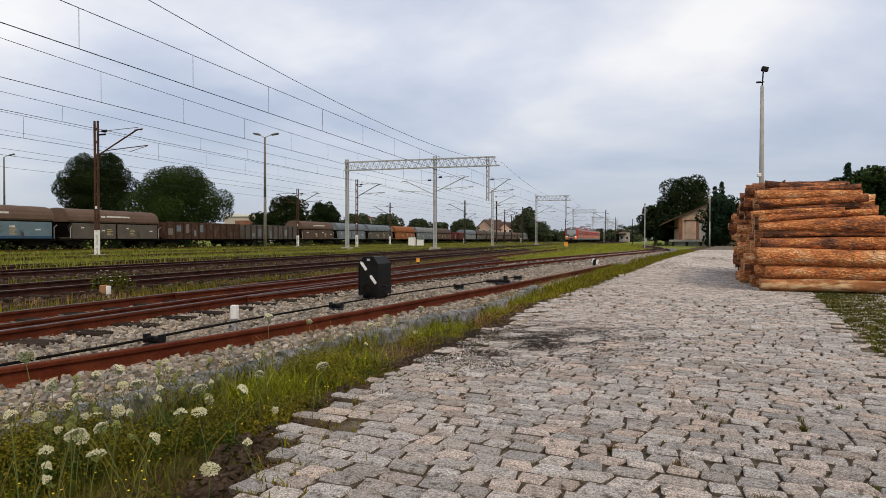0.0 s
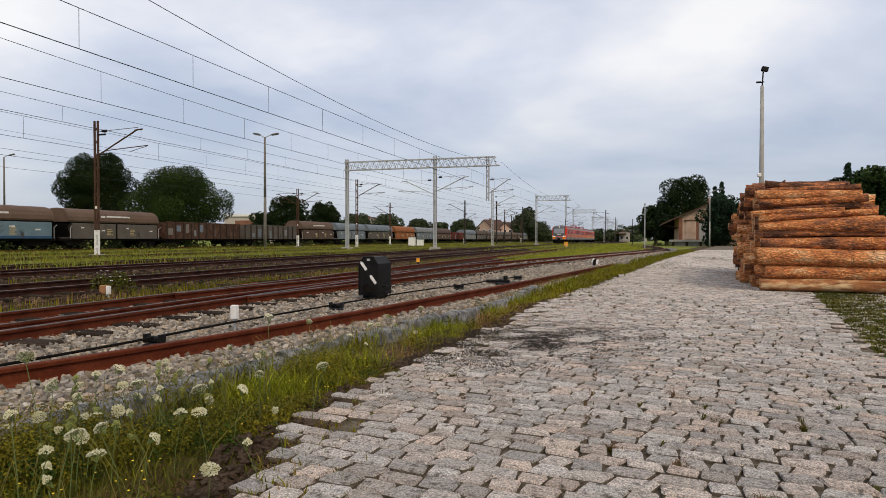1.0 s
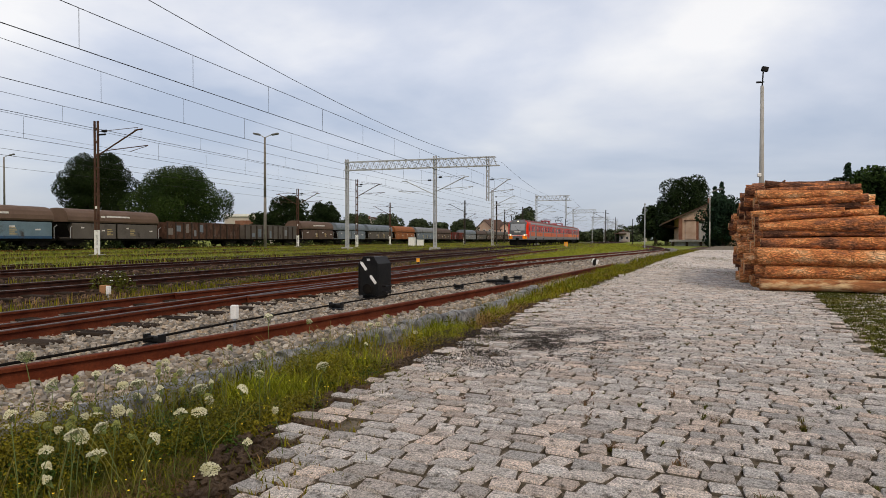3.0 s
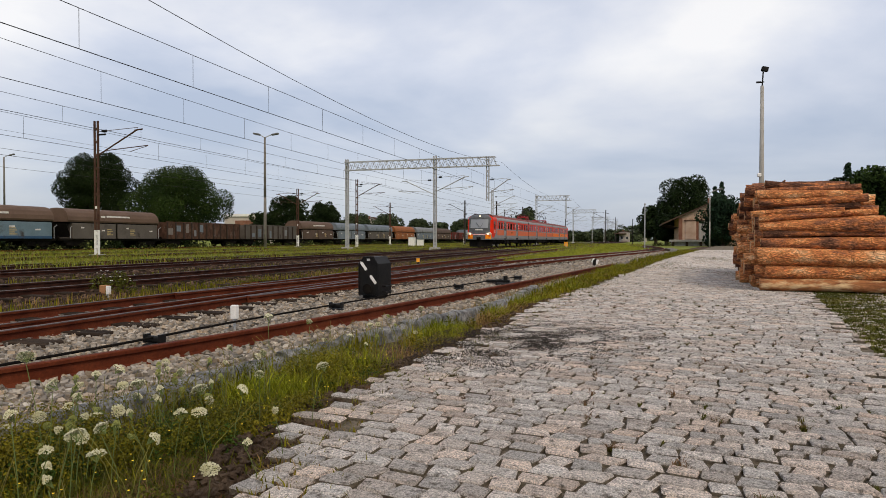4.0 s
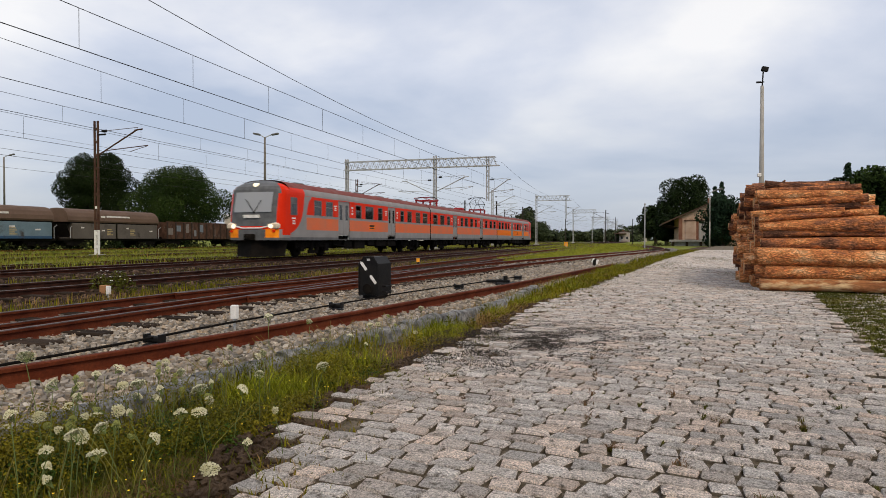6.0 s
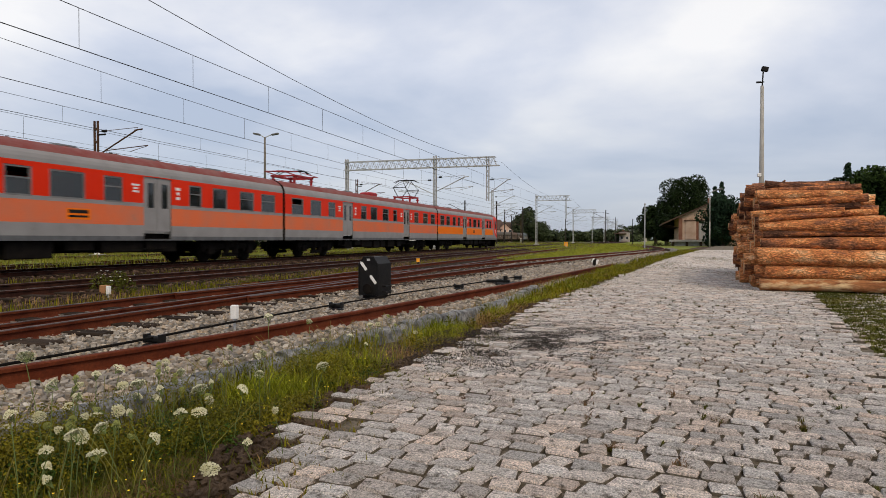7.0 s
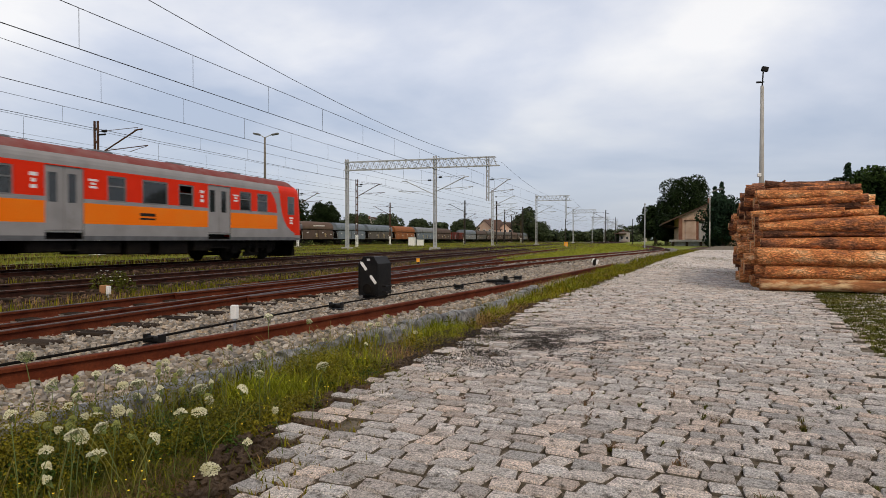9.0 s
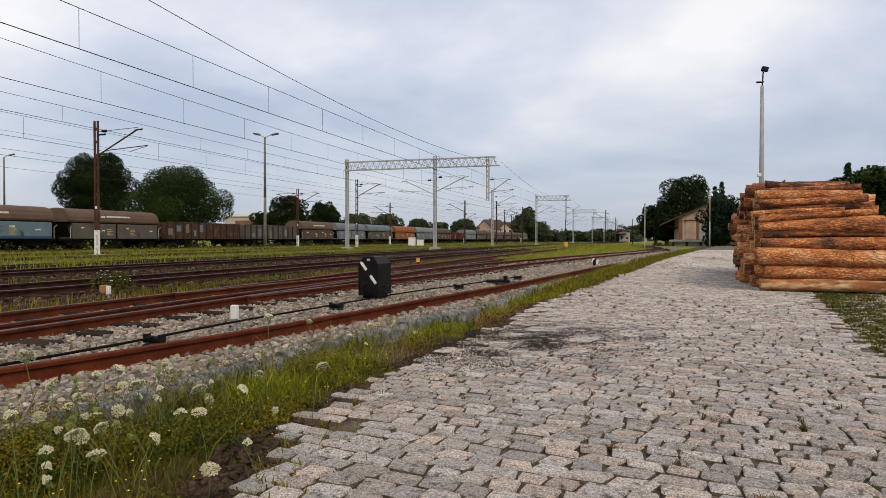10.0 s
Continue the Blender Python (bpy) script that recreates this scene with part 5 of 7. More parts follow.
def leaf_cloud(centres, radii, n, size, seed, flat=1.0):
    """Many small bent leaf sprays spread through the outer shell of a set of lobes."""
    g = np.random.RandomState(seed)
    vol = np.array(radii) ** (2 if flat < 1 else 1)
    pick = g.choice(len(radii), n, p=vol / vol.sum())
    d = g.normal(size=(n, 3))
    d /= np.linalg.norm(d, axis=1)[:, None]
    rr = np.array(radii)[pick] * (0.7 + 0.36 * g.rand(n) ** 0.7)
    p = np.array(centres)[pick] + d * rr[:, None] * np.array([1, 1, flat])
    # leaf faces turn outward and a little up, so that each lobe shades as a mass
    nrm = d + np.array([0, 0, 0.35]) + g.normal(size=(n, 3)) * 0.7
    nrm /= np.linalg.norm(nrm, axis=1)[:, None]
    a = np.cross(nrm, g.normal(size=(n, 3)))
    a /= np.linalg.norm(a, axis=1)[:, None]
    b = np.cross(nrm, a)
    sz = size * (0.6 + 0.8 * g.rand(n))[:, None]
    c = np.cross(a, b)
    v = np.stack([p - a * sz, p + b * sz * 0.55 + c * sz * 0.15, p + a * sz, p - b * sz * 0.55 + c * sz * 0.15], 1).reshape(-1, 3)
    s = Shape()
    s.v = [tuple(x) for x in v.tolist()]
    s.f = [(4 * i, 4 * i + 1, 4 * i + 2, 4 * i + 3) for i in range(n)]
    s.m = [0] * n
    return s


def tree(x, y, h, w, seed, label, leaves=None, n=5000, size=0.38, trunk=0.16, group="trees", cone=False, base=None):
    q = random.Random(seed)
    t = thing("tree", label, "tree", group, at=pose(x, y, -0.25))
    tr = w * 0.03 + 0.08
    ht = h * trunk if base is None else base
    s = Shape().rod((0, 0, 0), (q.uniform(-.2, .2), 0, ht), tr * 1.25, tr, n=10).rod((0, 0, ht * 0.95), (q.uniform(-.4, .4), 0, h * 0.72), tr, tr * 0.25, n=8)
    cen, rad = [], []
    if cone:
        m = int(h * 4)
        for i in range(m):
            u = i / (m - 1)
            z = ht * 0.4 + (h - ht * 0.4) * u
            wr = w / 2 * (1 - u) ** 0.75 + 0.12
            for k in range(3):
                a = q.uniform(0, math.tau)
                cen.append((wr * 0.5 * math.cos(a), wr * 0.5 * math.sin(a), z))
                rad.append(max(0.2, wr * 0.55))
    else:
        m = 30
        cen += [(0, 0, ht + (h - ht) * u) for u in (0.3, 0.5, 0.68)]
        rad += [w * 0.30, w * 0.34, w * 0.26]
        for i in range(m):
            u = (i + 0.5) / m
            z = ht * 0.9 + (h - ht) * (0.08 + 0.84 * u)
            wide = w / 2 * (math.sin(math.pi * min(0.98, 0.12 + 0.82 * u)) ** 0.6)
            a = i * 2.4 + q.uniform(-0.4, 0.4)
            f = q.uniform(0.45, 0.92)
            rr = w * q.uniform(0.07, 0.19)
            c = (max(0, wide * f) * math.cos(a), max(0, wide * f) * math.sin(a), min(z, h - rr * 0.8))
            cen.append(c)
            rad.append(rr)
            if i % 2 == 0:
                s.rod((0, 0, ht + (c[2] - ht) * 0.35), (c[0] * 0.8, c[1] * 0.8, c[2]), tr * 0.4, tr * 0.1, n=6)
    part("trunk", s, M_TRUNK, t)
    tagged(part("crown", leaf_cloud(cen, rad, n, size, seed, 1.0 if cone else 0.85), leaves or LEAF_DARK, t), kind="")
    return t


tree(-104.1, 104, 19.0, 15.6, 1, "large dark broadleaf tree behind the wagons", n=70000, size=0.155)
tree(-88.6, 109, 15.5, 18.4, 2, "broad green tree behind the gondola wagons", LEAF_MID, n=70000, size=0.155)
tree(-88.3, 150.8, 13.0, 10.5, 4, "dark tree behind the row of wagons", n=12000, size=0.25)
tree(-79.6, 153.4, 11.3, 9.5, 5, "dark tree behind the row of wagons", n=12000, size=0.25)
tree(-95.0, 150, 8.5, 9.0, 6, "low dark tree beside the grey warehouse", n=8000, size=0.25)
# distant trees share the green paled for haze
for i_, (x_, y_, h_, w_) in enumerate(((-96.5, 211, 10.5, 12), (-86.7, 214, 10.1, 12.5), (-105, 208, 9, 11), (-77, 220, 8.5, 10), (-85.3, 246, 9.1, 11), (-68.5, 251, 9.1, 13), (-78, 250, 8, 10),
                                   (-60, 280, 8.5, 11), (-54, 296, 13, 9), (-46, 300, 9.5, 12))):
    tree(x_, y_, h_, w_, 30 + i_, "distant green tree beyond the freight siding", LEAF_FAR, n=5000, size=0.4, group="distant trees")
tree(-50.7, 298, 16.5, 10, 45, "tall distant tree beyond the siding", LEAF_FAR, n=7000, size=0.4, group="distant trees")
tree(8.9, 149, 15.0, 14.2, 50, "large dark tree behind the goods shed", n=26000, size=0.2)
tree(3.0, 160, 9.5, 8.5, 51, "dark tree beside the goods shed", n=9000, size=0.28)
tree(4.6, 140, 6.5, 7.0, 52, "low dark tree beside the goods shed", n=8000, size=0.28)
tree(11.7, 107, 8.0, 8.0, 53, "dense dark conifer at the end of the yard", LEAF_FIR, n=14000, size=0.16, base=0.3)
tree(10.9, 111, 9.3, 2.6, 54, "slim dark cypress in the clump", LEAF_FIR, n=3500, size=0.2, cone=True)
tree(12.1, 112.5, 10.2, 2.4, 55, "slim dark cypress in the clump", LEAF_FIR, n=3500, size=0.2, cone=True)
tree(15.1, 104, 6.2, 5.8, 56, "dense dark shrub behind the logs", LEAF_FIR, n=5000, size=0.24, base=0.3)
tree(19.6, 66, 7.5, 6.6, 57, "broad green tree behind the log pile", LEAF_MID, n=16000, size=0.16)
tree(22.8, 65, 7.3, 7.5, 58, "broad green tree behind the log pile", LEAF_MID, n=16000, size=0.16)
tree(18.75, 71, 8.3, 2.4, 59, "slim conifer between the trees", LEAF_FIR, n=5000, size=0.13, cone=True)
tree(17.5, 70, 7.2, 4.0, 60, "dark green tree behind the log pile", LEAF_DARK, n=8000, size=0.15, base=0.4)
tree(15.9, 70.5, 6.1, 2.2, 61, "slim conifer beside the log pile", LEAF_FIR, n=4000, size=0.12, cone=True)
# far woods along the horizon, in the haze-paled leaf colour
g_ = np.random.RandomState(3)
c_, r_ = [], []
for k_ in range(560):
    x_ = g_.uniform(-420, 90) if k_ < 330 else g_.uniform(-75, -2)
    hh = 6.5 + 3.5 * noise.noise(Vector((x_ * 0.03, 1.7, 0))) + g_.uniform(-1, 1.2)
    c_.append((x_, g_.uniform(440, 480) if k_ < 330 else g_.uniform(325, 345), hh * (1 if k_ < 330 else 0.8) * g_.uniform(0.15, 0.75)))
    r_.append(hh * 0.38)
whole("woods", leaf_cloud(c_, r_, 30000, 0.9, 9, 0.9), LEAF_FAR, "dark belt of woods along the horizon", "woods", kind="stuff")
# low scrub along the foot of the wagons and beside the shed
c_, r_ = [], []
for k_ in range(260):
    c_.append((g_.uniform(-50.2, -48.2), g_.uniform(20, 330), g_.uniform(-0.1, 0.25)))
    r_.append(g_.uniform(0.25, 0.6))
for k_ in range(14):
    c_.append((g_.uniform(2, 4.6), g_.uniform(110, 122), g_.uniform(-0.1, 0.2)))
    r_.append(g_.uniform(0.3, 0.55))
whole("scrub", leaf_cloud(c_, r_, 20000, 0.07, 10, 0.8), LEAF_SCRUB, "low green scrub and weeds beside the sidings", "scrub", kind="stuff")

c_, r_ = [], []
for k_ in range(620):
    c_.append((g_.uniform(-57.5, -55.2), g_.uniform(5, 345), g_.uniform(0.0, 0.9)))
    r_.append(g_.uniform(0.5, 0.95))
whole("hedge", leaf_cloud(c_, r_, 26000, 0.2, 12, 0.95), LEAF_DARK, "dark rough hedge behind the row of wagons", "hedge", kind="stuff")

# ---------------------------------------------------------------- buildings
M_PLASTER = mat("stained_cream_plaster", (0.42, 0.29, 0.21), 0.9, var=0.15, scale=0.8, fine=12, bump=0.2, other=(0.52, 0.39, 0.30), dirt=(0.30, 0.17, 0.10), dirt_amt=0.4, dirt_scale=0.6)
M_BRICKW = mat("red_brick_wall", (0.17, 0.075, 0.048), 0.9, var=0.25, scale=1.0, fine=14, bump=0.2, other=(0.24, 0.12, 0.08))
M_TILE = mat("brown_tiled_roof", (0.075, 0.045, 0.034), 0.85, var=0.25, scale=1.0, fine=8, bump=0.3, other=(0.11, 0.068, 0.05))
M_PALE = mat("pale_rendered_wall", (0.42, 0.38, 0.34), 0.9, var=0.1, scale=0.6, fine=8, bump=0.1, other=(0.48, 0.43, 0.38))
M_PINK = mat("pinkish_rendered_wall", (0.52, 0.33, 0.25), 0.9, var=0.15, scale=0.6, fine=8, bump=0.1, other=(0.56, 0.40, 0.31))
M_GREYDOOR = mat("weathered_grey_boards", (0.34, 0.33, 0.31), 0.85, var=0.2, scale=1.5, fine=20, bump=0.3, other=(0.31, 0.295, 0.27), stretch=(5, 5, 0.4))
M_WINDOW = glass_mat("house_window_glass", (0.03, 0.035, 0.04), 0.0, 0.1)


def goods_shed():
    t = thing("goods_shed", "old cream plastered goods shed with wide eaves", "shed", at=pose(6.0, 119, 0))
    W, Lg, e, rz = 12.0, 22.0, 4.7, 7.4
    gable = [(0, 0, -0.3), (W, 0, -0.3), (W, 0, e), (W / 2, 0, rz), (0, 0, e)]
    s = Shape().add([(x, y, z) for y in (0, Lg) for x, _, z in gable], [(0, 1, 2, 3, 4), (9, 8, 7, 6, 5), (0, 4, 9, 5), (1, 6, 7, 2)])
    part("wall", s, M_PLASTER, t)
    k = (rz - e) / (W / 2)
    for sg in (-1, 1):
        x0, x1 = (-2.8, W / 2) if sg < 0 else (W + 2.8, W / 2)
        z0 = e - 2.8 * k
        s = Shape().add([(x0, -0.7, z0 + 0.05), (x1, -0.7, rz + 0.05), (x1, Lg + .5, rz + 0.05), (x0, Lg + .5, z0 + 0.05),
                         (x0, -0.7, z0 + 0.24), (x1, -0.7, rz + 0.24), (x1, Lg + .5, rz + 0.24), (x0, Lg + .5, z0 + 0.24)],
                        [(3, 2, 1, 0), (4, 5, 6, 7), (0, 1, 5, 4), (1, 2, 6, 5), (2, 3, 7, 6), (3, 0, 4, 7)])
        part("roof", s, M_TILE, t, "brown tiled roof slope")
    part("chimney", Shape().box(4.8, 5.4, 2, 2.6, 6.4, 8.0, c=0.04), M_BRICKW, t)
    for x in (1.0, 3.2):
        d = part("door", Shape().box(x, x + 1.7, -0.12, -0.02, 0.9, 4.0, c=0.02), M_GREYDOOR if x > 2 else M_PLASTER, t, "weathered sliding door")
        for j in range(5):
            part("board", Shape().box(x + 0.05 + j * 0.33, x + 0.35 + j * 0.33, -0.16, -0.125, 0.95, 3.95), M_GREYDOOR if x > 2 else M_PLASTER, d)
    part("door_post", Shape().box(2.78, 3.12, -0.1, -0.01, 0.5, 4.4), M_BRICKW, t)
    part("corner", Shape().box(-0.06, 0.55, -0.06, 0.02, -0.3, 4.6), M_BRICKW, t)
    part("lintel", Shape().box(0.8, 5.2, -0.2, 0.0, 4.05, 4.25), M_TILE, t)
    for y in (0.2, 5, 10, 15):
        part("eaves_brace", Shape().rod((0, y, 2.9), (-2.5, y, 3.5), 0.07, n=6), M_SLEEPER, t)
    part("loading_ramp", Shape().box(-1.6, 6.2, -1.8, -0.03, 0.5, 0.85, c=0.04).box(-1.3, 6.0, -1.2, -0.03, -0.3, 0.5), M_CONC, t, "grey concrete loading ramp")
    for x in (-1.2, 1.0, 3.2, 5.4):
        part("ramp_pier", Shape().box(x, x + 0.4, -1.7, -1.2, -0.3, 0.5), M_SLEEPER, t)


goods_shed()


def house(x, y, w, dep, e, rz, turn, wall, label, cols=3):
    t = thing("house", label, "house", "houses beyond the yard", at=pose(x, y, -0.25, 0, 0, turn))
    s = Shape().add([(a, b, z) for b in (0, dep) for a, z in ((-w / 2, 0), (w / 2, 0), (w / 2, e), (0, rz), (-w / 2, e))],
                    [(0, 1, 2, 3, 4), (9, 8, 7, 6, 5), (0, 4, 9, 5), (1, 6, 7, 2)])
    wl = part("wall", s, wall, t)
    for sg in (-1, 1):
        a, zz = sg * (w / 2 + 0.5), e - 0.5 * (rz - e) / (w / 2)
        v = [(a, -0.4, zz), (0, -0.4, rz), (0, dep + 0.4, rz), (a, dep + 0.4, zz)]
        part("roof", Shape().add([(p[0], p[1], p[2] + 0.03) for p in v] + [(p[0], p[1], p[2] + 0.25) for p in v],
                                 [(3, 2, 1, 0), (4, 5, 6, 7), (0, 1, 5, 4), (1, 2, 6, 5), (2, 3, 7, 6), (3, 0, 4, 7)]), M_TILE, t)
    part("chimney", Shape().box(-w * 0.2, -w * 0.2 + 0.7, dep * 0.5, dep * 0.5 + 0.7, rz - 1.6, rz + 0.8), M_BRICKW, t)
    for k in range(cols):
        for z in (1.2, 4.0):
            if z + 1.4 < e + 0.6:
                a = -w / 2 + w * (k + 0.5) / cols
                wd = part("window", Shape().box(a - 0.6, a + 0.6, -0.06, 0.02, z, z + 1.4), M_WHITE, t)
                part("pane", Shape().box(a - 0.5, a + 0.5, -0.075, -0.062, z + 0.1, z + 1.3), M_WINDOW, wd)


house(-64, 268, 9, 11, 5.6, 9.4, -25, M_PINK, "pink rendered house with brown tiled roof")
house(-56, 272, 7, 10, 5.0, 8.0, 35, M_PINK, "pale pink house with steep brown roof")
house(-62, 292, 8, 10, 5.2, 9.0, -20, M_PALE, "pale rendered house with brown roof")
house(-8, 311, 4.6, 9, 4.4, 4.9, 0, M_PALE, "small white signal house far down the line", 2)
t = thing("platform_canopy", "dark platform canopy on posts far down the line", "canopy", at=pose(-9.6, 300, -0.25))
part("roof", Shape().box(-2.6, 2.6, 0, 34, 3.6, 3.95, c=0.06), M_TILE, t)
for k_ in range(5):
    part("post", Shape().rod((0, 2 + 7.5 * k_, 0), (0, 2 + 7.5 * k_, 3.6), 0.12, n=8), M_CONC, t)
t = thing("station_building", "long pale flat-roofed station building at the far platform", "building", at=pose(-2.6, 330, -0.25))
part("wall", Shape().box(-3.5, 4.5, 0, 26, 0, 5.4), M_PALE, t)
part("roof", Shape().box(-3.9, 4.9, -0.4, 26.4, 5.4, 5.9, c=0.05), M_CONC, t)
for k_ in range(3):
    w_ = part("window", Shape().box(-2.7 + 2.5 * k_, -1.3 + 2.5 * k_, -0.06, 0.02, 1.4, 3.6), M_WHITE, t)
    part("pane", Shape().box(-2.6 + 2.5 * k_, -1.4 + 2.5 * k_, -0.075, -0.062, 1.5, 3.5), M_WINDOW, w_)
t = thing("warehouse", "low pale warehouse behind the trees", "warehouse", at=pose(-117, 174, -0.25, 0, 0, 10))
part("wall", Shape().box(-7, 9, 0, 20, 0, 8.2), M_PALE, t)
part("roof", Shape().box(-7.4, 9.4, -0.4, 20.4, 8.2, 9.0, c=0.05), M_WHITE, t)
part("door", Shape().box(-3.5, 3.0, -0.1, 0.0, 0, 7.0), M_BRICKW, t)
house(-98, 228, 14, 10, 6.0, 9.5, 10, M_PALE, "pale house half hidden by the trees")


# ---------------------------------------------------------------- things along the siding
t = thing("switch_lantern", "black switch indicator box with two white bars", "switch indicator", at=pose(-4.43, 10.43, 0, 0, 0, -3))
s = Shape()
out_ = [(-0.18, -0.05), (0.18, -0.05), (0.18, 0.48), (0.09, 0.6), (-0.09, 0.6), (-0.18, 0.48)]
n_ = len(out_)
s.add([(x, y, z) for y in (-0.26, 0.26) for x, z in out_], [tuple(range(n_)), tuple(range(2 * n_ - 1, n_ - 1, -1))] + [(i, n_ + i, n_ + (i + 1) % n_, (i + 1) % n_) for i in range(n_)])
part("case", s, M_BLACK, t)
part("front_frame", Shape().tube([(x, -0.265, z) for x, z in out_ + out_[:1]], 0.012, n=5), M_BLACK, t)
for a_ in (-1, 1):
    m_ = Matrix.Translation((a_ * 0.088, -0.268, 0.33 - a_ * 0.115)) @ Matrix.Rotation(radians(-38), 4, "Y")
    part("bar", Shape().add([(x, y, z) for y in (-0.004, 0.004) for x, z in ((-0.024, -0.085), (0.024, -0.085), (0.024, 0.07), (0.0, 0.095), (-0.024, 0.07))],
                            [(0, 1, 2, 3, 4), (9, 8, 7, 6, 5)] + [(i, 5 + i, 5 + (i + 1) % 5, (i + 1) % 5) for i in range(5)], 0, m_), M_WHITE, t, "white painted bar")
part("lens_hood", Shape().rod((0, -0.26, 0.06), (0, -0.32, 0.06), 0.07, 0.085, n=14), M_GRIME_SHADE, t)
part("number_plate", Shape().box(-0.03, 0.03, -0.268, -0.262, 0.53, 0.57), M_GALV, t)
part("stand", Shape().box(-0.15, 0.15, -0.2, 0.2, -0.16, -0.04, c=0.02).rod((0, 0, -0.2), (0, 0, 0.0), 0.05, n=8), M_BLACK, t)
part("side_handle", Shape().tube([(0.18, -0.1, 0.1), (0.24, -0.1, 0.1), (0.24, 0.15, 0.1), (0.18, 0.15, 0.1)], 0.012, n=5).tube([(0.18, -0.1, 0.0), (0.24, -0.1, 0.0), (0.24, 0.15, 0.0), (0.18, 0.15, 0.0)], 0.012, n=5), M_BLACK, t)

t = thing("point_rodding", "thin dark pipe running along the ballast on rollers", "pipe")
ROD = lerp_path([(-4.7, 1.0), (-4.56, 3.64), (-4.47, 4.63), (-4.43, 6.25), (-4.26, 8.0), (-3.98, 10.8), (-3.4, 13.75), (-3.0, 16.2)], 0.5)
part("pipe", Shape().tube([(p.x, p.y, -0.04) for p in ROD], 0.012, n=6), M_GRIME_SHADE, t)
for i_ in (7, 13, 21, 27):
    if i_ < len(ROD):
        p_ = ROD[i_]
        part("roller_stand", Shape().box(p_.x - 0.1, p_.x + 0.1, p_.y - 0.07, p_.y + 0.07, -0.16, -0.1, c=0.015).rod((p_.x - 0.09, p_.y, -0.06), (p_.x + 0.09, p_.y, -0.06), 0.035, n=10)
             .box(p_.x - 0.1, p_.x - 0.075, p_.y - 0.04, p_.y + 0.04, -0.09, -0.01).box(p_.x + 0.075, p_.x + 0.1, p_.y - 0.04, p_.y + 0.04, -0.09, -0.01), M_BLACK, t)
part("crank", Shape().box(-3.45, -2.9, 14.6, 14.72, -0.1, -0.03, c=0.01).rod((-3.0, 14.66, -0.14), (-3.0, 14.66, 0.06), 0.05, n=8).box(-3.2, -2.8, 14.3, 15.0, -0.16, -0.09, c=0.02), M_BLACK, t)


def marker(x, y, label, cap, h, r, stem=None, square=False):
    t = thing("marker_post", label, "marker post", "marker posts by the tracks", at=pose(x, y, 0))
    part("stem", Shape().rod((0, 0, -0.25), (0, 0, h * 0.5), r * 0.45, n=8), stem or M_GALV, t)
    part("cap", Shape().box(-r, r, -r, r, h - 0.16, h, c=0.008) if square else Shape().rod((0, 0, h - 0.15), (0, 0, h), r, n=12), cap, t)


M_AMBER = mat("amber_plastic", (0.75, 0.30, 0.03), 0.4, var=0.05, bump=0)
marker(-4.46, 6.40, "small white capped marker post in the ballast", M_WHITE, 0.145, 0.036, square=True)
marker(-8.83, 25.26, "small amber capped marker between the tracks", M_AMBER, 0.12, 0.07, M_BLACK)
marker(-9.85, 10.0, "short brown timber stub between the tracks", mat("raw_timber", (0.25, 0.13, 0.06), 0.9, bump=0.3), 0.02, 0.07, square=True)
marker(-9.62, 9.85, "short white stub beside the timber one", M_WHITE, 0.02, 0.035, square=True)
t = thing("derail_marker", "black and white painted ground marker beside the siding", "marker", at=pose(-1.77, 25.7, 0))
part("post", Shape().box(-0.06, 0.06, -0.06, 0.06, -0.25, 0.1, c=0.01), M_BLACK, t)
part("board", Shape().box(-0.12, 0.12, -0.03, 0.03, -0.02, 0.15, c=0.01, mtx=Matrix.Rotation(0.4, 4, "Y")), M_WHITE, t)
part("stripe", Shape().box(-0.05, 0.03, -0.036, -0.031, -0.02, 0.15, mtx=Matrix.Rotation(0.4, 4, "Y")), M_BLACK, t)
t = thing("orange_sign", "small orange board on a post between the lines", "sign", at=pose(-8.9, 80, 0))
part("post", Shape().rod((0, 0, -0.25), (0, 0, 0.5), 0.05, n=8), M_GALV, t)
part("board", Shape().box(-0.22, 0.22, -0.03, 0.03, 0.05, 0.6, c=0.01), M_AMBER, t)
for dx_ in (0, 1.5):
    t = thing("relay_cabinet", "white lineside relay cabinet standing in the grass", "cabinet", "relay cabinets", at=pose(-37.6 + dx_, 104.5, 0))
    part("case", Shape().box(-0.55, 0.55, -0.35, 0.35, -0.25, 1.25 - dx_ * 0.25, c=0.03), M_WHITE, t)
    part("roof", Shape().box(-0.62, 0.62, -0.42, 0.42, 1.25 - dx_ * 0.25, 1.33 - dx_ * 0.25, c=0.02), M_CONC, t)
G_WEEDY = leaf_mat("green_weed_leaves", (0.05, 0.06, 0.008), (0.10, 0.10, 0.014))
# a weed with white heads beside the timber stub
t = thing("weed_bush", "leafy weed with small white heads between the tracks", "weed", at=pose(-10.15, 10.5, -0.24))
part("leaves", leaf_cloud([(0, 0, 0.2), (0.25, 0.1, 0.18), (-0.3, 0, 0.22), (0.05, 0.1, 0.36)], [0.2, 0.18, 0.2, 0.16], 1600, 0.02, 81), G_WEEDY, t)
s = Shape()
for i_ in range(20):
    a_, b_ = rng.uniform(-0.45, 0.4), rng.uniform(-0.15, 0.2)
    z_ = rng.uniform(0.3, 0.52)
    s.rod((a_, b_, z_), (a_, b_, z_ + 0.008), 0.016, n=5)
tagged(part("flower_heads", s, M_WHITE, t), kind="stuff")
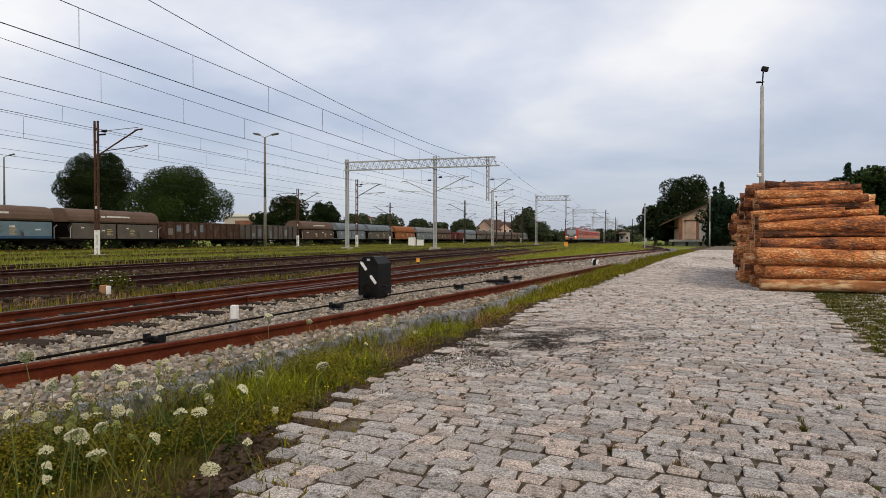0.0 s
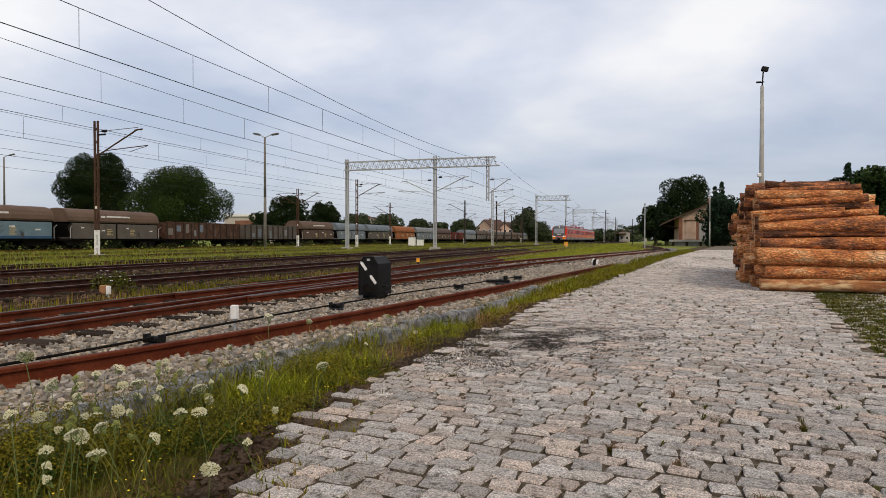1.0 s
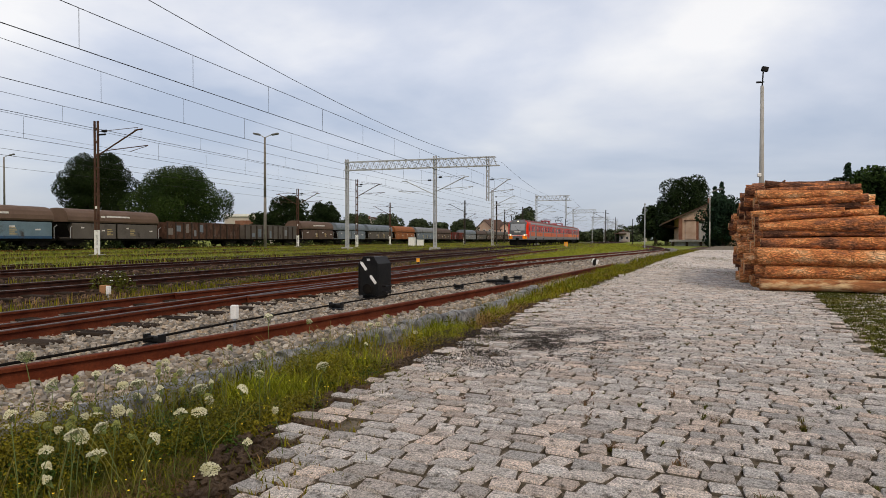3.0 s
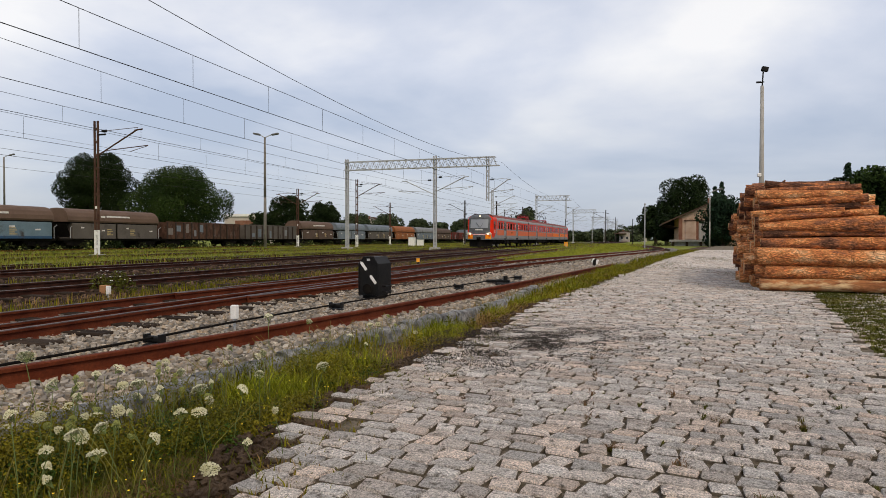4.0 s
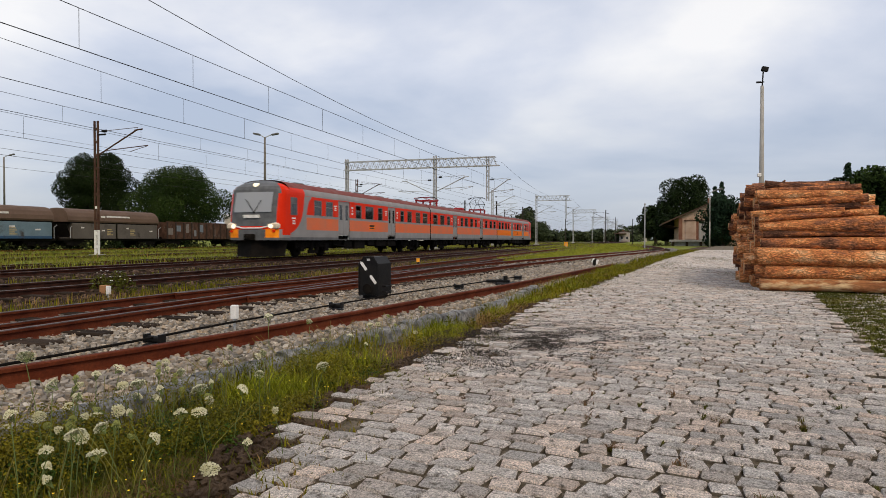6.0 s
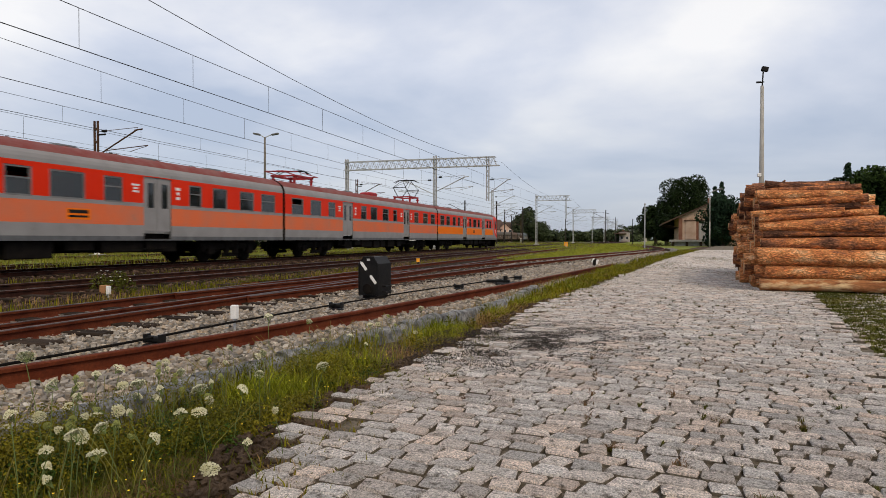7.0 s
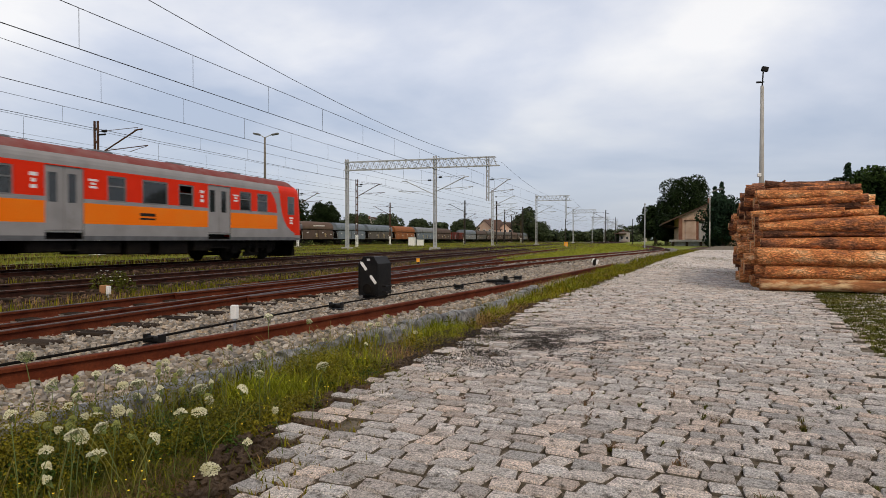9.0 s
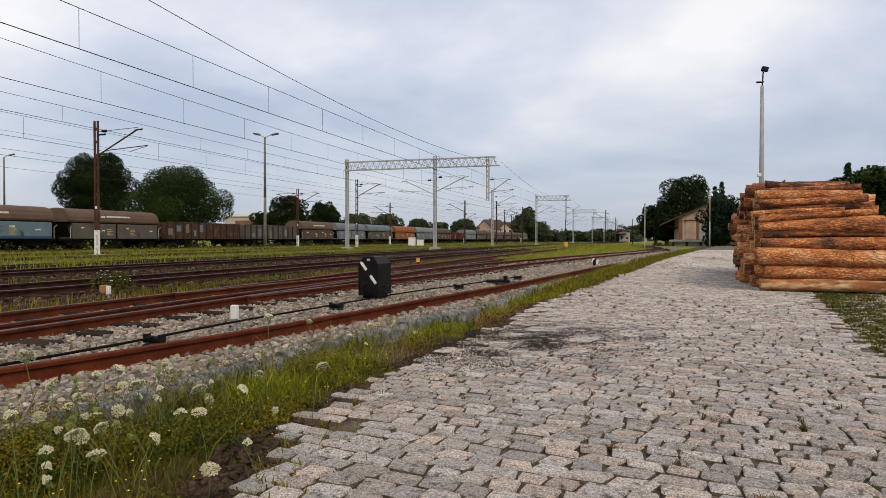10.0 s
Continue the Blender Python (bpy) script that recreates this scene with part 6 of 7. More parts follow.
# crossing timbers stacked among the rails
for i_ in range(5):
    o_ = whole("loose_sleeper", Shape().box(-1.2, 1.2, -0.12, 0.12, 0, 0.13, c=0.015), M_RUST if i_ % 2 else M_SLEEPER, "old dark timber lying between the tracks", "timber", "loose timbers")
    o_.matrix_basis = pose(-8.75 + 0.1 * i_, 13.6 + 0.5 * i_ + (i_ > 2) * 5, -0.24 + 0.0, 0, 0, 74 + 6 * i_)

# ---------------------------------------------------------------- kerb
kerb = thing("kerb", "line of weathered grey kerb stones half sunk in weeds", "kerb", kind="structure")
P_ = lerp_path(KERB_LINE, 0.05)
run_, start_ = 0.0, P_[0]
for a_, b_ in zip(P_, P_[1:]):
    run_ += (b_ - a_).length
    if run_ > 0.98:
        d_ = b_ - start_
        s = Shape().sweep([(-0.08, -0.3), (0.08, -0.3), (0.09, -0.14), (0.085, -0.05), (0.075, 0.0), (0.05, 0.022), (0.0, 0.028), (-0.05, 0.022), (-0.075, 0.0), (-0.085, -0.05)],
                          [(0, 0.012 + (d_.length - 0.024) * k / 12, 0) for k in range(13)])
        for i_, v_ in enumerate(s.v):
            p_ = Vector(v_) + Vector((start_.x, start_.y, 0))
            s.v[i_] = tuple(Vector(v_) + 0.03 * noise.noise_vector(p_ * 4) + 0.016 * noise.noise_vector(p_ * 13))
        o_ = part("kerb_stone", s, M_KERB, kerb)
        o_.matrix_basis = Matrix.Translation((start_.x, start_.y, -0.005 + rng.uniform(-0.035, 0.015))) @ Matrix.Rotation(rng.uniform(-0.03, 0.03), 4, "X") @ Matrix.Rotation(math.atan2(d_.y, d_.x) - math.pi / 2 + rng.uniform(-0.015, 0.015), 4, "Z")
        start_, run_ = b_, 0.0

# ---------------------------------------------------------------- ballast stones
def stones(n, xr, yr, keep, zf, size, seed, power=1.0):
    """Angular crushed stones strewn over a strip, thinning out with distance."""
    g = np.random.RandomState(seed)
    base = 0.72 * np.array([(x, y, z) for z in (-1, 1) for x, y in ((-1, -1), (1, -1), (1, 1), (-1, 1))], float)
    face = [(3, 2, 1, 0), (4, 5, 6, 7), (0, 1, 5, 4), (1, 2, 6, 5), (2, 3, 7, 6), (3, 0, 4, 7)]
    s = Shape()
    k = 0
    while k < n:
        x, y = g.uniform(*xr), yr[0] + (yr[1] - yr[0]) * g.rand() ** power
        if not keep(x, y):
            continue
        v = base * (size * g.uniform(0.55, 1.25, 3)) * np.array([1, 1, 0.75]) + g.uniform(-0.32, 0.32, (8, 3)) * size
        a = g.uniform(0, math.tau)
        c, d = math.cos(a), math.sin(a)
        tilt = g.uniform(-0.7, 0.7)
        v = v @ np.array([[c, -d, 0], [d, c, 0], [0, 0, 1]]) @ np.array([[1, 0, 0], [0, math.cos(tilt), -math.sin(tilt)], [0, math.sin(tilt), math.cos(tilt)]])
        v += np.array([x, y, zf(x, y) + g.uniform(0.0, 0.6) * size])
        o = len(s.v)
        s.v += [tuple(p) for p in v.tolist()]
        s.f += [tuple(o + i for i in f) for f in face]
        k += 1
    s.m = [0] * len(s.f)
    return s


NEAR = [(-4.6, 0.5), (-4.27, 3.4), (-3.74, 5.6), (-3.1, 9.6), (-2.57, 12.9), (-1.4, 22), (-0.2, 32)]
def near_x(y):
    for (xa, ya), (xb, yb) in zip(NEAR, NEAR[1:]):
        if ya <= y <= yb:
            return xa + (xb - xa) * (y - ya) / (yb - ya)
    return -4.6 if y < 1 else -0.2
def siding_ok(x, y):
    return x < kerb_x(y) - 0.1 and abs(x - near_x(y)) > 0.06
whole("ballast", stones(19000, (-6.1, -1.2), (2.0, 26), siding_ok, lambda x, y: -0.145, 0.030, 1, 1.7), M_STONE, "pale grey crushed-stone ballast between the rails", "ballast", kind="stuff")
whole("ballast", stones(5000, (-7.5, -6.0), (3.0, 24), lambda x, y: True, lambda x, y: -0.155, 0.032, 2, 1.5), M_STONE, "crushed-stone ballast between the sleepers", "ballast", kind="stuff")
whole("ballast", stones(5000, (-6.0, 2.0), (24, 60), lambda x, y: -7 + max(0, (y - 20)) * 0.12 < x < kerb_x(y) - 0.3, lambda x, y: -0.15, 0.05, 3), M_STONE, "crushed-stone ballast along the siding", "ballast", kind="stuff")
M_STONEB = mat("rusty_brown_ballast_stone", (0.075, 0.046, 0.032), 0.95, var=0.3, scale=6, fine=50, bump=0.2, other=(0.13, 0.085, 0.06), rnd=0.4, island=True)
for xc_ in (-11.42, -17.14):
    whole("ballast", stones(5000, (xc_ - 1.9, xc_ + 1.9), (4, 60), lambda x, y: True, lambda x, y: -0.16 - 0.05 * max(0, abs(x - xc_) - 1.3), 0.042, 40 + int(xc_), 1.4), M_STONEB, "brown rust-stained ballast stones", "ballast", kind="stuff")


# ---------------------------------------------------------------- plants
def blades(n, place, h, w, seed, lean=0.35):
    """Bent grass blades; place(g) gives (x, y, z, height factor)."""
    g = np.random.RandomState(seed)
    s = Shape()
    for _ in range(n):
        x, y, z, f = place(g)
        a, hh, ww = g.uniform(0, math.tau), h * f * g.uniform(0.5, 1.3), w * g.uniform(0.6, 1.4)
        l, c, d = lean * g.uniform(0.1, 1.4) * hh, math.cos(a), math.sin(a)
        px, py = -d * ww, c * ww
        o = len(s.v)
        s.v += [(x - px, y - py, z), (x + px, y + py, z), (x + px * 0.7 + c * l * 0.35, y + py * 0.7 + d * l * 0.35, z + hh * 0.6),
                (x - px * 0.7 + c * l * 0.35, y - py * 0.7 + d * l * 0.35, z + hh * 0.6), (x + c * l, y + d * l, z + hh)]
        s.f += [(o, o + 1, o + 2, o + 3), (o + 3, o + 2, o + 4)]
    s.m = [0] * len(s.f)
    return s


def grass_mat(name, a, b):
    return mat(name, a, 0.65, var=0.2, scale=1.2, fine=6, bump=0, other=b, rnd=0.45, island=True, spec=0.08)


G_LUSH = grass_mat("lush_grass", (0.075, 0.088, 0.004), (0.18, 0.155, 0.008))
G_DRY = grass_mat("dry_grass", (0.155, 0.095, 0.03), (0.26, 0.17, 0.06))
G_WEED = grass_mat("feathery_weed_leaves", (0.028, 0.040, 0.005), (0.085, 0.09, 0.010))
G_MID = grass_mat("bright_meadow_grass", (0.16, 0.20, 0.018), (0.30, 0.29, 0.03))
G_FAR = grass_mat("meadow_grass", (0.11, 0.135, 0.015), (0.22, 0.22, 0.026))


def verge_z(x, y):
    a, b = kerb_x(y) + 0.08, road_x(y) + 0.1
    return -0.135 + 0.06 * (x - a) / max(0.2, b - a)


def dense(x, y, s_, off):
    return noise.noise(Vector((x * s_ + off, y * s_, off)))


def on_verge(y0, y1, power, dry, patch, seed_off, edge=0.0):
    def f(g):
        while True:
            y = y0 + (y1 - y0) * g.rand() ** power
            u = g.rand()
            a, b = kerb_x(y) + 0.06, road_x(y) + 0.05
            x = a + (b - a) * u
            p = dense(x, y, 1.1, seed_off) * 0.9 + 0.45 - edge * u - (0.8 if u < 0.3 and y > 2.3 else 0)
            if g.rand() < p + patch:
                return x, y, verge_z(x, y), (1.15 - 0.55 * u) * (0.8 + 0.5 * max(0, dense(x, y, 1.7, 9)))
    return f


whole("grass", blades(6000, on_verge(0.9, 9, 1.0, 0, -0.15, 3.0, 0.35), 0.10, 0.0022, 21, 1.2), G_LUSH, "fresh green grass on the verge", "grass", kind="stuff")
whole("weeds", blades(34000, on_verge(0.8, 4.8, 1.0, 0, 0.25, 5.0, 0.25), 0.085, 0.0014, 22, 1.7), G_WEED, "feathery green weeds among the grass", "weeds", kind="stuff")
whole("dry_grass", blades(5500, on_verge(4.2, 24, 1.4, 0, -0.05, 12.0, -0.2), 0.14, 0.0026, 23, 0.9), G_DRY, "dry straw-coloured grass on the verge", "grass", kind="stuff")
whole("grass", blades(15000, on_verge(10, 62, 1.3, 0, 0.35, 3.0, 0.2), 0.2, 0.010, 24, 0.5), G_LUSH, "green grass strip between siding and setts", "grass", kind="stuff")

whole("dry_grass", blades(9000, on_verge(7.5, 60, 1.5, 0, 0.1, 12.0, -0.4), 0.15, 0.006, 48, 0.8), G_DRY, "dry yellow grass along the edge of the setts", "grass", kind="stuff")



# bright clumps of fresh grass, and red-brown litter towards the setts
G_BRIGHT = grass_mat("bright_grass", (0.14, 0.17, 0.008), (0.27, 0.26, 0.014))
G_LITTER = grass_mat("red_brown_litter", (0.10, 0.052, 0.026), (0.20, 0.115, 0.055))
g_ = np.random.RandomState(90)
CLUMPS = []
while len(CLUMPS) < 170:
    y = 3.4 + 24 * g_.rand() ** 1.5
    u = 0.30 + 0.45 * g_.rand() ** 1.3 if g_.rand() < 0.85 else 0.12
    x = kerb_x(y) + (road_x(y) - kerb_x(y)) * u
    if dense(x, y, 0.8, 33.0) > -0.12:
        CLUMPS.append((x, y, g_.uniform(0.05, 0.11), g_.uniform(0.6, 1.25)))


def in_clump(g):
    x, y, r, f = CLUMPS[g.randint(len(CLUMPS))]
    x, y = x + r * g.normal(), y + r * 1.3 * g.normal()
    return x, y, verge_z(x, y), f


def litter(g):
    y = 1.6 + 22 * g.rand() ** 1.6
    u = 0.25 + 0.77 * g.rand() ** 0.7
    x = kerb_x(y) + (road_x(y) - kerb_x(y)) * u
    return x, y, verge_z(x, y) + 0.012, 0.5 + 0.6 * g.rand()


whole("grass", blades(18000, in_clump, 0.13, 0.0028, 91, 0.9), G_BRIGHT, "bright yellow-green grass tufts on the verge", "grass", kind="stuff")
whole("dry_grass", blades(34000, litter, 0.030, 0.0022, 92, 3.0), G_LITTER, "red-brown dead grass litter beside the setts", "grass", kind="stuff")


def edge_litter(g):
    y = 1.3 + 3.6 * g.rand()
    x = kerb_x(y) + (road_x(y) - kerb_x(y)) * (0.62 + 0.46 * g.rand())
    return x, y, verge_z(x, y) + 0.012, 0.5 + 0.8 * g.rand()


whole("dry_grass", blades(13000, edge_litter, 0.026, 0.0024, 93, 3.2), G_LITTER, "flattened brown litter on the bare edge of the verge", "grass", kind="stuff")
whole("weeds", blades(9000, edge_litter, 0.035, 0.0019, 94, 1.8), G_WEED, "low green weeds on the bare edge of the verge", "weeds", kind="stuff")


def by_kerb(g):
    while True:
        y = 1.5 + 10.5 * g.rand() ** 1.3
        if g.rand() < 0.25 + 1.3 * dense(y, 0.0, 1.4, 40.0):
            x = kerb_x(y) + 0.13 + 0.05 * g.normal()
            return x, y, -0.11, 0.7 + 0.6 * g.rand()


whole("grass", blades(800, by_kerb, 0.17, 0.004, 46, 0.8), G_LUSH, "long grass tufts leaning against the kerb", "grass", kind="stuff")
whole("grass", blades(900, lambda g: (lambda y: (kerb_x(y) - 0.16 - 0.1 * abs(g.normal()), y, -0.14, 0.8 + 0.4 * g.rand()))(2.0 + 16 * g.rand() ** 1.3), 0.13, 0.004, 47, 0.8), G_DRY, "thin grass between kerb and rail", "grass", kind="stuff")


def strip(x0, x1, y0, y1, power, off, lo, z=-0.24, hf=1.0):
    def f(g):
        while True:
            y = y0 + (y1 - y0) * g.rand() ** power
            x = g.uniform(x0, x1)
            if g.rand() < dense(x * 0.35, y * 0.35, 1.0, off) + lo:
                return x, y, z, hf
    return f


whole("grass", blades(7000, strip(-10.0, -7.9, 4, 90, 1.8, 2.0, 0.4), 0.15, 0.006, 25), G_DRY, "sparse straw-coloured grass between the tracks", "grass", kind="stuff")
whole("grass", blades(9000, strip(-10.0, -7.9, 4, 110, 1.7, 7.0, 0.3), 0.18, 0.007, 26), G_LUSH, "green tufts between the tracks", "grass", kind="stuff")
whole("grass", blades(2500, strip(-15.2, -13.4, 6, 90, 1.6, 7.0, 0.3), 0.16, 0.008, 27), G_LUSH, "green tufts between the running lines", "grass", kind="stuff")
whole("grass", blades(60000, strip(-50, -19.6, 14, 200, 1.5, 4.0, 0.42), 0.28, 0.013, 28, 0.9), G_FAR, "tall meadow grass over the disused sidings", "grass", kind="stuff")
whole("dry_grass", blades(5000, strip(-50, -19.3, 14, 200, 1.6, 8.0, 0.3), 0.32, 0.012, 29), G_DRY, "dry stalks in the meadow grass", "grass", kind="stuff")
whole("grass", blades(26000, lambda g: (lambda y: (g.uniform(-6.8 + 0.0 * y, -3.4 - 1.7 + (y - 30) * 0.14), y, -0.24, 1.0))(30 + 45 * g.rand()), 0.26, 0.010, 30, 0.8), G_MID, "bright grass between the lines and the siding", "grass", kind="stuff")
whole("grass", blades(14000, lambda g: (g.uniform(-14.5, 0.0), 60 + 90 * g.rand(), -0.24, 1.0), 0.32, 0.018, 31, 0.8), G_MID, "bright far grass beside the lines", "grass", kind="stuff")

# leafy weeds: low bushes of small leaves
def weed_bushes(count, y0, y1, power, r0, r1, n, size, seed, u0=0.1, u1=0.9):
    g = np.random.RandomState(seed)
    c, r = [], []
    while len(c) < count:
        y = y0 + (y1 - y0) * g.rand() ** power
        u = u0 + (u1 - u0) * g.rand()
        a, b = kerb_x(y) + 0.1, road_x(y)
        x = a + (b - a) * u
        if g.rand() < 0.55 - 0.4 * u + dense(x, y, 1.2, 17.0) and (u > 0.34 or y < 2.5 or g.rand() < 0.12):
            rr = g.uniform(r0, r1) * (1.2 - 0.6 * u)
            c.append((x, y, verge_z(x, y) + rr * 0.75))
            r.append(rr)
    return leaf_cloud(c, r, n, size, seed, 1.2)


G_LEAF = grass_mat("weed_leaves", (0.06, 0.068, 0.006), (0.20, 0.16, 0.012))
G_LEAFB = grass_mat("fresh_weed_leaves", (0.022, 0.048, 0.008), (0.05, 0.08, 0.012))
whole("weeds", weed_bushes(480, 1.0, 4.6, 1.15, 0.04, 0.13, 105000, 0.0068, 71, 0.05), G_LEAF, "low bushy weeds with small yellow-green leaves", "weeds", kind="stuff")
whole("weeds", weed_bushes(200, 1.0, 5.0, 1.1, 0.04, 0.10, 40000, 0.0065, 72, 0.1), G_LEAFB, "low fresh green weeds on the verge", "weeds", kind="stuff")
whole("weeds", weed_bushes(200, 1.5, 7.0, 1.1, 0.015, 0.04, 22000, 0.0055, 74, 0.6, 1.03), G_LEAF, "low creeping weeds along the edge of the setts", "weeds", kind="stuff")
whole("weeds", weed_bushes(150, 4.0, 24.0, 1.4, 0.04, 0.09, 14000, 0.011, 73, 0.15), G_LEAF, "low yellow-green weeds along the kerb", "weeds", kind="stuff")

# bare and leafy stalks that stand and lean through the weeds
G_STEM = grass_mat("weed_stalks", (0.09, 0.10, 0.018), (0.20, 0.17, 0.05))
s = Shape()
g_ = np.random.RandomState(77)
for _ in range(420):
    y = 1.2 + 4.6 * g_.rand() ** 1.3
    x = kerb_x(y) + (road_x(y) - kerb_x(y)) * (0.02 + 0.85 * g_.rand() ** 1.2)
    z, h_, a_ = verge_z(x, y), g_.uniform(0.12, 0.34), g_.uniform(0, math.tau)
    l_ = h_ * g_.uniform(0.1, 0.9)
    s.tube([(x, y, z), (x + l_ * 0.35 * math.cos(a_), y + l_ * 0.35 * math.sin(a_), z + h_ * 0.55), (x + l_ * math.cos(a_), y + l_ * math.sin(a_), z + h_)], g_.uniform(0.0008, 0.0018), n=3)
whole("weed_stalks", s, G_STEM, "thin leaning stalks of weeds on the verge", "weeds", kind="stuff")

# white umbels of wild carrot
M_UMBEL = mat("creamy_white_florets", (0.50, 0.48, 0.27), 0.85, var=0.2, scale=30, fine=90, bump=0.1, other=(0.64, 0.62, 0.46), spec=0.2)
M_STALK = mat("green_stalk", (0.10, 0.13, 0.04), 0.7, var=0.15, bump=0)
M_BUD = mat("yellow_green_bud", (0.24, 0.26, 0.08), 0.8, var=0.2, bump=0)


def umbel_mesh(seed, r, bud=False):
    q = random.Random(seed)
    s = Shape()
    for k in range(64):
        rr, a = r * math.sqrt((k + 0.5) / 64), k * 2.4
        z = (0.018 * (1 - (rr / r) ** 2)) if not bud else 0.03 * math.sqrt(max(0, 1 - (rr / r) ** 2))
        c = Vector((rr * math.cos(a), rr * math.sin(a), z + q.uniform(-0.004, 0.004)))
        m = 6
        fr = r * q.uniform(0.10, 0.17)
        ring = [c + Vector((fr * math.cos(math.tau * i / m), fr * math.sin(math.tau * i / m), q.uniform(-0.003, 0.0))) for i in range(m)]
        s.add([c + Vector((0, 0, 0.005))] + ring, [(0, 1 + i, 1 + (i + 1) % m) for i in range(m)])
        if k % 5 == 0:
            s.rod((0, 0, -0.03), c, 0.0009, n=3, slot=1, caps=False)
    return s.mesh("umbel", [M_BUD if bud else M_UMBEL, M_STALK])


UMBELS = [umbel_mesh(i, r) for i, r in enumerate((0.024, 0.034, 0.016, 0.029))] + [umbel_mesh(9, 0.017, True)]
HEADS = [(-2.28, 2.01, .04), (-2.34, 3.03, .06), (-2.55, 2.97, .06), (-2.53, 4.03, .34), (-2.4, 4.38, .27), (-1.83, 3.5, .13), (-1.72, 2.8, .05), (-2.08, 2.69, .04), (-2.01, 2.3, .03),
         (-2.33, 2.2, .05), (-2.73, 2.6, .15), (-2.77, 2.48, .17), (-2.66, 2.31, .07), (-1.65, 2.2, -.03), (-2.09, 1.85, 0), (-2.3, 2.31, .05), (-2.5, 2.04, .16), (-2.11, 3.1, .06),
         (-2.33, 2.51, .06), (-2.1, 2.58, .06), (-1.68, 2.5, -.02), (-2.9, 2.45, .31), (-2.46, 2.37, .07), (-2.19, 3.39, .08)]
q_ = random.Random(4)
spots = [(x * 0.84, y * 0.84, 0.92 - (0.92 - z) * 0.84) for x, y, z in HEADS]
while len(spots) < 104:
    y = q_.uniform(1.3, 3.2) if q_.random() < 0.8 else q_.uniform(3, 6)
    a, b = kerb_x(y), road_x(y)
    x = a + (b - a) * q_.uniform(-0.02, 0.62)
    spots.append((x, y, verge_z(x, y) + q_.uniform(0.14, 0.36)))
for i_, (x, y, z) in enumerate(spots):
    bud = i_ >= 24 and q_.random() < 0.36
    t = thing("wild_carrot", "white flowering wild carrot on a thin stalk" if not bud else "yellow-green wild carrot bud on a thin stalk", "flower", "wild carrots on the verge", at=pose(x, y, 0))
    zb = verge_z(x, y) - 0.02
    bx, by = q_.uniform(-0.06, 0.06), q_.uniform(-0.06, 0.06)
    pts_ = [(bx, by, zb), (bx * 0.7, by * 0.7, zb + (z - zb) * 0.5), (0, 0, z - 0.03)]
    part("stalk", Shape().tube(pts_, 0.0017, n=5), M_STALK, t)
    u_ = part("umbel", UMBELS[4] if bud else UMBELS[i_ % 4], None, t)
    u_.matrix_basis = pose(0, 0, z, q_.uniform(-25, 62), q_.uniform(-40, 40), q_.uniform(0, 360)) @ Matrix.Diagonal((q_.uniform(0.75, 1.15), q_.uniform(0.6, 1.1), 1.0, 1.0))
# small yellow flowers low in the weeds
s = Shape()
for _ in range(90):
    y = q_.uniform(1.6, 4.6)
    a, b = kerb_x(y), road_x(y)
    x = a + (b - a) * q_.uniform(0.3, 0.95)
    z = verge_z(x, y) + q_.uniform(0.04, 0.14)
    s.add([(x + 0.005 * math.cos(k * 1.257), y + 0.005 * math.sin(k * 1.257), z + 0.002 * (k % 2)) for k in range(5)], [(0, 1, 2, 3, 4)])
whole("yellow_flowers", s, mat("yellow_petals", (0.75, 0.5, 0.03), 0.6, var=0.1, bump=0), "tiny yellow flowers low in the weeds", "flowers", kind="stuff")

# ---------------------------------------------------------------- setts
M_MOSS = grass_mat("moss", (0.055, 0.062, 0.010), (0.11, 0.10, 0.018))


def sett(sh, x, y, w, d, rot, q, hz):
    """One worn sett: an uneven rectangle with knocked corners and a domed, chamfered head."""
    c, sn = math.cos(rot), math.sin(rot)
    def P(a, b, z):
        return (x + a * c - b * sn, y + a * sn + b * c, z)
    w, d = w * q.uniform(0.94, 1.0), d * q.uniform(0.90, 1.0)
    o = []
    skew = q.uniform(-0.012, 0.012)
    for sx, sy in ((-1, -1), (1, -1), (1, 1), (-1, 1)):
        ka, kb = w * q.uniform(0.05, 0.14), d * q.uniform(0.10, 0.28)
        ca, cb = sx * w + sy * skew + q.uniform(-0.006, 0.004), sy * d + q.uniform(-0.005, 0.004)
        pair = [(ca, cb - sy * kb), (ca - sx * ka, cb)]
        o += pair if sx * sy > 0 else pair[::-1]
    o = o[1:] + o[:1]
    i = len(sh.v)
    ta, tb = q.uniform(-0.03, 0.03), q.uniform(-0.035, 0.035)
    sh.v += [P(a, b, -0.06) for a, b in o] + [P(a, b, hz - q.uniform(0.006, 0.011) + a * ta + b * tb) for a, b in o]
    sh.v += [P(a * 0.92, b * 0.88, hz + a * ta + b * tb + q.uniform(-0.003, 0.003)) for a, b in o]
    sh.v.append(P(q.uniform(-0.02, 0.02), q.uniform(-0.01, 0.01), hz + q.uniform(-0.001, 0.005)))
    for r in (0, 8):
        sh.f += [(i + r + n, i + r + (n + 1) % 8, i + r + 8 + (n + 1) % 8, i + r + 8 + n) for n in range(8)]
    sh.f += [(i + 16 + n, i + 16 + (n + 1) % 8, i + 24) for n in range(8)]
    sh.m += [1] * 8 + [0] * 16


paving = thing("sett_paving", "worn grey granite setts with earth and moss in the joints", "paving", kind="structure")
q_ = random.Random(17)
rest = Shape()
single = 0
moss_pts = []
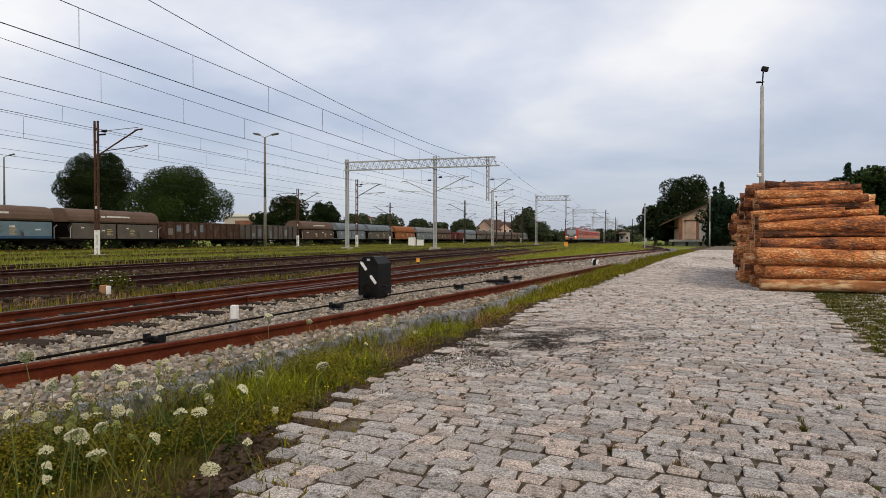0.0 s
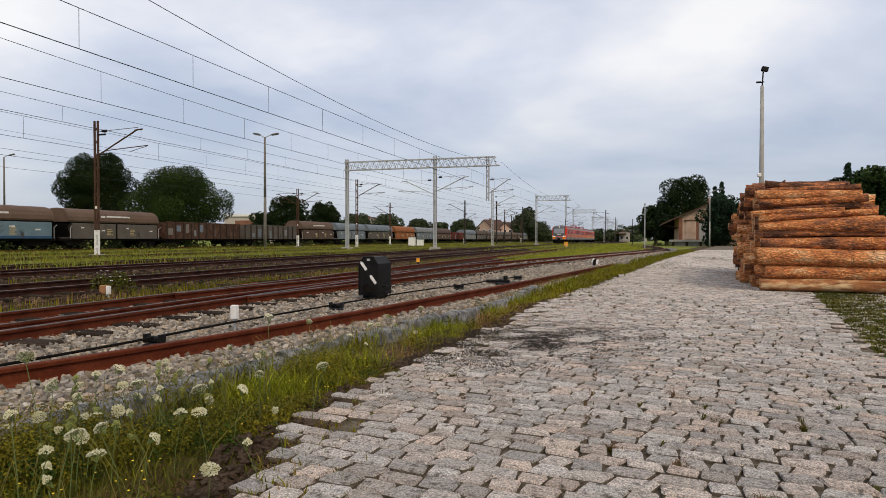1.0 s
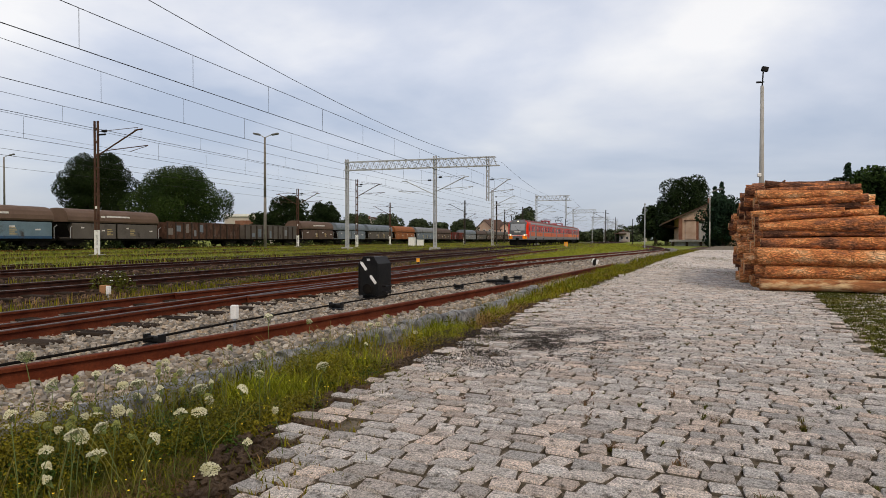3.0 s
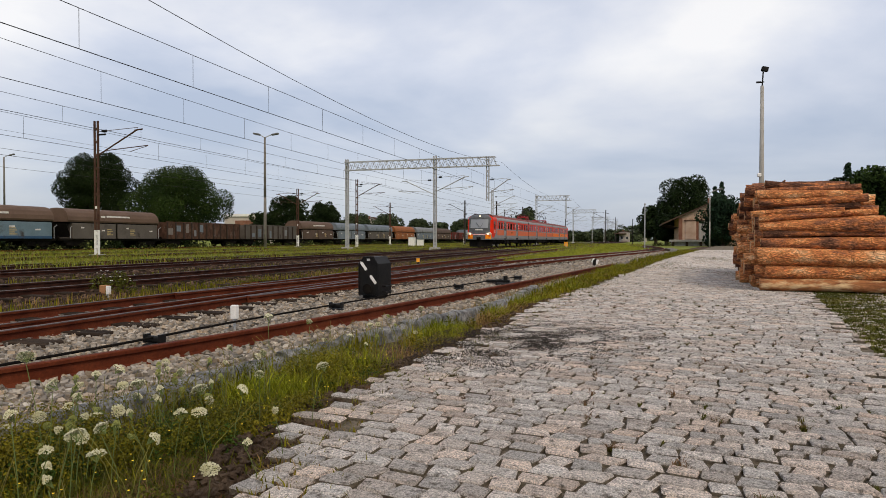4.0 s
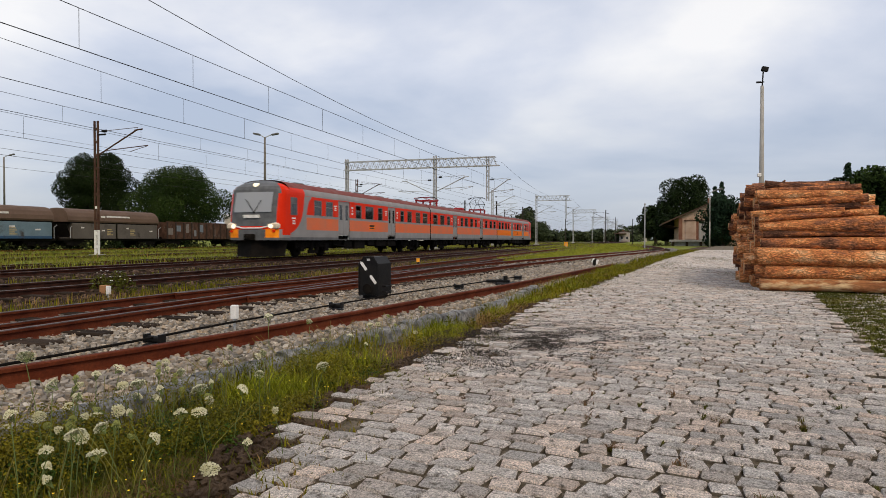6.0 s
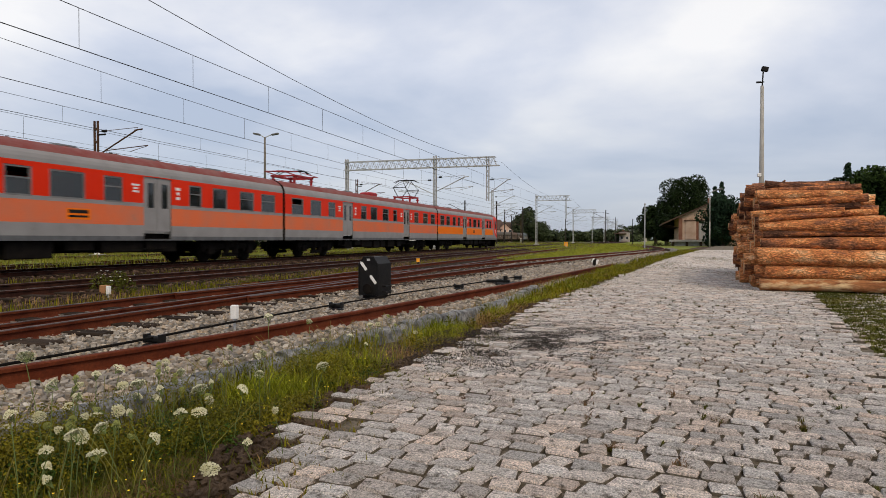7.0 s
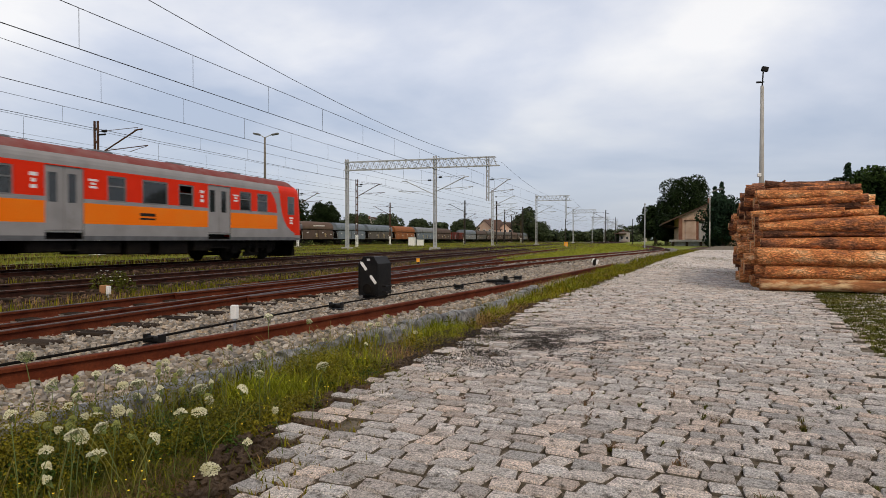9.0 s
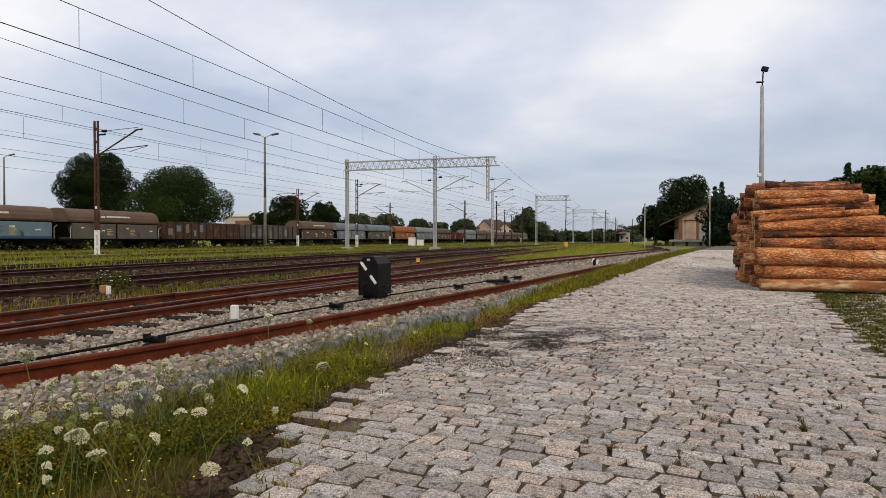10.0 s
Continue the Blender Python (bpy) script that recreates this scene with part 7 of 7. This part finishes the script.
# courses run slantwise over the yard
SLANT = -0.17
cs_, sn_ = math.cos(SLANT), math.sin(SLANT)
v = -3.2
while v < 62:
    pitch = q_.uniform(0.096, 0.116) * (1.0 if v < 20 else 1.3)
    u = -14.0 + q_.uniform(0, 0.2)
    while u < 9.5:
        w = q_.uniform(0.11, 0.19)
        um = u + w / 2
        vm = v + pitch / 2 + 0.05 * noise.noise(Vector((um * 0.35, v * 0.35, 2.0))) + q_.uniform(-0.006, 0.006)
        x, y = um * cs_ - vm * sn_, um * sn_ + vm * cs_
        u += w
        left = road_x(y)
        if y < -2.4 or y > 60 or x < left - 0.04 + 0.09 * noise.noise(Vector((x, y * 2.0, 8.0))) or x > 3.4 + 0.09 * y:
            continue
        edge = x < left + 0.25
        if (edge and q_.random() < 0.07) or (x > 1.55 + 0.15 * (y - 4.8) + 0.5 * noise.noise(Vector((x, y, 4.0))) and 1.2 < y < 16 and q_.random() < 0.55):
            continue
        hz = q_.uniform(-0.003, 0.003) + 0.005 * noise.noise(Vector((x * 0.5, y * 0.5, 5.0)))
        gap = (0.0045, 0.0045) if y < 8 else (0.007, 0.008)
        if single < 300 and 1.2 < y < 4.2 and -1.7 < x < 2.2:
            o = Shape()
            sett(o, 0, 0, w / 2 - gap[0], pitch / 2 - gap[1], SLANT + q_.uniform(-0.03, 0.03), q_, hz)
            part("sett", o, [M_COBBLE, M_JOINT], paving).matrix_basis = pose(x, y, 0)
            single += 1
        else:
            sett(rest, x, y, w / 2 - gap[0], pitch / 2 - gap[1], SLANT + q_.uniform(-0.03, 0.03), q_, hz)
        if q_.random() < 0.24:
            moss_pts.append((x - w / 2 * cs_, y - w / 2 * sn_ - pitch * q_.uniform(-0.5, 0.5)))
    v += pitch
tagged(part("setts", rest, [M_COBBLES, M_JOINT], paving), kind="stuff")


random.Random(8).shuffle(moss_pts)
TUFTS = [q for q in moss_pts if 1.2 < q[1] < 12][:420]


def joint_tuft(g):
    x, y = (moss_pts if g.rand() < 0.5 else TUFTS)[g.randint(len(TUFTS))]
    f = 0.45 + 1.4 * max(0, dense(x, y, 0.8, 21.0))
    return x + g.normal() * 0.014, y + g.normal() * 0.014, -0.016, f


whole("joint_grass", blades(36000, joint_tuft, 0.030, 0.0024, 41, 1.4), M_MOSS, "short olive grass and moss in the joints of the setts", "grass", kind="stuff")


def moss_band(g):
    y = 4.8 + 8.5 * g.rand()
    x = 1.62 + 0.15 * (y - 4.8) + 0.75 * abs(g.normal()) * (0.5 + 0.5 * g.rand())
    return x, y, -0.03, 1.0


whole("joint_grass", blades(7000, lambda g: (lambda q: (q[0] + g.normal() * 0.022, q[1] + g.normal() * 0.016, -0.014, 0.6 + 0.7 * g.rand()))(TUFTS[g.randint(160)]), 0.03, 0.0022, 43, 1.6), G_LITTER, "brown dead grass in the joints of the setts", "grass", kind="stuff")
whole("moss", blades(24000, moss_band, 0.042, 0.009, 42, 0.9), M_MOSS, "olive moss creeping over the setts by the logs", "moss", kind="stuff")


# coal dust and dark grit spilt on the setts
def coal_z(x, y):
    return 0.001
def coal_ok(x, y):
    d = ((x + 0.95) / 0.75) ** 2 + ((y - 5.7 - 0.35 * (x + 0.95)) / 1.0) ** 2
    return rng.random() < math.exp(-d * 0.9) * (0.45 + 1.3 * dense(x, y, 3.0, 31.0))
M_COAL = mat("black_coal_grit", (0.045, 0.04, 0.036), 0.95, var=0.4, bump=0, other=(0.035, 0.03, 0.026), spec=0.1)
whole("coal_grit", stones(16000, (-1.9, 0.5), (4.2, 8.2), coal_ok, coal_z, 0.0036, 61), M_COAL, "black coal grit spilt over the setts", "grit", kind="stuff")


def ragged_edge(g):
    y = 1.4 + 40 * g.rand() ** 1.9
    x = road_x(y) + 0.05 + 0.32 * abs(g.normal()) * max(0.15, 0.6 + dense(y, 0.0, 0.9, 5.0)) * (1 + 0.03 * y)
    return x, y, -0.03, 0.5 + 0.5 * g.rand()


whole("edge_grass", blades(3500, ragged_edge, 0.055, 0.004, 44, 0.8), G_LUSH, "low grass creeping over the edge of the setts", "grass", kind="stuff")
whole("edge_grass", blades(3000, ragged_edge, 0.05, 0.003, 45, 0.9), G_DRY, "dry grass litter along the edge of the setts", "grass", kind="stuff")
whole("edge_soil", stones(6000, (-1.9, 8.0), (1.3, 50), lambda x, y: -0.2 < x - road_x(y) < 0.08 + 0.4 * max(0, dense(x * 0.6, y * 0.6, 1.0, 15.0) + 0.25), lambda x, y: -0.028, 0.018, 62, 1.8), M_SOIL, "crumbs of dark soil along the edge of the setts", "soil", kind="stuff")


def far_moss(g):
    while True:
        y = 12 + 42 * g.rand() ** 1.2
        x = road_x(y) + g.uniform(0.1, 6.5)
        if g.rand() < dense(x * 0.5, y * 0.35, 1.0, 51.0) * 1.4 + 0.18:
            return x, y, -0.026, 0.8 + 0.7 * g.rand()


whole("moss", blades(26000, far_moss, 0.03, 0.009, 49, 0.9), M_MOSS, "patches of olive moss and thin grass across the far setts", "moss", kind="stuff")


motions()
